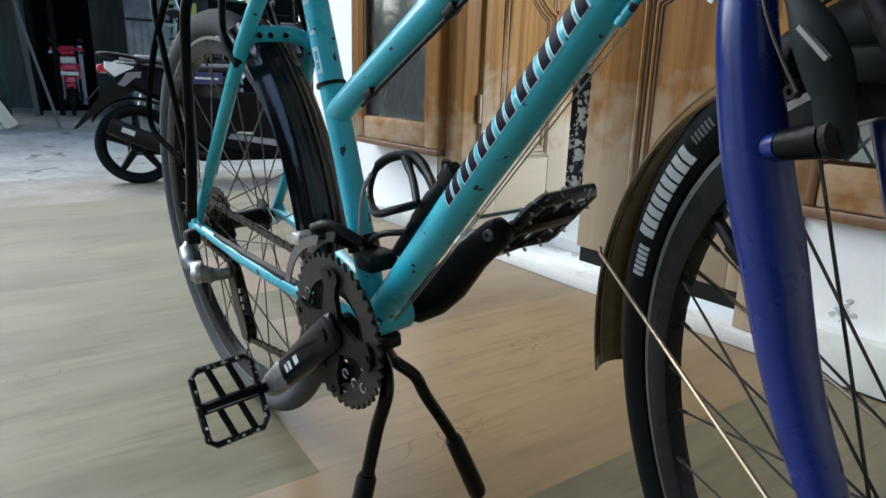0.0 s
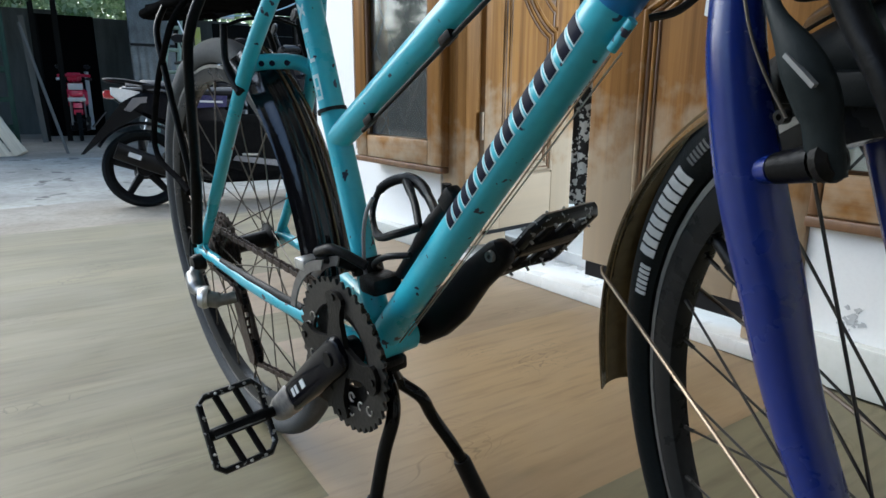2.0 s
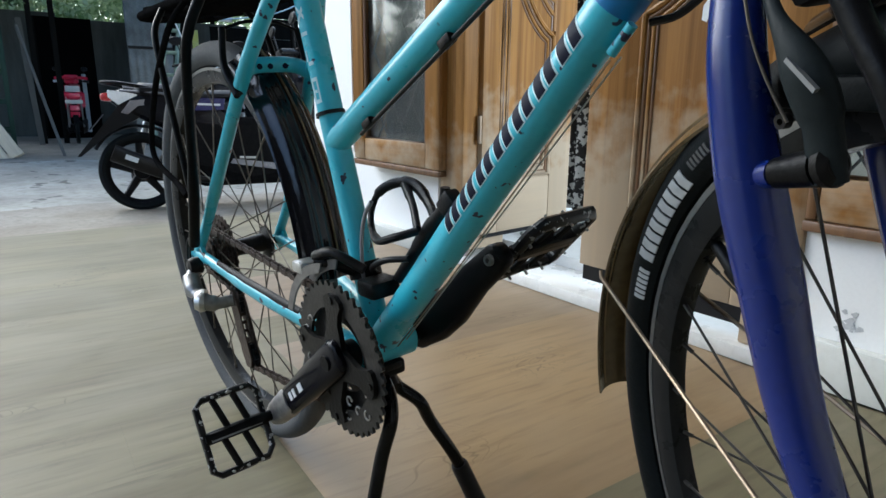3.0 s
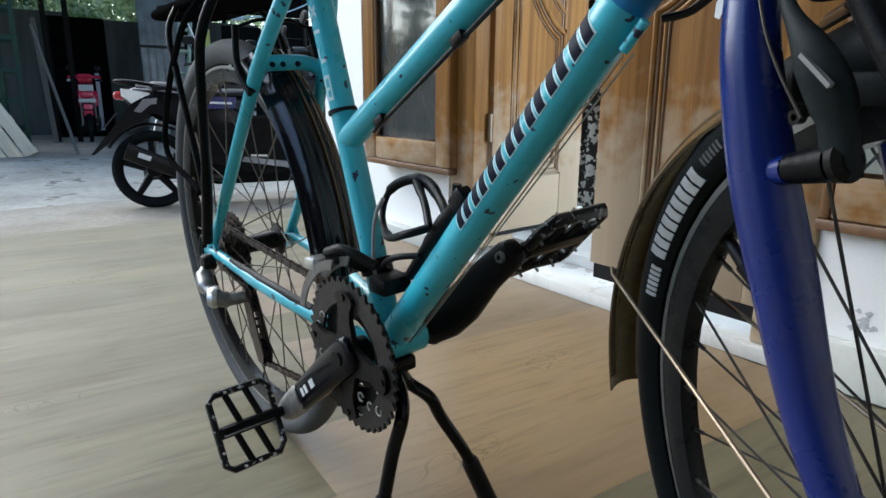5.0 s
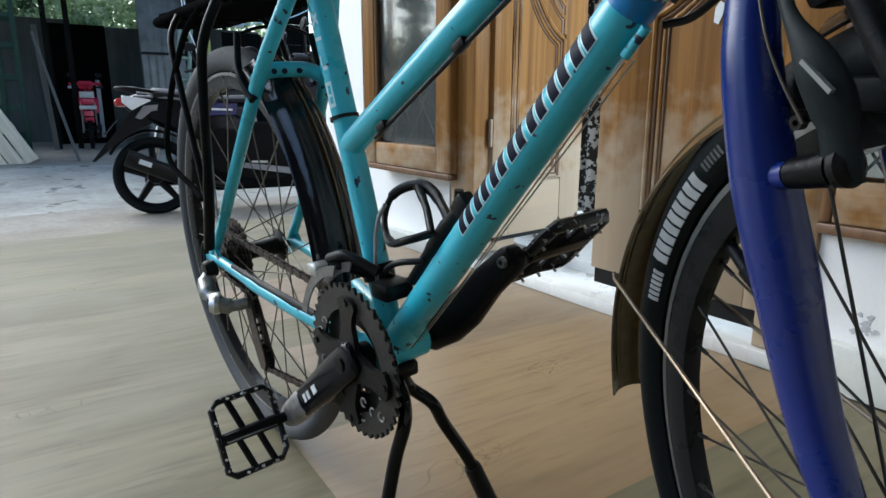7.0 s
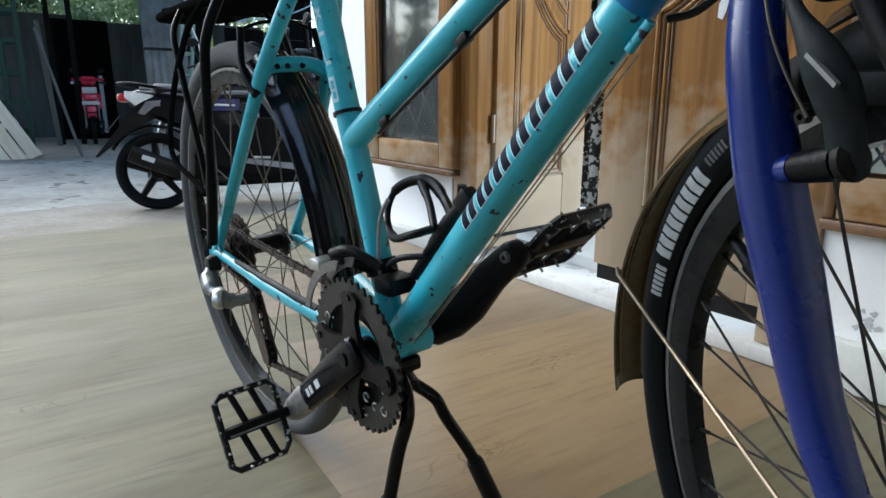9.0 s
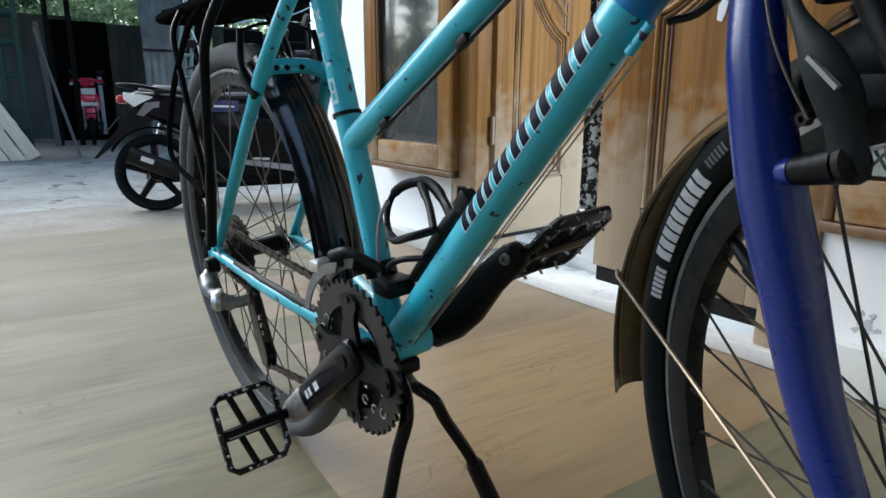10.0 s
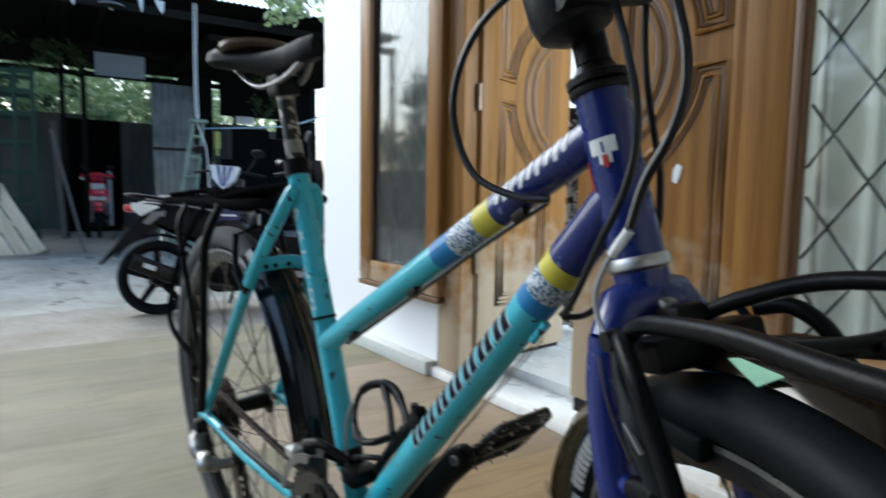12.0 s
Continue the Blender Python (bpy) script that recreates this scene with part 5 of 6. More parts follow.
for off in (-0.0065, 0.0065):
    part("derailleur_cage", Geo().slab([(-0.353, 0.268), (-0.338, 0.287), (-0.321, 0.268), (-0.288, 0.188), (-0.294, 0.172), (-0.312, 0.170), (-0.324, 0.188)], -0.001, 0.001, pose(0, JY + off, 0, 90)), RUSTY, rd)
for j in (JOCK_A, JOCK_B):
    part("jockey_wheel", toothed(11, 0.0215, 0.0175, 0.004, pose(j.x, j.y, j.z, 90), 0.006), BLACK_PLASTIC, rd)
part("derailleur_cable", Geo().tube(spline([(-0.43, -0.078, 0.30), (-0.455, -0.075, 0.315), (-0.452, -0.07, 0.345), (-0.42, -0.068, 0.34), (-0.36, -0.07, 0.316)]), 0.0025, 8), CABLE, rd)
# front derailleur and seat-tube clutter
fd = part("front_derailleur", Geo().lathe([(0.0149, -0.009), (0.0185, -0.009), (0.0185, 0.009), (0.0149, 0.009)], frame_on(along(BB, ST_TOP, 0.19), (1, 0, 0.27), (-0.26, 0, 0.97)), 24, closed=True).tube(spline([(-0.02, -0.015, 0.374), (-0.035, -0.035, 0.385), (-0.05, -0.045, 0.386)]), 0.0068, 10), GREASY, bike, "greasy front derailleur with alloy cage")
cg = [(0.107 * math.cos(radians(a)), 0.107 * math.sin(radians(a))) for a in range(96, 163, 6)] + [(0.096 * math.cos(radians(a)), 0.096 * math.sin(radians(a))) for a in range(160, 97, -6)]
for off in (0.040, 0.060):
    part("derailleur_plate", Geo().slab(cg, -0.001, 0.001, RINGS @ pose(0, 0, off)), surface("dirty_alloy", (0.2, 0.19, 0.18), (0.1, 0.095, 0.09), rough=0.5, metal=0.5, size=50) if off < 0.05 else bpy.data.materials["dirty_alloy"], fd)
part("plate_bridge", Geo().box((-0.078, -0.062, 0.372), (-0.055, -0.038, 0.385), bevel=0.003), ALLOY, fd)
part("clamp_bolt", Geo().box((-0.002, -0.026, 0.352), (0.03, 0.012, 0.372), bevel=0.005), GREASY, fd)
part("link_arm", Geo().tube(spline([(-0.05, -0.045, 0.392), (-0.02, -0.04, 0.40), (0.012, -0.022, 0.384)]), [0.0065] * 6 + [0.0055] * 7, 10), GREASY, fd)

# stand
stand = part("stand", Geo().box((-0.045, -0.022, 0.250), (0.015, 0.022, 0.268), bevel=0.004).tube(spline([(-0.018, 0.0, 0.262), (-0.006, 0.0, 0.245), (0.002, 0.0, 0.232)]), [0.020] * 6 + [0.017] * 7, 16), BLACK_METAL, bike, "black two-legged centre stand")
for sg, pts in ((-1, [(0.008, -0.006, 0.250), (0.040, -0.020, 0.245), (0.054, -0.030, 0.2235), (0.0437, -0.038, 0.1804), (0.0378, -0.050, 0.125), (0.0265, -0.073, 0.022)]),
                (1, [(0.002, 0.008, 0.244), (-0.002, 0.022, 0.224), (0.0122, 0.040, 0.2038), (0.013, 0.055, 0.1712), (0.0263, 0.085, 0.1064), (0.032, 0.124, 0.004)])):
    leg = part("stand_leg", Geo().tube(spline(pts, 6), 0.0078, 14), surface("gloss_black_leg", (0.004, 0.004, 0.005), (0.008, 0.007, 0.008), rough=0.16, size=30, gloss=0.2) if sg < 0 else bpy.data.materials["gloss_black_leg"], stand)
    a, b = Vector(pts[-2]), Vector(pts[-1])
    part("leg_sleeve", Geo().tube([along(a, b, 0.02), along(a, b, 0.06), along(a, b, 0.95), along(a, b, 1.0)], [0.0098, 0.0115, 0.0125, 0.011], 14), BLACK_PLASTIC, leg)

# bottle cage on the down tube
dtd = (DT1 - DT0).normalized()
nrm = Vector((-dtd.z, 0, dtd.x))
if nrm.z < 0:
    nrm = -nrm
LOOP_ = [(0.093, -0.010, 0.437), (0.080, -0.028, 0.432), (0.034, -0.018, 0.420), (-0.002, 0.0, 0.436), (0.002, 0.010, 0.461), (0.025, 0.020, 0.473), (0.049, 0.026, 0.470), (0.079, 0.018, 0.455), (0.104, 0.004, 0.445)]
STRUT_ = [(0.033, 0.022, 0.472), (0.064, 0.008, 0.455), (0.088, -0.006, 0.437)]
FOOT_ = [(0.076, -0.010, 0.406), (0.046, -0.020, 0.400), (0.006, -0.008, 0.380), (0.006, 0.010, 0.366), (0.043, 0.004, 0.376)]
SPINE_ = [(0.043, 0.0, 0.376), (0.080, 0.0, 0.418), (0.109, 0.0, 0.449), (0.131, 0.0, 0.468)]
cage = part("bottle_cage", Geo().tube(spline(SPINE_), [0.0065] * 6 + [0.0078] * 6 + [0.0062] * 7, 12, flat=0.75), BLACK_PLASTIC, bike, "black plastic bottle cage")
part("cage_hoop", Geo().tube(spline(LOOP_), [0.0042] * 14 + [0.0029] * 10 + [0.0044] * 8 + [0.0056] * 8 + [0.0046] * 9, 10, flat=1.25), BLACK_PLASTIC, cage)
part("cage_strut", Geo().tube(spline(STRUT_), [0.0058] * 4 + [0.0048] * 9, 10, flat=0.8), BLACK_PLASTIC, cage)
part("cage_foot", Geo().tube(spline(FOOT_), 0.0034, 10), BLACK_PLASTIC, cage)
part("cage_knob", Geo().box((-0.011, -0.008, -0.008), (0.011, 0.008, 0.008), frame_on(Vector(SPINE_[-1]), dtd, nrm), 0.003).tube([Vector(SPINE_[-1]) + nrm * 0.006 - dtd * 0.004, Vector(SPINE_[-1]) + nrm * 0.013 + dtd * 0.006], 0.0045, 8), BLACK_PLASTIC, cage)

# cables
def cable(name, pts, r, mat, label="", own=None):
    return part(name, Geo().tube(spline(pts, 6), r, 8), mat, own or bike, label)


low_tt = lambda s, off=0.019: along(TT0, TT1, s) + Vector((0.5 * off, -0.006, -0.87 * off))
low_dt = lambda s, off=0.021: along(DT0, DT1, s) + Vector((0.74 * off, -0.006, -0.67 * off))
# grey sheath here puts the cable's highlight into its colour
cable("seat_tube_cable", [(0.0195, -0.012, 0.4566), (0.0071, -0.012, 0.443), (-0.0022, -0.012, 0.4231), (-0.0064, -0.012, 0.4003), (-0.0077, -0.012, 0.3742), (-0.004, -0.012, 0.356)], 0.0022, CABLE_GREY, "gear cable bowed off the seat tube, its highlight put in as pale grey")
cable("top_tube_cable", [low_tt(0.12), low_tt(0.4), low_tt(0.7), low_tt(0.86, 0.021)], 0.0024, CABLE, "black brake cable under the top tube")
for s in (0.16, 0.45, 0.80):
    part("cable_clip", Geo().box((-0.008, -0.005, -0.004), (0.008, 0.005, 0.004), frame_on(low_tt(s, 0.0165), TT1 - TT0, (0, 0, 1)), 0.0015), GREASY, top_tube)
cable("bare_gear_wire", [low_dt(0.06, 0.024), low_dt(0.3, 0.026), low_dt(0.74, 0.024)], 0.0007, BRASS, "thin bare gear wire")
cable("bare_gear_wire", [low_dt(0.06, 0.020) + Vector((0, 0.014, 0)), low_dt(0.74, 0.022) + Vector((0, 0.014, 0))], 0.0007, ALLOY)
part("cable_stop", Geo().tube([low_dt(0.745, 0.022), low_dt(0.785, 0.022)], 0.0036, 12), TURQUOISE, down_tube)
cable("down_tube_cable", [(0.342, -0.014, 0.617), (0.358, -0.020, 0.632), (0.386, -0.026, 0.676), (0.406, -0.03, 0.707), (0.416, -0.03, 0.736), (0.417, -0.03, 0.767), (0.408, -0.028, 0.802), (0.394, -0.02, 0.840), (0.392, 0.0, 0.88)], 0.0027, CABLE)
cable("gear_cable", [(0.318, 0.015, 0.606), (0.34, 0.02, 0.612), (0.375, 0.026, 0.645), (0.393, 0.03, 0.679), (0.396, 0.03, 0.704), (0.395, 0.03, 0.728), (0.388, 0.03, 0.764), (0.383, 0.03, 0.808), (0.384, 0.03, 0.86)], 0.0027, CABLE)
cable("brake_cable", [(0.331, -0.014, 0.704), (0.304, -0.022, 0.706), (0.266, -0.03, 0.723), (0.243, -0.03, 0.761), (0.245, -0.03, 0.798), (0.270, -0.03, 0.833), (0.303, -0.025, 0.855), (0.345, -0.01, 0.872)], 0.0031, CABLE, "looping black brake cable")
cable("front_brake_cable", [(0.424, -0.047, 0.690), (0.431, -0.042, 0.718), (0.446, -0.04, 0.744), (0.455, -0.04, 0.769), (0.454, -0.038, 0.793), (0.443, -0.03, 0.822), (0.42, -0.01, 0.87)], 0.0031, CABLE)
noodle = part("brake_noodle", Geo().tube(spline([(0.414, -0.050, 0.675), (0.405, -0.051, 0.658), (0.403, -0.053, 0.643), (0.412, -0.058, 0.627), (0.430, -0.062, 0.622)]), 0.0019, 8), CABLE_GREY, bike, "grey bent brake cable guide")
part("noodle_ferrule", Geo().tube([(0.413, -0.050, 0.673), (0.4245, -0.048, 0.689)], 0.0032, 12), WHITE_INK, noodle)

# rear rack
rack = part("rear_rack", Geo().tube(spline([(-0.16, -0.055, 0.690), (-0.30, -0.06, 0.688), (-0.50, -0.06, 0.686), (-0.58, -0.05, 0.685), (-0.60, 0.0, 0.685), (-0.58, 0.05, 0.685), (-0.50, 0.06, 0.686), (-0.30, 0.06, 0.688), (-0.16, 0.055, 0.690), (-0.145, 0.0, 0.691)], 5, closed=True), 0.0062, 12, closed=True), MATT_BLACK, bike, "black tubular rear luggage rack")
for y in (-0.022, 0.022):
    part("rack_rail", Geo().tube([(-0.15, y, 0.690), (-0.595, y, 0.686)], 0.0048, 10), MATT_BLACK, rack)
for x in (-0.22, -0.34, -0.46, -0.55):
    part("rack_cross_bar", Geo().tube([(x, -0.06, 0.683), (x, 0.06, 0.683)], 0.0048, 10), MATT_BLACK, rack)
part("rack_platform", Geo().box((-0.42, -0.045, 0.678), (-0.20, 0.045, 0.683), bevel=0.002), MATT_BLACK, rack)
for pts, r_ in (([(-0.56, -0.05, 0.694), (-0.48, 0.0, 0.702), (-0.40, -0.03, 0.699), (-0.32, 0.03, 0.704), (-0.24, 0.0, 0.698)], 0.0048), ([(-0.50, 0.05, 0.695), (-0.42, 0.01, 0.703), (-0.33, -0.045, 0.698), (-0.28, -0.064, 0.682)], 0.0042), ([(-0.30, -0.05, 0.695), (-0.24, -0.02, 0.706), (-0.18, 0.01, 0.712), (-0.145, 0.02, 0.722)], 0.0052)):
    part("luggage_strap", Geo().tube(spline(pts), r_, 8), MATT_BLACK, rack)
part("rack_spring_clip", Geo().box((-0.36, -0.03, 0.694), (-0.27, 0.03, 0.7005), bevel=0.003), MATT_BLACK, rack)
for sg in (-1, 1):
    part("rack_leg", Geo().tube(spline([(-0.255, sg * 0.064, 0.686), (-0.273, sg * 0.080, 0.645), (-0.291, sg * 0.085, 0.598), (-0.333, sg * 0.086, 0.448), (-0.383, sg * 0.084, 0.352)]), [0.0066] * 18 + [0.0080] * 7, 12), BLACK_METAL, rack)
    part("rack_leg", Geo().tube(spline([(-0.435, sg * 0.062, 0.684), (-0.420, sg * 0.082, 0.650), (-0.401, sg * 0.0855, 0.594), (-0.380, sg * 0.086, 0.525), (-0.360, sg * 0.086, 0.459), (-0.354, sg * 0.085, 0.415)]), 0.0046, 10), BLACK_METAL, rack)
    part("rack_stay", Geo().tube(spline([(-0.17, sg * 0.04, 0.688), (-0.14, sg * 0.034, 0.68), (-0.125, sg * 0.03, 0.672)]), 0.0042, 8), BLACK_METAL, rack)
part("elastic_cord", Geo().tube(spline([(-0.335, -0.062, 0.684), (-0.352, -0.084, 0.648), (-0.43, -0.088, 0.583), (-0.495, -0.088, 0.505), (-0.489, -0.088, 0.467), (-0.41, -0.088, 0.443), (-0.352, -0.092, 0.43)]), 0.0042, 10), MATT_BLACK, rack, "black cord looped down from the rack")
part("rear_brake", Geo().tube(spline([(-0.205, -0.052, 0.565), (-0.232, -0.056, 0.60), (-0.240, -0.050, 0.645)]), [0.0062] * 6 + [0.0045] * 7, 10).tube(spline([(-0.205, 0.052, 0.565), (-0.232, 0.056, 0.60), (-0.240, 0.050, 0.645)]), [0.0062] * 6 + [0.0045] * 7, 10).tube(spline([(-0.240, -0.050, 0.643), (-0.238, -0.02, 0.652), (-0.238, 0.02, 0.652), (-0.240, 0.050, 0.643)]), 0.0022, 8), BLACK_METAL, bike, "black rear brake arms")

# front rack, turning with the fork
frack = part("front_rack", Geo().tube(spline(FJ([(0.040, -0.046, -0.047), (0.075, -0.052, -0.037), (0.151, -0.061, -0.041), (0.226, -0.070, -0.054), (0.32, -0.066, -0.072), (0.355, -0.042, -0.077), (0.362, 0, -0.078), (0.355, 0.042, -0.077), (0.32, 0.066, -0.072), (0.226, 0.070, -0.055), (0.115, 0.050, -0.034), (0.065, 0.026, -0.036), (0.034, 0.010, -0.044)])), 0.0053, 12), BLACK_METAL, bike, "black tubular front luggage rack")
part("rack_rail", Geo().tube(spline(FJ([(0.045, 0.004, -0.058), (0.11, 0.008, -0.060), (0.20, 0.012, -0.064), (0.36, 0.012, -0.080)])), 0.0050, 12), BLACK_METAL, frack)
for x, z in ((0.150, -0.040), (0.22, -0.055), (0.31, -0.070)):
    part("rack_cross_bar", Geo().tube(spline(FJ([(x, 0.056, z), (x + 0.006, 0.034, z - 0.014), (x + 0.006, 0.012, z - 0.018), (x + 0.006, -0.036, z - 0.012), (x, -0.062, z - 0.002)])), 0.0046, 10), BLACK_METAL, frack)
part("rack_mount", Geo().box((0.030, -0.040, -0.070), (0.060, 0.040, -0.048), FORK, 0.005).box((0.0200, -0.011, -0.052), (0.046, 0.011, -0.034), FORK, 0.003), BLACK_METAL, frack)
part("mount_bolt", Geo().tube(FJ([(0.036, -0.046, -0.046), (0.036, -0.058, -0.046)]), 0.0065, 12), GREASY, frack)
part("mount_bolt", Geo().lathe([(0.002, 0.0025), (0.0025, 0.004), (0.0052, 0.004), (0.0058, 0.0025), (0.0058, 0.0), (0.0, 0.0), (0.0, 0.0025)], FORK @ pose(0.027, -0.003, -0.0338, 0, 20), 16, closed=True), RIM_GREY, frack)
for sg in (-1, 1):
    part("rack_leg", Geo().tube(spline(FJ([(0.041, sg * 0.050, -0.046), (0.060, sg * 0.060, -0.048), (0.076, sg * 0.066, -0.064), (0.085, sg * 0.068, -0.092), (0.096, sg * 0.070, -0.125), (0.109, sg * 0.072, -0.20), (0.104, sg * 0.070, -0.36)])), 0.0056, 14), BLACK_METAL, frack)

part("rack_strut", Geo().tube(FJ([(0.094, -0.072, -0.142), (0.164, -0.072, -0.161), (0.25, -0.070, -0.181)]), 0.0042, 12).tube(FJ([(0.146, -0.072, -0.148), (0.148, -0.072, -0.164)]), 0.0028, 8), BLACK_METAL, frack)

# the rear end stands a little forward of and inside the line of the front frame
REAR = Vector((0.018, 0.008, 0.003))
drive = set(crank.children_recursive) | {crank} | {o for p_ in bike.children if p_.name.startswith("pedal") for o in (p_, *p_.children)}
for ob in bike.children_recursive:
    if ob not in drive:
        for v in ob.data.vertices:
            if v.co.x < -0.10:
                v.co += REAR * min(1.0, (-0.10 - v.co.x) / 0.28)

# ---- yard ----
nrng = np.random.RandomState(7)


def foliage(name, boxes, leaf, label, mat, density):
    """Loose clumps of small leaves filling rough ellipsoids (centre, radii)."""
    vs, fs = [], []
    for c, r in boxes:
        n = int(density * r[0] * r[1] * r[2])
        clumps = nrng.normal(size=(max(6, n // 60), 3))
        clumps /= np.linalg.norm(clumps, axis=1)[:, None]
        clumps *= nrng.uniform(0.35, 1.0, (len(clumps), 1)) ** 0.5
        for i in range(n):
            k = clumps[nrng.randint(len(clumps))] + nrng.normal(size=3) * 0.13
            p = Vector((c[0] + r[0] * k[0], c[1] + r[1] * k[1], c[2] + r[2] * k[2]))
            u = Vector(nrng.normal(size=3)).normalized()
            w = u.cross(Vector(nrng.normal(size=3))).normalized()
            s = leaf * nrng.uniform(0.6, 1.4)
            b = len(vs)
            vs += [p - u * s, p + w * s * 0.42, p + u * s, p - w * s * 0.42]
            fs.append((b, b + 1, b + 2, b + 3))
    g = Geo()
    g.v, g.f = vs, fs
    ob = part(name, g, mat, smooth=0)
    return tagged(ob, label, "foliage", kind="stuff")


def leaf_material(name, a, b):
    m = bpy.data.materials.new(name)
    m.use_nodes = True
    nodes, links = m.node_tree.nodes, m.node_tree.links
    bsdf = nodes["Principled BSDF"]
    geo = nodes.new("ShaderNodeNewGeometry")
    mix = nodes.new("ShaderNodeMix")
    mix.data_type = "RGBA"
    links.new(geo.outputs["Random Per Island"], mix.inputs[0])
    mix.inputs[6].default_value, mix.inputs[7].default_value = (*a, 1), (*b, 1)
    links.new(mix.outputs[2], bsdf.inputs["Base Color"])
    bsdf.inputs["Roughness"].default_value = 0.5
    bsdf.inputs["Transmission Weight"].default_value = 0.0
    tr = nodes.new("ShaderNodeBsdfTranslucent")
    links.new(mix.outputs[2], tr.inputs["Color"])
    ms = nodes.new("ShaderNodeMixShader")
    ms.inputs[0].default_value = 0.58
    links.new(bsdf.outputs[0], ms.inputs[1])
    links.new(tr.outputs[0], ms.inputs[2])
    links.new(ms.outputs[0], nodes["Material Output"].inputs["Surface"])
    return m


# light is put into the leaf colours: pale where lit, dark where shaded
LEAVES = leaf_material("light_toned_leaves", (0.18, 0.27, 0.10), (0.50, 0.58, 0.36))
SHADE_LEAVES = leaf_material("shade_toned_leaves", (0.03, 0.06, 0.022), (0.09, 0.14, 0.05))
foliage("hedge", [((-16.5, y, 2.3 + 0.5 * math.sin(y * 2)), (1.4, 1.5, 2.0)) for y in (-3.5, -2.3, -1.2, -0.2, 0.8, 1.8, 3.0, 4.6)] + [((-18.5, y, 3.4), (1.4, 2.2, 1.2)) for y in (-4, -1, 2, 5)], 0.095, "pale green shrubs and trees beyond the yard fence", LEAVES, 700)
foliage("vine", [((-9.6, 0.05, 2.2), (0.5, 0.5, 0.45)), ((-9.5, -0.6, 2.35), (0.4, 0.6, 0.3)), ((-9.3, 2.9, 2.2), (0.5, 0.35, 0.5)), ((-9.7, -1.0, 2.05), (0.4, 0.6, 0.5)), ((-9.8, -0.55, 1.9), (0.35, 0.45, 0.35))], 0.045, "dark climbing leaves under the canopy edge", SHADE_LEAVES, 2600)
foliage("tree_leaves", [((-6.4, 2.25, 2.9), (0.7, 0.55, 0.45)), ((-6.2, 3.2, 3.0), (0.9, 0.8, 0.7)), ((-6.9, 1.95, 3.15), (0.8, 0.6, 0.5))], 0.055, "leafy branch hanging beside the house corner", LEAVES, 2600)
# trees out of view, added to mirror in the panes and limit low skylight
foliage("garden", [((x, -19.5 + 1.2 * math.sin(x * 3), 2.6 + 0.8 * math.sin(x * 1.7)), (2.2, 1.4, 2.4)) for x in range(-9, 11, 3)] + [((x, -8.6 + 0.5 * math.sin(x * 2.1), 1.6 + 0.5 * math.sin(x * 1.3)), (1.9, 1.1, 2.0)) for x in (-16, -13.6, -11.2, -8.8, -6.4, -4.2)], 0.16, "unseen trees across the yard, added for reflections and to screen low sky", SHADE_LEAVES, 170)

# canopy over the far half of the yard
canopy = thing("canopy", "dark corrugated metal canopy on steel posts", "canopy")


def corrugated(lo_u, hi_u, length, pitch=0.075, amp=0.012):
    """A corrugated sheet: waves along x, running along y."""
    n = int((hi_u - lo_u) / pitch * 6)
    vs, fs = [], []
    for i in range(n + 1):
        u = lo_u + (hi_u - lo_u) * i / n
        h = amp * math.sin(2 * math.pi * (u - lo_u) / pitch)
        vs += [(u, 0, h), (u, length, h), (u, 0, h - 0.002), (u, length, h - 0.002)]
    for i in range(n):
        a, b = 4 * i, 4 * i + 4
        fs += [(a, b, b + 1, a + 1), (a + 2, a + 3, b + 3, b + 2)]
    fs += [(0, 1, 3, 2), (4 * n, 4 * n + 2, 4 * n + 3, 4 * n + 1)]
    return Geo().add(vs, fs)


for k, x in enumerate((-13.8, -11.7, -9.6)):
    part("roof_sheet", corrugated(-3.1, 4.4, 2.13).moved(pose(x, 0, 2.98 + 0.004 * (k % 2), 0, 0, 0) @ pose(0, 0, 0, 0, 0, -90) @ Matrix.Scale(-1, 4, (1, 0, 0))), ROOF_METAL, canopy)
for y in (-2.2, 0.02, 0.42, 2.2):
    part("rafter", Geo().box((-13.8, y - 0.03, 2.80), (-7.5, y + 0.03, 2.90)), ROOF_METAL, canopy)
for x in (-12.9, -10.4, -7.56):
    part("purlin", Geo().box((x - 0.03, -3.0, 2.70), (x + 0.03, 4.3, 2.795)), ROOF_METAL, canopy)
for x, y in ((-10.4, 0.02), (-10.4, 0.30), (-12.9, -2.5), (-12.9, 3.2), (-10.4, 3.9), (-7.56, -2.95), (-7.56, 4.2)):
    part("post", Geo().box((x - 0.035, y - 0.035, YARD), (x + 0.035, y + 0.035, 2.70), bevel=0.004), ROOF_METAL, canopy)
lamp = thing("hanging_lamp", "pale enamel lamp disc hung under the canopy", "lamp", pose(-7.56, 0.44, 2.745))
part("shade", Geo().lathe([(0.02, 0.06), (0.03, 0.03), (0.14, 0.0), (0.145, -0.006), (0.02, 0.012), (0.0, 0.012)], None, 28), WHITE_PLASTIC, lamp)
part("bulb", Geo().lathe([(0.0, -0.06), (0.02, -0.052), (0.03, -0.03), (0.018, 0.0), (0.015, 0.012)], None, 16), WHITE_PLASTIC, lamp)
part("cord", Geo().tube([(0, 0, -0.02), (0, 0, 0.02)], 0.004, 6), BLACK_PLASTIC, lamp)
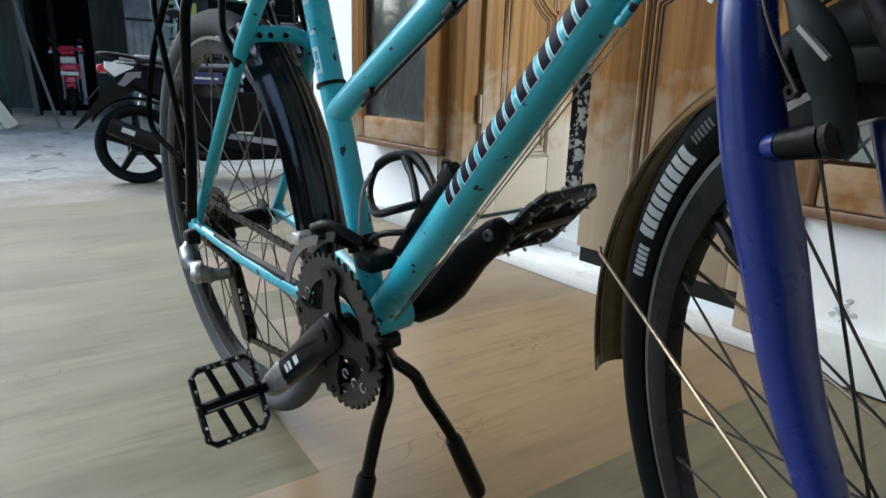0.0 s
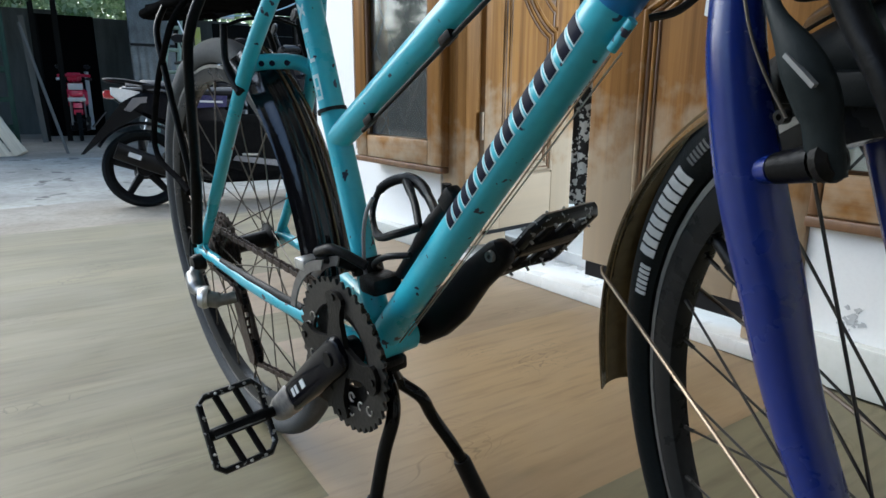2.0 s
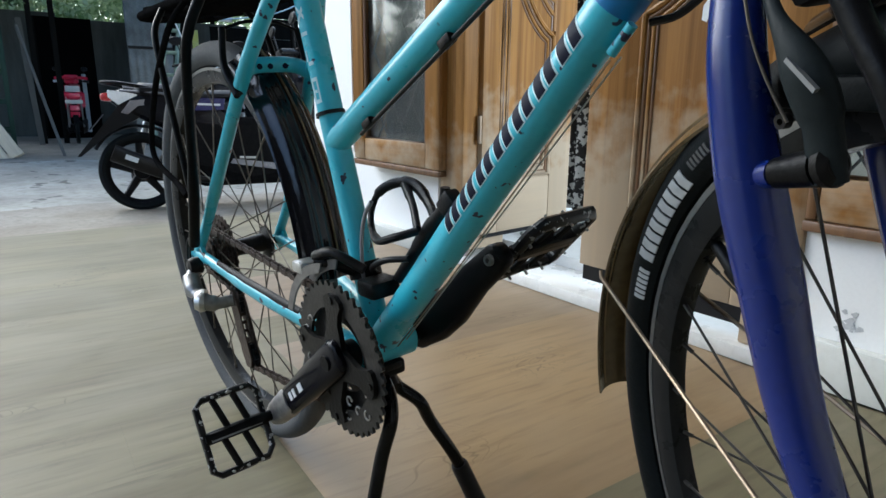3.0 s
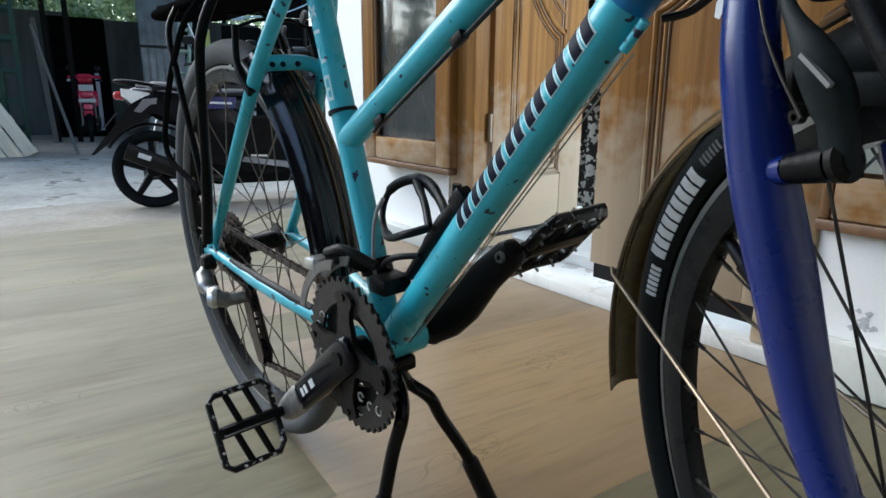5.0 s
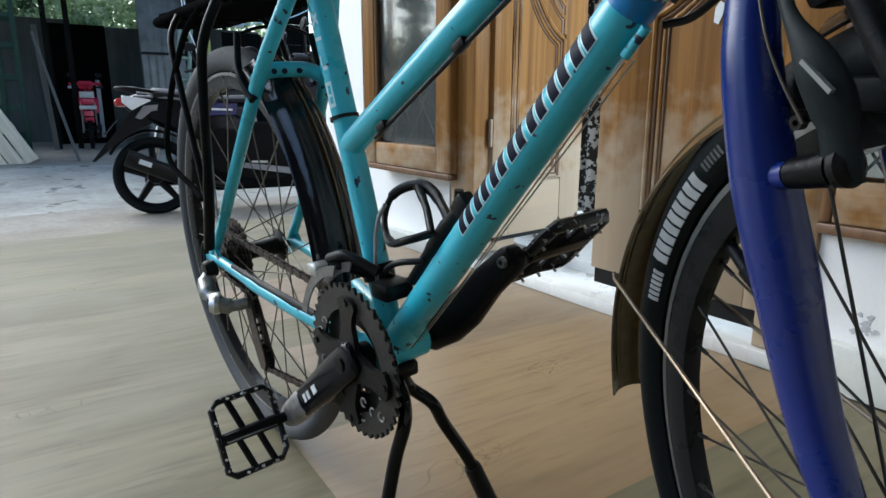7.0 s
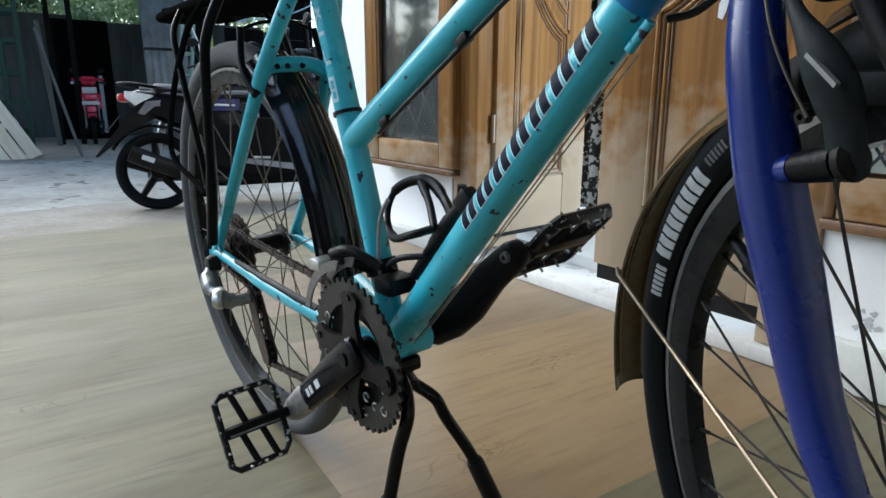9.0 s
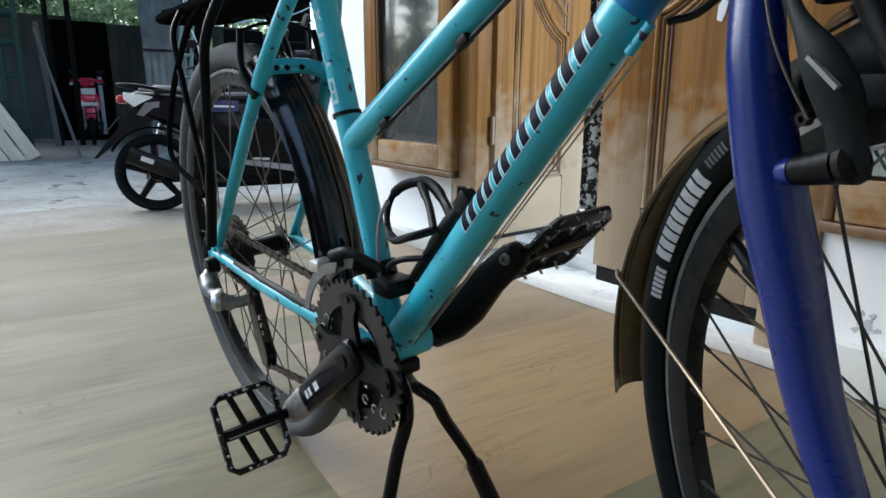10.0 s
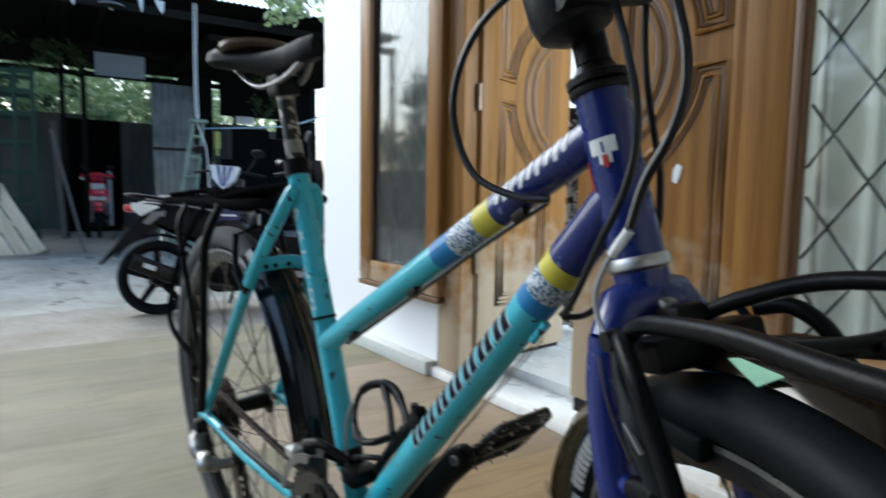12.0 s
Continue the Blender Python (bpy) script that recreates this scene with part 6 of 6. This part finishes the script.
for y, w_, z_ in ((0.0, 0.09, 2.66), (0.71, 0.06, 2.69), (0.89, 0.11, 2.715)):
    scrap = thing("plastic_scrap", "torn white plastic scrap hanging from the canopy edge", "scrap", pose(-7.498, y, 2.83), group="hanging scraps")
    part("sheet", Geo().slab([(0, 0.03), (w_, 0.03), (w_ * 0.9, (z_ - 2.83) * 0.6), (w_ * 0.7, z_ - 2.83), (w_ * 0.35, (z_ - 2.83) * 0.55)], 0, 0.004, pose(0, 0, 0, 90, 0, 90)), WHITE_PLASTIC, scrap, smooth=0)
board = thing("hanging_board", "grey-blue signboard back hung from the canopy", "board")
part("panel", Geo().box((-9.02, 0.36, 2.16), (-8.99, 0.97, 2.46), pose(0, 0, 0, 0, 0, 0)), surface("grey_blue_board", (0.16, 0.19, 0.22), rough=0.6, size=2), board)
for y in (0.42, 0.9):
    part("hanger", Geo().tube([(-9.0, y, 2.46), (-9.0, y, 2.72)], 0.006, 6), BLACK_METAL, board)

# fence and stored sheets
# low screen out of view, added to darken the yard under the canopy
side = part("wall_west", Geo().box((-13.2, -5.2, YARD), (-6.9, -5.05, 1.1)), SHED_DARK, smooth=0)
tagged(side, "unseen dark screen beside the canopy, added to cut light", "wall", kind="structure")
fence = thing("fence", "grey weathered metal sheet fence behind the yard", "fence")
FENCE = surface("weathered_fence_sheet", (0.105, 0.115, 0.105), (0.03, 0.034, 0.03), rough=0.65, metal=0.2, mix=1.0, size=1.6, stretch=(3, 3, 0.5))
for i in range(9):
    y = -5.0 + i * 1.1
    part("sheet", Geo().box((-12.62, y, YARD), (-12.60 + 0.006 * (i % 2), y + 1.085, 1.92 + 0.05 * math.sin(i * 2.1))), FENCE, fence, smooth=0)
# near-black boards put the shade of the shed's inside into their colour
shed = thing("shed", "near-black boards with gaps, standing for a shed's dark inside", "shed")
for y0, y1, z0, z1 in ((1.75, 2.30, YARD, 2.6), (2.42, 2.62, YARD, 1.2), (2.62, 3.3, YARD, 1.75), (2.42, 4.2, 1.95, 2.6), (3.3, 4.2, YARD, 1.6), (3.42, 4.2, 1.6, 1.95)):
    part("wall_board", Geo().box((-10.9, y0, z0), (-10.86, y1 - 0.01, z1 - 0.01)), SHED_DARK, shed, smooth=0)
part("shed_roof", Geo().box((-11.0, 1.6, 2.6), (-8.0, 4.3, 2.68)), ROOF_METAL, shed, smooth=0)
wb = thing("white_board", "small white board in the shed's dark doorway", "board", pose(-10.6, 2.62, 1.80))
part("panel", Geo().box((0, 0, 0), (0.015, 0.30, 0.13), bevel=0.002), WHITE_PLASTIC, wb)
part("hanger", Geo().tube([(0.0, 0.02, 0.12), (-0.25, 0.02, 0.14)], 0.006, 6).tube([(0.0, 0.28, 0.12), (-0.25, 0.28, 0.14)], 0.006, 6), BLACK_METAL, wb)
cloth = thing("hanging_cloth", "lime yellow cloth hung on the shed wall", "cloth", pose(-10.84, 2.31, 1.36))
part("cloth", Geo().box((0, 0, 0), (0.006, 0.10, 0.30), bevel=0.002).box((0.004, 0.02, -0.12), (0.010, 0.07, -0.001), bevel=0.002), surface("lime_cloth", (0.55, 0.60, 0.10), (0.62, 0.66, 0.45), rough=0.85, size=9, mix=0.9), cloth)
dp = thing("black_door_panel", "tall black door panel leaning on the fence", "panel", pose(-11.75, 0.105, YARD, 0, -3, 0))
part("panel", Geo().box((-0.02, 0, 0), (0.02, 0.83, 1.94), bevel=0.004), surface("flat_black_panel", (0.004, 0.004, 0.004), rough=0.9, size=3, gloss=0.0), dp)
part("edge_strip", Geo().box((0.021, 0.60, 0.1), (0.035, 0.66, 1.05)), surface("pale_strip", (0.5, 0.52, 0.54), rough=0.5), dp)
part("edge_strip", Geo().box((0.021, 0.0, 0.0), (0.03, 0.03, 1.92)), SHED_DARK, dp)
tin = thing("tin_sheet", "upright ribbed grey tin sheet", "metal sheet", pose(-9.4, 1.12, YARD, 0, -3, 3))
part("sheet", corrugated(0, 0.60, 2.33, 0.10, 0.004).moved(pose(0, 0, 0, 90, 0, 90)), surface("galvanised_tin", (0.10, 0.11, 0.112), (0.018, 0.02, 0.021), rough=0.34, metal=0.8, size=2.2, mix=1.0), tin)
part("batten", Geo().box((0.012, 0.0, 1.35), (0.03, 0.60, 1.385)), BLACK_METAL, tin)

rack_y = thing("steel_rack", "tall green welded steel rack", "rack", pose(-8.6, -1.15, YARD))
for y in (0.0, 0.20, 0.42, 0.62, 0.80):
    for x in (0.0, 0.5):
        part("upright", Geo().box((x - 0.025, y - 0.025, 0), (x + 0.025, y + 0.025, 2.25 - 0.1 * (y > 0.6)), bevel=0.003), GREEN_STEEL, rack_y)
for z in (0.30, 0.62, 0.95, 1.30, 1.62, 1.88, 2.1):
    for x in (0.0, 0.5):
        part("rail", Geo().box((x - 0.02, 0.0, z - 0.025), (x + 0.02, 0.80, z + 0.025)), GREEN_STEEL, rack_y)
    for y in (0.0, 0.80):
        part("rail", Geo().box((0.0, y - 0.02, z - 0.02), (0.5, y + 0.02, z + 0.02)), GREEN_STEEL, rack_y)
pole = thing("leaning_pole", "weathered timber pole leaning on the rack", "pole")
part("pole", Geo().tube([(-8.0, 0.12, YARD), (-8.35, -0.18, 1.35)], 0.017, 8), surface("grey_timber", (0.12, 0.115, 0.10), rough=0.8, size=4), pole)
pole2 = thing("leaning_plank", "grey plank standing against the fence", "plank")
part("plank", Geo().box((-0.02, -0.034, 0), (0.02, 0.034, 1.75), pose(-10.2, -0.02, YARD, 3, -4, 0)), bpy.data.materials["grey_timber"], pole2)


def pallet(name, m, label):
    p = thing(name, label, "pallet", m, group="wooden pallets")
    for i in range(5):
        part("deck_board", Geo().box((0.0, 0.005 + i * 0.145, 0.09), (1.0, 0.135 + i * 0.145, 0.108), bevel=0.002), PALE_WOOD, p)
    for x in (0.0, 0.45, 0.92):
        part("bearer", Geo().box((x, 0.0, 0.0), (x + 0.08, 0.72, 0.089), bevel=0.003), PALE_WOOD, p)
    return p


pallet("pallet", frame_on((-8.0, -0.27, YARD + 0.04), (-0.22, -0.40, 0.75), (0.90, -0.10, 0.22)) @ Matrix.Diagonal((0.90, 1.0, 0.95, 1)), "raw timber pallet leaning on its edge")
crate = thing("plastic_crate", "pale blue plastic crate on the rack", "crate", pose(-8.7, -0.98, 0.58))
part("body", Geo().box((0, 0, 0), (0.3, 0.22, 0.2), bevel=0.012), surface("pale_blue_plastic", (0.35, 0.48, 0.58), rough=0.4, size=5), crate)
part("rim", Geo().box((-0.012, -0.012, 0.185), (0.312, 0.232, 0.205), bevel=0.005), bpy.data.materials["pale_blue_plastic"], crate)

# step ladder with a rope
LADDER = surface("pale_green_ladder", (0.27, 0.35, 0.27), (0.13, 0.17, 0.14), rough=0.7, size=9, mix=0.9, gloss=0.2)
ladder = thing("step_ladder", "pale green folding step ladder standing half closed", "ladder", pose(-7.0, 1.0, YARD))
for bx, by, tx, ty in ((0.16, -0.12, 0.0, 0.20), (0.20, 0.09, 0.02, 0.30), (-0.22, -0.06, -0.03, 0.20), (-0.20, 0.14, -0.02, 0.30)):
    part("rail", Geo().tube([(bx, by, 0), (tx, ty, 1.56)], 0.026, 8, flat=0.6), LADDER, ladder)
for i in range(6):
    t = 0.14 + 0.15 * i
    a, b = along((0.16, -0.12, 0), (0.0, 0.20, 1.56), t), along((0.20, 0.09, 0), (0.02, 0.30, 1.56), t)
    part("tread", Geo().tube([a, b], 0.026, 8, flat=0.45), LADDER, ladder)
part("top_plate", Geo().box((-0.07, 0.16, 1.55), (0.07, 0.34, 1.585), bevel=0.006), LADDER, ladder)
rope = thing("rope", "pale rope hanging from the canopy", "rope")
ROPE = surface("pale_rope", (0.78, 0.78, 0.75), rough=0.8, size=30)
part("strand", Geo().tube(spline([(-7.52, 1.325, 2.9), (-7.3, 1.275, 2.1), (-6.98, 1.225, 1.48), (-6.85, 1.30, 1.1), (-6.80, 1.31, 0.55)]), 0.007, 6), ROPE, rope)
part("strand", Geo().tube(spline([(-7.52, 1.358, 2.9), (-7.32, 1.305, 2.1), (-6.98, 1.245, 1.48)]), 0.007, 6), ROPE, rope)
line = thing("washing_line", "thin blue cord strung from the ladder", "cord")
part("cord", Geo().tube(spline([(-6.9, 1.28, 1.36), (-5.4, 1.7, 1.30), (-4.0, 1.6, 1.29), (-3.2, 1.4, 1.25)]), 0.006, 6), surface("blue_cord", (0.25, 0.4, 0.55), rough=0.6), line)
pipe = thing("rain_pipe", "pale rain pipe at the house corner", "pipe")
part("pipe", Geo().tube([HOUSE @ Vector((-2.42, 0.5, YARD)), HOUSE @ Vector((-2.42, 0.5, 2.9))], 0.03, 14), surface("pale_pipe", (0.62, 0.66, 0.65), rough=0.5), pipe)


# motorcycles
GREY_PANEL = surface("silver_grey_panel", (0.15, 0.15, 0.165), rough=0.3, size=8, coat=0.3)
def motorbike(name, m, body_mat, side_mat, label, front_mat):
    """A small step-through motorcycle: x to its front, z up from the ground, rear wheel over the origin."""
    b = thing(name, label, "motorcycle", m)
    R = 0.238
    for x, nm in ((0.0, "rear_wheel"), (1.24, "front_wheel")):
        tm = pose(x, 0, R, 90)
        rim = part(nm, Geo().lathe([(R - 0.045, -0.03), (R - 0.040, -0.034), (R - 0.050, -0.02), (R - 0.06, 0.0), (R - 0.050, 0.02), (R - 0.040, 0.034), (R - 0.045, 0.03), (R - 0.066, 0.012), (R - 0.066, -0.012)], tm, 40, closed=True).lathe([(0.0, -0.05), (0.045, -0.05), (0.05, -0.03), (0.05, 0.03), (0.045, 0.05), (0.0, 0.05)], tm, 20), BLACK_METAL, b)
        part("tyre", Geo().lathe([(R - 0.046, -0.030), (R - 0.02, -0.040), (R - 0.004, -0.028), (R, 0.0), (R - 0.004, 0.028), (R - 0.02, 0.040), (R - 0.046, 0.030)], tm, 48, closed=True), RUBBER, rim)
        for i in range(5):
            a = radians(72 * i + 20)
            part("wheel_spoke", Geo().tube([(x + 0.04 * math.cos(a), 0, R + 0.04 * math.sin(a)), (x + (R - 0.05) * math.cos(a), 0, R + (R - 0.05) * math.sin(a))], [0.026, 0.018], 8, flat=0.7), BLACK_METAL, rim)
    part("engine", Geo().box((-0.06, 0.045, R - 0.07), (0.42, 0.17, R + 0.06), bevel=0.03).box((0.1, -0.1, R - 0.06), (0.45, 0.044, R + 0.10), bevel=0.03), BLACK_METAL, b)
    part("engine_label", Geo().box((-0.035, -0.001, -0.014), (0.035, 0.001, 0.014), pose(-0.055, -0.2125, 0.318, 0, 23)), WHITE_PLASTIC, b)
    part("exhaust", Geo().tube(spline([(0.45, -0.12, 0.15), (0.14, -0.155, 0.23), (-0.15, -0.16, 0.355)]), [0.02] * 4 + [0.050] * 9, 14), GREASY, b)
    part("engine_block", Geo().box((0.30, -0.13, 0.13), (0.98, 0.13, 0.40), bevel=0.05).box((0.22, -0.10, 0.34), (0.80, 0.10, 0.56), bevel=0.05), MATT_BLACK, b)
    part("side_cover", Geo().slab([(0.20, 0.30), (0.62, 0.18), (0.98, 0.22), (1.02, 0.46), (0.70, 0.50), (0.30, 0.52)], -0.012, 0.012, pose(0, -0.142, 0, 90, 0, 0)), MATT_BLACK, b)
    part("shock", Geo().tube([(-0.02, 0.12, R + 0.02), (0.06, 0.12, R + 0.30)], 0.022, 10), ALLOY, b)
    tail = Geo()
    rows_ = [(-0.13, 0.025, 0.65, 0.71), (-0.07, 0.065, 0.60, 0.73), (0.06, 0.10, 0.53, 0.74), (0.25, 0.115, 0.44, 0.70), (0.45, 0.115, 0.36, 0.66), (0.58, 0.09, 0.30, 0.55)]
    vs, fs = [], []
    for x, h, z0, z1 in rows_:
        for j in range(10):
            a = 2 * math.pi * j / 10
            vs.append((x, h * math.copysign(abs(math.cos(a)) ** 0.6, math.cos(a)), (z0 + z1) / 2 + (z1 - z0) / 2 * math.copysign(abs(math.sin(a)) ** 0.6, math.sin(a))))
    for i in range(len(rows_) - 1):
        for j in range(10):
            fs.append((i * 10 + j, i * 10 + (j + 1) % 10, i * 10 + 10 + (j + 1) % 10, i * 10 + 10 + j))
    fs += [tuple(range(10))[::-1], tuple(range((len(rows_) - 1) * 10, len(rows_) * 10))]
    part("tail_body", tail.add(vs, fs), body_mat, b)
    part("seat", Geo().tube(spline([(-0.06, 0, 0.725), (0.12, 0, 0.715), (0.32, 0, 0.675), (0.58, 0, 0.675)]), [0.05] * 3 + [0.085] * 10 + [0.07] * 6, 14, flat=1.25).moved(Matrix.Translation((0, 0, 0.285)) @ Matrix.Diagonal((1, 1.1, 0.6, 1))), BLACK_PLASTIC, b, "long black seat")
    part("grab_rail", Geo().tube(spline([(0.10, 0.10, 0.725), (-0.08, 0.085, 0.755), (-0.17, 0, 0.765), (-0.08, -0.085, 0.755), (0.10, -0.10, 0.725)]), 0.011, 8), BLACK_METAL, b)
    part("tail_lamp", Geo().box((-0.185, -0.045, 0.655), (-0.110, 0.045, 0.705), bevel=0.02), RED_PLASTIC, b)
    for s in (-1, 1):
        part("tail_side_lens", Geo().slab([(-0.150, 0.672), (-0.10, 0.630), (-0.055, 0.655), (0.02, 0.690), (-0.04, 0.700), (-0.150, 0.712)], -0.010, 0.010, pose(0, s * 0.074, 0, 90, 0, s * -20)), side_mat, b)
    for s in (-1, 1):
        part("tail_side_panel", Geo().slab([(-0.085, 0.585), (-0.05, 0.575), (0.01, 0.625), (0.16, 0.640), (0.10, 0.668), (-0.03, 0.655)], -0.006, 0.006, pose(0, s * 0.098, 0, 90, 0, s * -12)), GREY_PANEL, b)
        part("seat_trim", Geo().tube(spline([(-0.08, s * 0.085, 0.712), (0.12, s * 0.112, 0.70), (0.34, s * 0.118, 0.66), (0.50, s * 0.110, 0.64)]), 0.007, 8), GREY_PANEL, b)
    part("number_hanger", Geo().slab([(0.06, 0.70), (-0.07, 0.66), (-0.20, 0.50), (-0.335, 0.335), (-0.315, 0.335), (-0.15, 0.47), (0.02, 0.56), (0.10, 0.58)], -0.05, 0.05, pose(0, 0, 0, 90)), BLACK_PLASTIC, b)
    part("number_plate", Geo().box((-0.005, -0.09, -0.06), (0.0, 0.09, 0.06), pose(-0.215, 0, 0.535, 0, 40)), BLACK_METAL, b)
    part("rear_fender", Geo().lathe([(R + 0.03, -0.05), (R + 0.045, 0.0), (R + 0.03, 0.05), (R + 0.027, 0.05), (R + 0.04, 0.0), (R + 0.027, -0.05)], pose(0, 0, R, 90), 20, 20, 130, closed=True), BLACK_PLASTIC, b)
    part("foot_board", Geo().box((0.55, -0.14, 0.24), (0.95, 0.14, 0.32), bevel=0.03), BLACK_PLASTIC, b)
    part("leg_shield", Geo().tube(spline([(0.92, 0, 0.30), (1.0, 0, 0.55), (0.95, 0, 0.80), (0.93, 0, 0.90)]), [0.08] * 6 + [0.12] * 6 + [0.08] * 7, 14, flat=1.6).moved(Matrix.Diagonal((1, 1.2, 1, 1))), body_mat, b)
    part("front_fender", Geo().lathe([(R + 0.02, -0.055), (R + 0.04, 0.0), (R + 0.02, 0.055), (R + 0.017, 0.055), (R + 0.036, 0.0), (R + 0.017, -0.055)], pose(1.24, 0, R, 90), 20, 30, 120, closed=True), body_mat, b)
    for s in (-1, 1):
        part("front_fork", Geo().tube([(1.24, s * 0.065, R), (1.08, s * 0.07, 0.72)], 0.018, 10), ALLOY, b)
        part("mirror", Geo().tube(spline([(0.95, s * 0.18, 0.96), (0.93, s * 0.24, 1.08), (0.92, s * 0.26, 1.13)]), 0.006, 6).lathe([(0.0, -0.01), (0.05, -0.008), (0.055, 0.0), (0.05, 0.01), (0.0, 0.014)], pose(0.92, s * 0.27, 1.15, 0, -80) @ Matrix.Diagonal((0.7, 1.2, 1, 1)), 16), BLACK_PLASTIC, b)
    part("handlebar", Geo().tube(spline([(0.82, -0.33, 0.94), (0.95, -0.18, 0.96), (1.0, 0, 0.96), (0.95, 0.18, 0.96), (0.82, 0.33, 0.94)]), 0.013, 10), BLACK_METAL, b)
    part("headlamp_cowl", Geo().slab([(-0.13, 0.08), (0.13, 0.08), (0.10, -0.04), (0.0, -0.14), (-0.10, -0.04)], -0.03, 0.035, pose(1.03, 0, 0.93, 78, 0, 90)), front_mat, b)
    for k in (-1, 0, 1):
        part("cowl_stripe", Geo().slab([(-0.012 + k * 0.06, 0.075), (0.018 + k * 0.06, 0.075), (0.006 + k * 0.015, -0.11), (-0.006 + k * 0.015, -0.11)], 0.0352, 0.038, pose(1.03, 0, 0.93, 78, 0, 90)), NAVY if front_mat.name.startswith("white") else front_mat, b)
    part("instrument_hood", Geo().box((0.88, -0.08, 0.93), (1.02, 0.08, 1.0), bevel=0.025), BLACK_PLASTIC, b)
    part("side_stand", Geo().tube([(0.5, 0.1, 0.2), (0.46, 0.24, 0.0)], 0.011, 8), BLACK_METAL, b)
    return b


BLACK_BODY = surface("gloss_black_body", (0.006, 0.006, 0.008), (0.012, 0.012, 0.014), rough=0.22, size=6, gloss=0.14)
CREAM = surface("cream_plastic", (0.62, 0.60, 0.55), rough=0.4, size=8)
RED_BODY = surface("gloss_red_body", (0.62, 0.03, 0.075), rough=0.25, size=6, coat=0.4)
STRIPED = surface("white_cowl", (0.66, 0.68, 0.70), rough=0.3, size=14, coat=0.3)
motorbike("motorcycle", pose(-3.62, 0.285, YARD, -4, 0, 84), BLACK_BODY, WHITE_PLASTIC, "black motorcycle with red and white tail lamp parked in the yard", BLACK_BODY)
black_bike = bpy.data.objects["motorcycle"]
part("blue_side_panel", Geo().slab([(0.29, 0.595), (0.33, 0.672), (0.50, 0.668), (0.49, 0.60)], -0.006, 0.006, pose(0, -0.134, 0, 90)), surface("violet_blue_panel", (0.035, 0.035, 0.11), rough=0.25, size=8, gloss=0.3), black_bike)
part("white_script_bar", Geo().slab([(0.335, 0.628), (0.335, 0.640), (0.47, 0.636), (0.47, 0.624)], 0.0, 0.002, pose(0, -0.1402, 0, 90)), WHITE_PLASTIC, black_bike)
part("foot_rest", Geo().tube([(0.56, -0.15, 0.305), (0.66, -0.16, 0.300)], 0.009, 8), ALLOY, black_bike)
part("lower_trim", Geo().slab([(0.50, 0.27), (0.52, 0.30), (0.98, 0.235), (0.97, 0.19)], -0.004, 0.004, pose(0, -0.160, 0, 90)), GREY_PANEL, black_bike)
red_bike = motorbike("motorcycle", pose(-10.25, 0.44, YARD, 0, 0, 176) @ Matrix.Diagonal((1, 0.72, 0.96, 1)), RED_BODY, CREAM, "red motorcycle parked tail-on in the dark shed", RED_BODY)
part("tail_band", Geo().box((-0.225, -0.155, 0.605), (-0.190, 0.155, 0.665), bevel=0.012), CREAM, red_bike)
part("upper_band", Geo().box((-0.20, -0.13, 0.775), (-0.17, 0.13, 0.87), bevel=0.014), CREAM, red_bike)
part("red_tail_panel", Geo().box((-0.21, -0.125, 0.675), (-0.175, 0.125, 0.768), bevel=0.02), RED_BODY, red_bike)
part("red_flap", Geo().box((-0.245, -0.083, 0.41), (-0.215, 0.083, 0.585), bevel=0.014), RED_BODY, red_bike)
for s_ in (-1, 1):
    part("silver_stay", Geo().tube([(-0.19, s_ * 0.12, 0.60), (-0.10, s_ * 0.13, 0.26)], 0.016, 8), ALLOY, red_bike)
    part("hand_guard", Geo().tube([(0.72, s_ * 0.33, 0.95), (0.78, s_ * 0.24, 0.96)], 0.02, 8), WHITE_PLASTIC if s_ > 0 else BLACK_PLASTIC, red_bike)
part("front_panel", Geo().box((0.80, -0.14, 0.92), (0.90, 0.14, 1.06), bevel=0.03), RED_BODY, red_bike)
part("bar_cover", Geo().tube(spline([(0.72, -0.31, 1.0), (0.78, -0.16, 1.01), (0.80, 0, 1.0), (0.78, 0.16, 1.01), (0.72, 0.31, 1.0)]), 0.024, 8), RED_BODY, red_bike)
motorbike("motorcycle", pose(-6.2, 1.55, YARD, -3, 0, -28), BLACK_BODY, WHITE_PLASTIC, "motorcycle with a white and blue striped cowl", STRIPED)

# ---- floor planks ----
FLOOR_BACK = 0.93
for i in range(25):
    x = -2.35 + (i - 1) * PLANK_W
    y = {7: 0.10, 8: 0.31, 9: 0.10, 10: -0.244, 11: -0.03, 12: -0.14}.get(i, -0.29 if i > 12 else (0.05, -0.36, 0.46)[i % 3]) - PLANK_L * 3
    while y < FLOOR_BACK:
        cut = 0.36 if i == 10 and abs(y + 0.244) < 0.01 else PLANK_L  # one plank is cut short, where the painted warm light begins
        # warm-light tones go to the planks on the door side
        kind_ = FLOOR_TAN_LIT if (5 <= i <= 9 and y > 0.04) else FLOOR_WOOD if i < 9 or y < -0.20 else FLOOR_HONEY_LIT
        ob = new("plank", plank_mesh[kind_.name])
        ob.location = (x, y, 0)
        ob.scale = (0.55 if i == 0 else 1, min(cut, FLOOR_BACK - y) / PLANK_L, 1)
        if i == 0:
            ob.location.x = -2.46
        ob.parent = floor
        y += cut
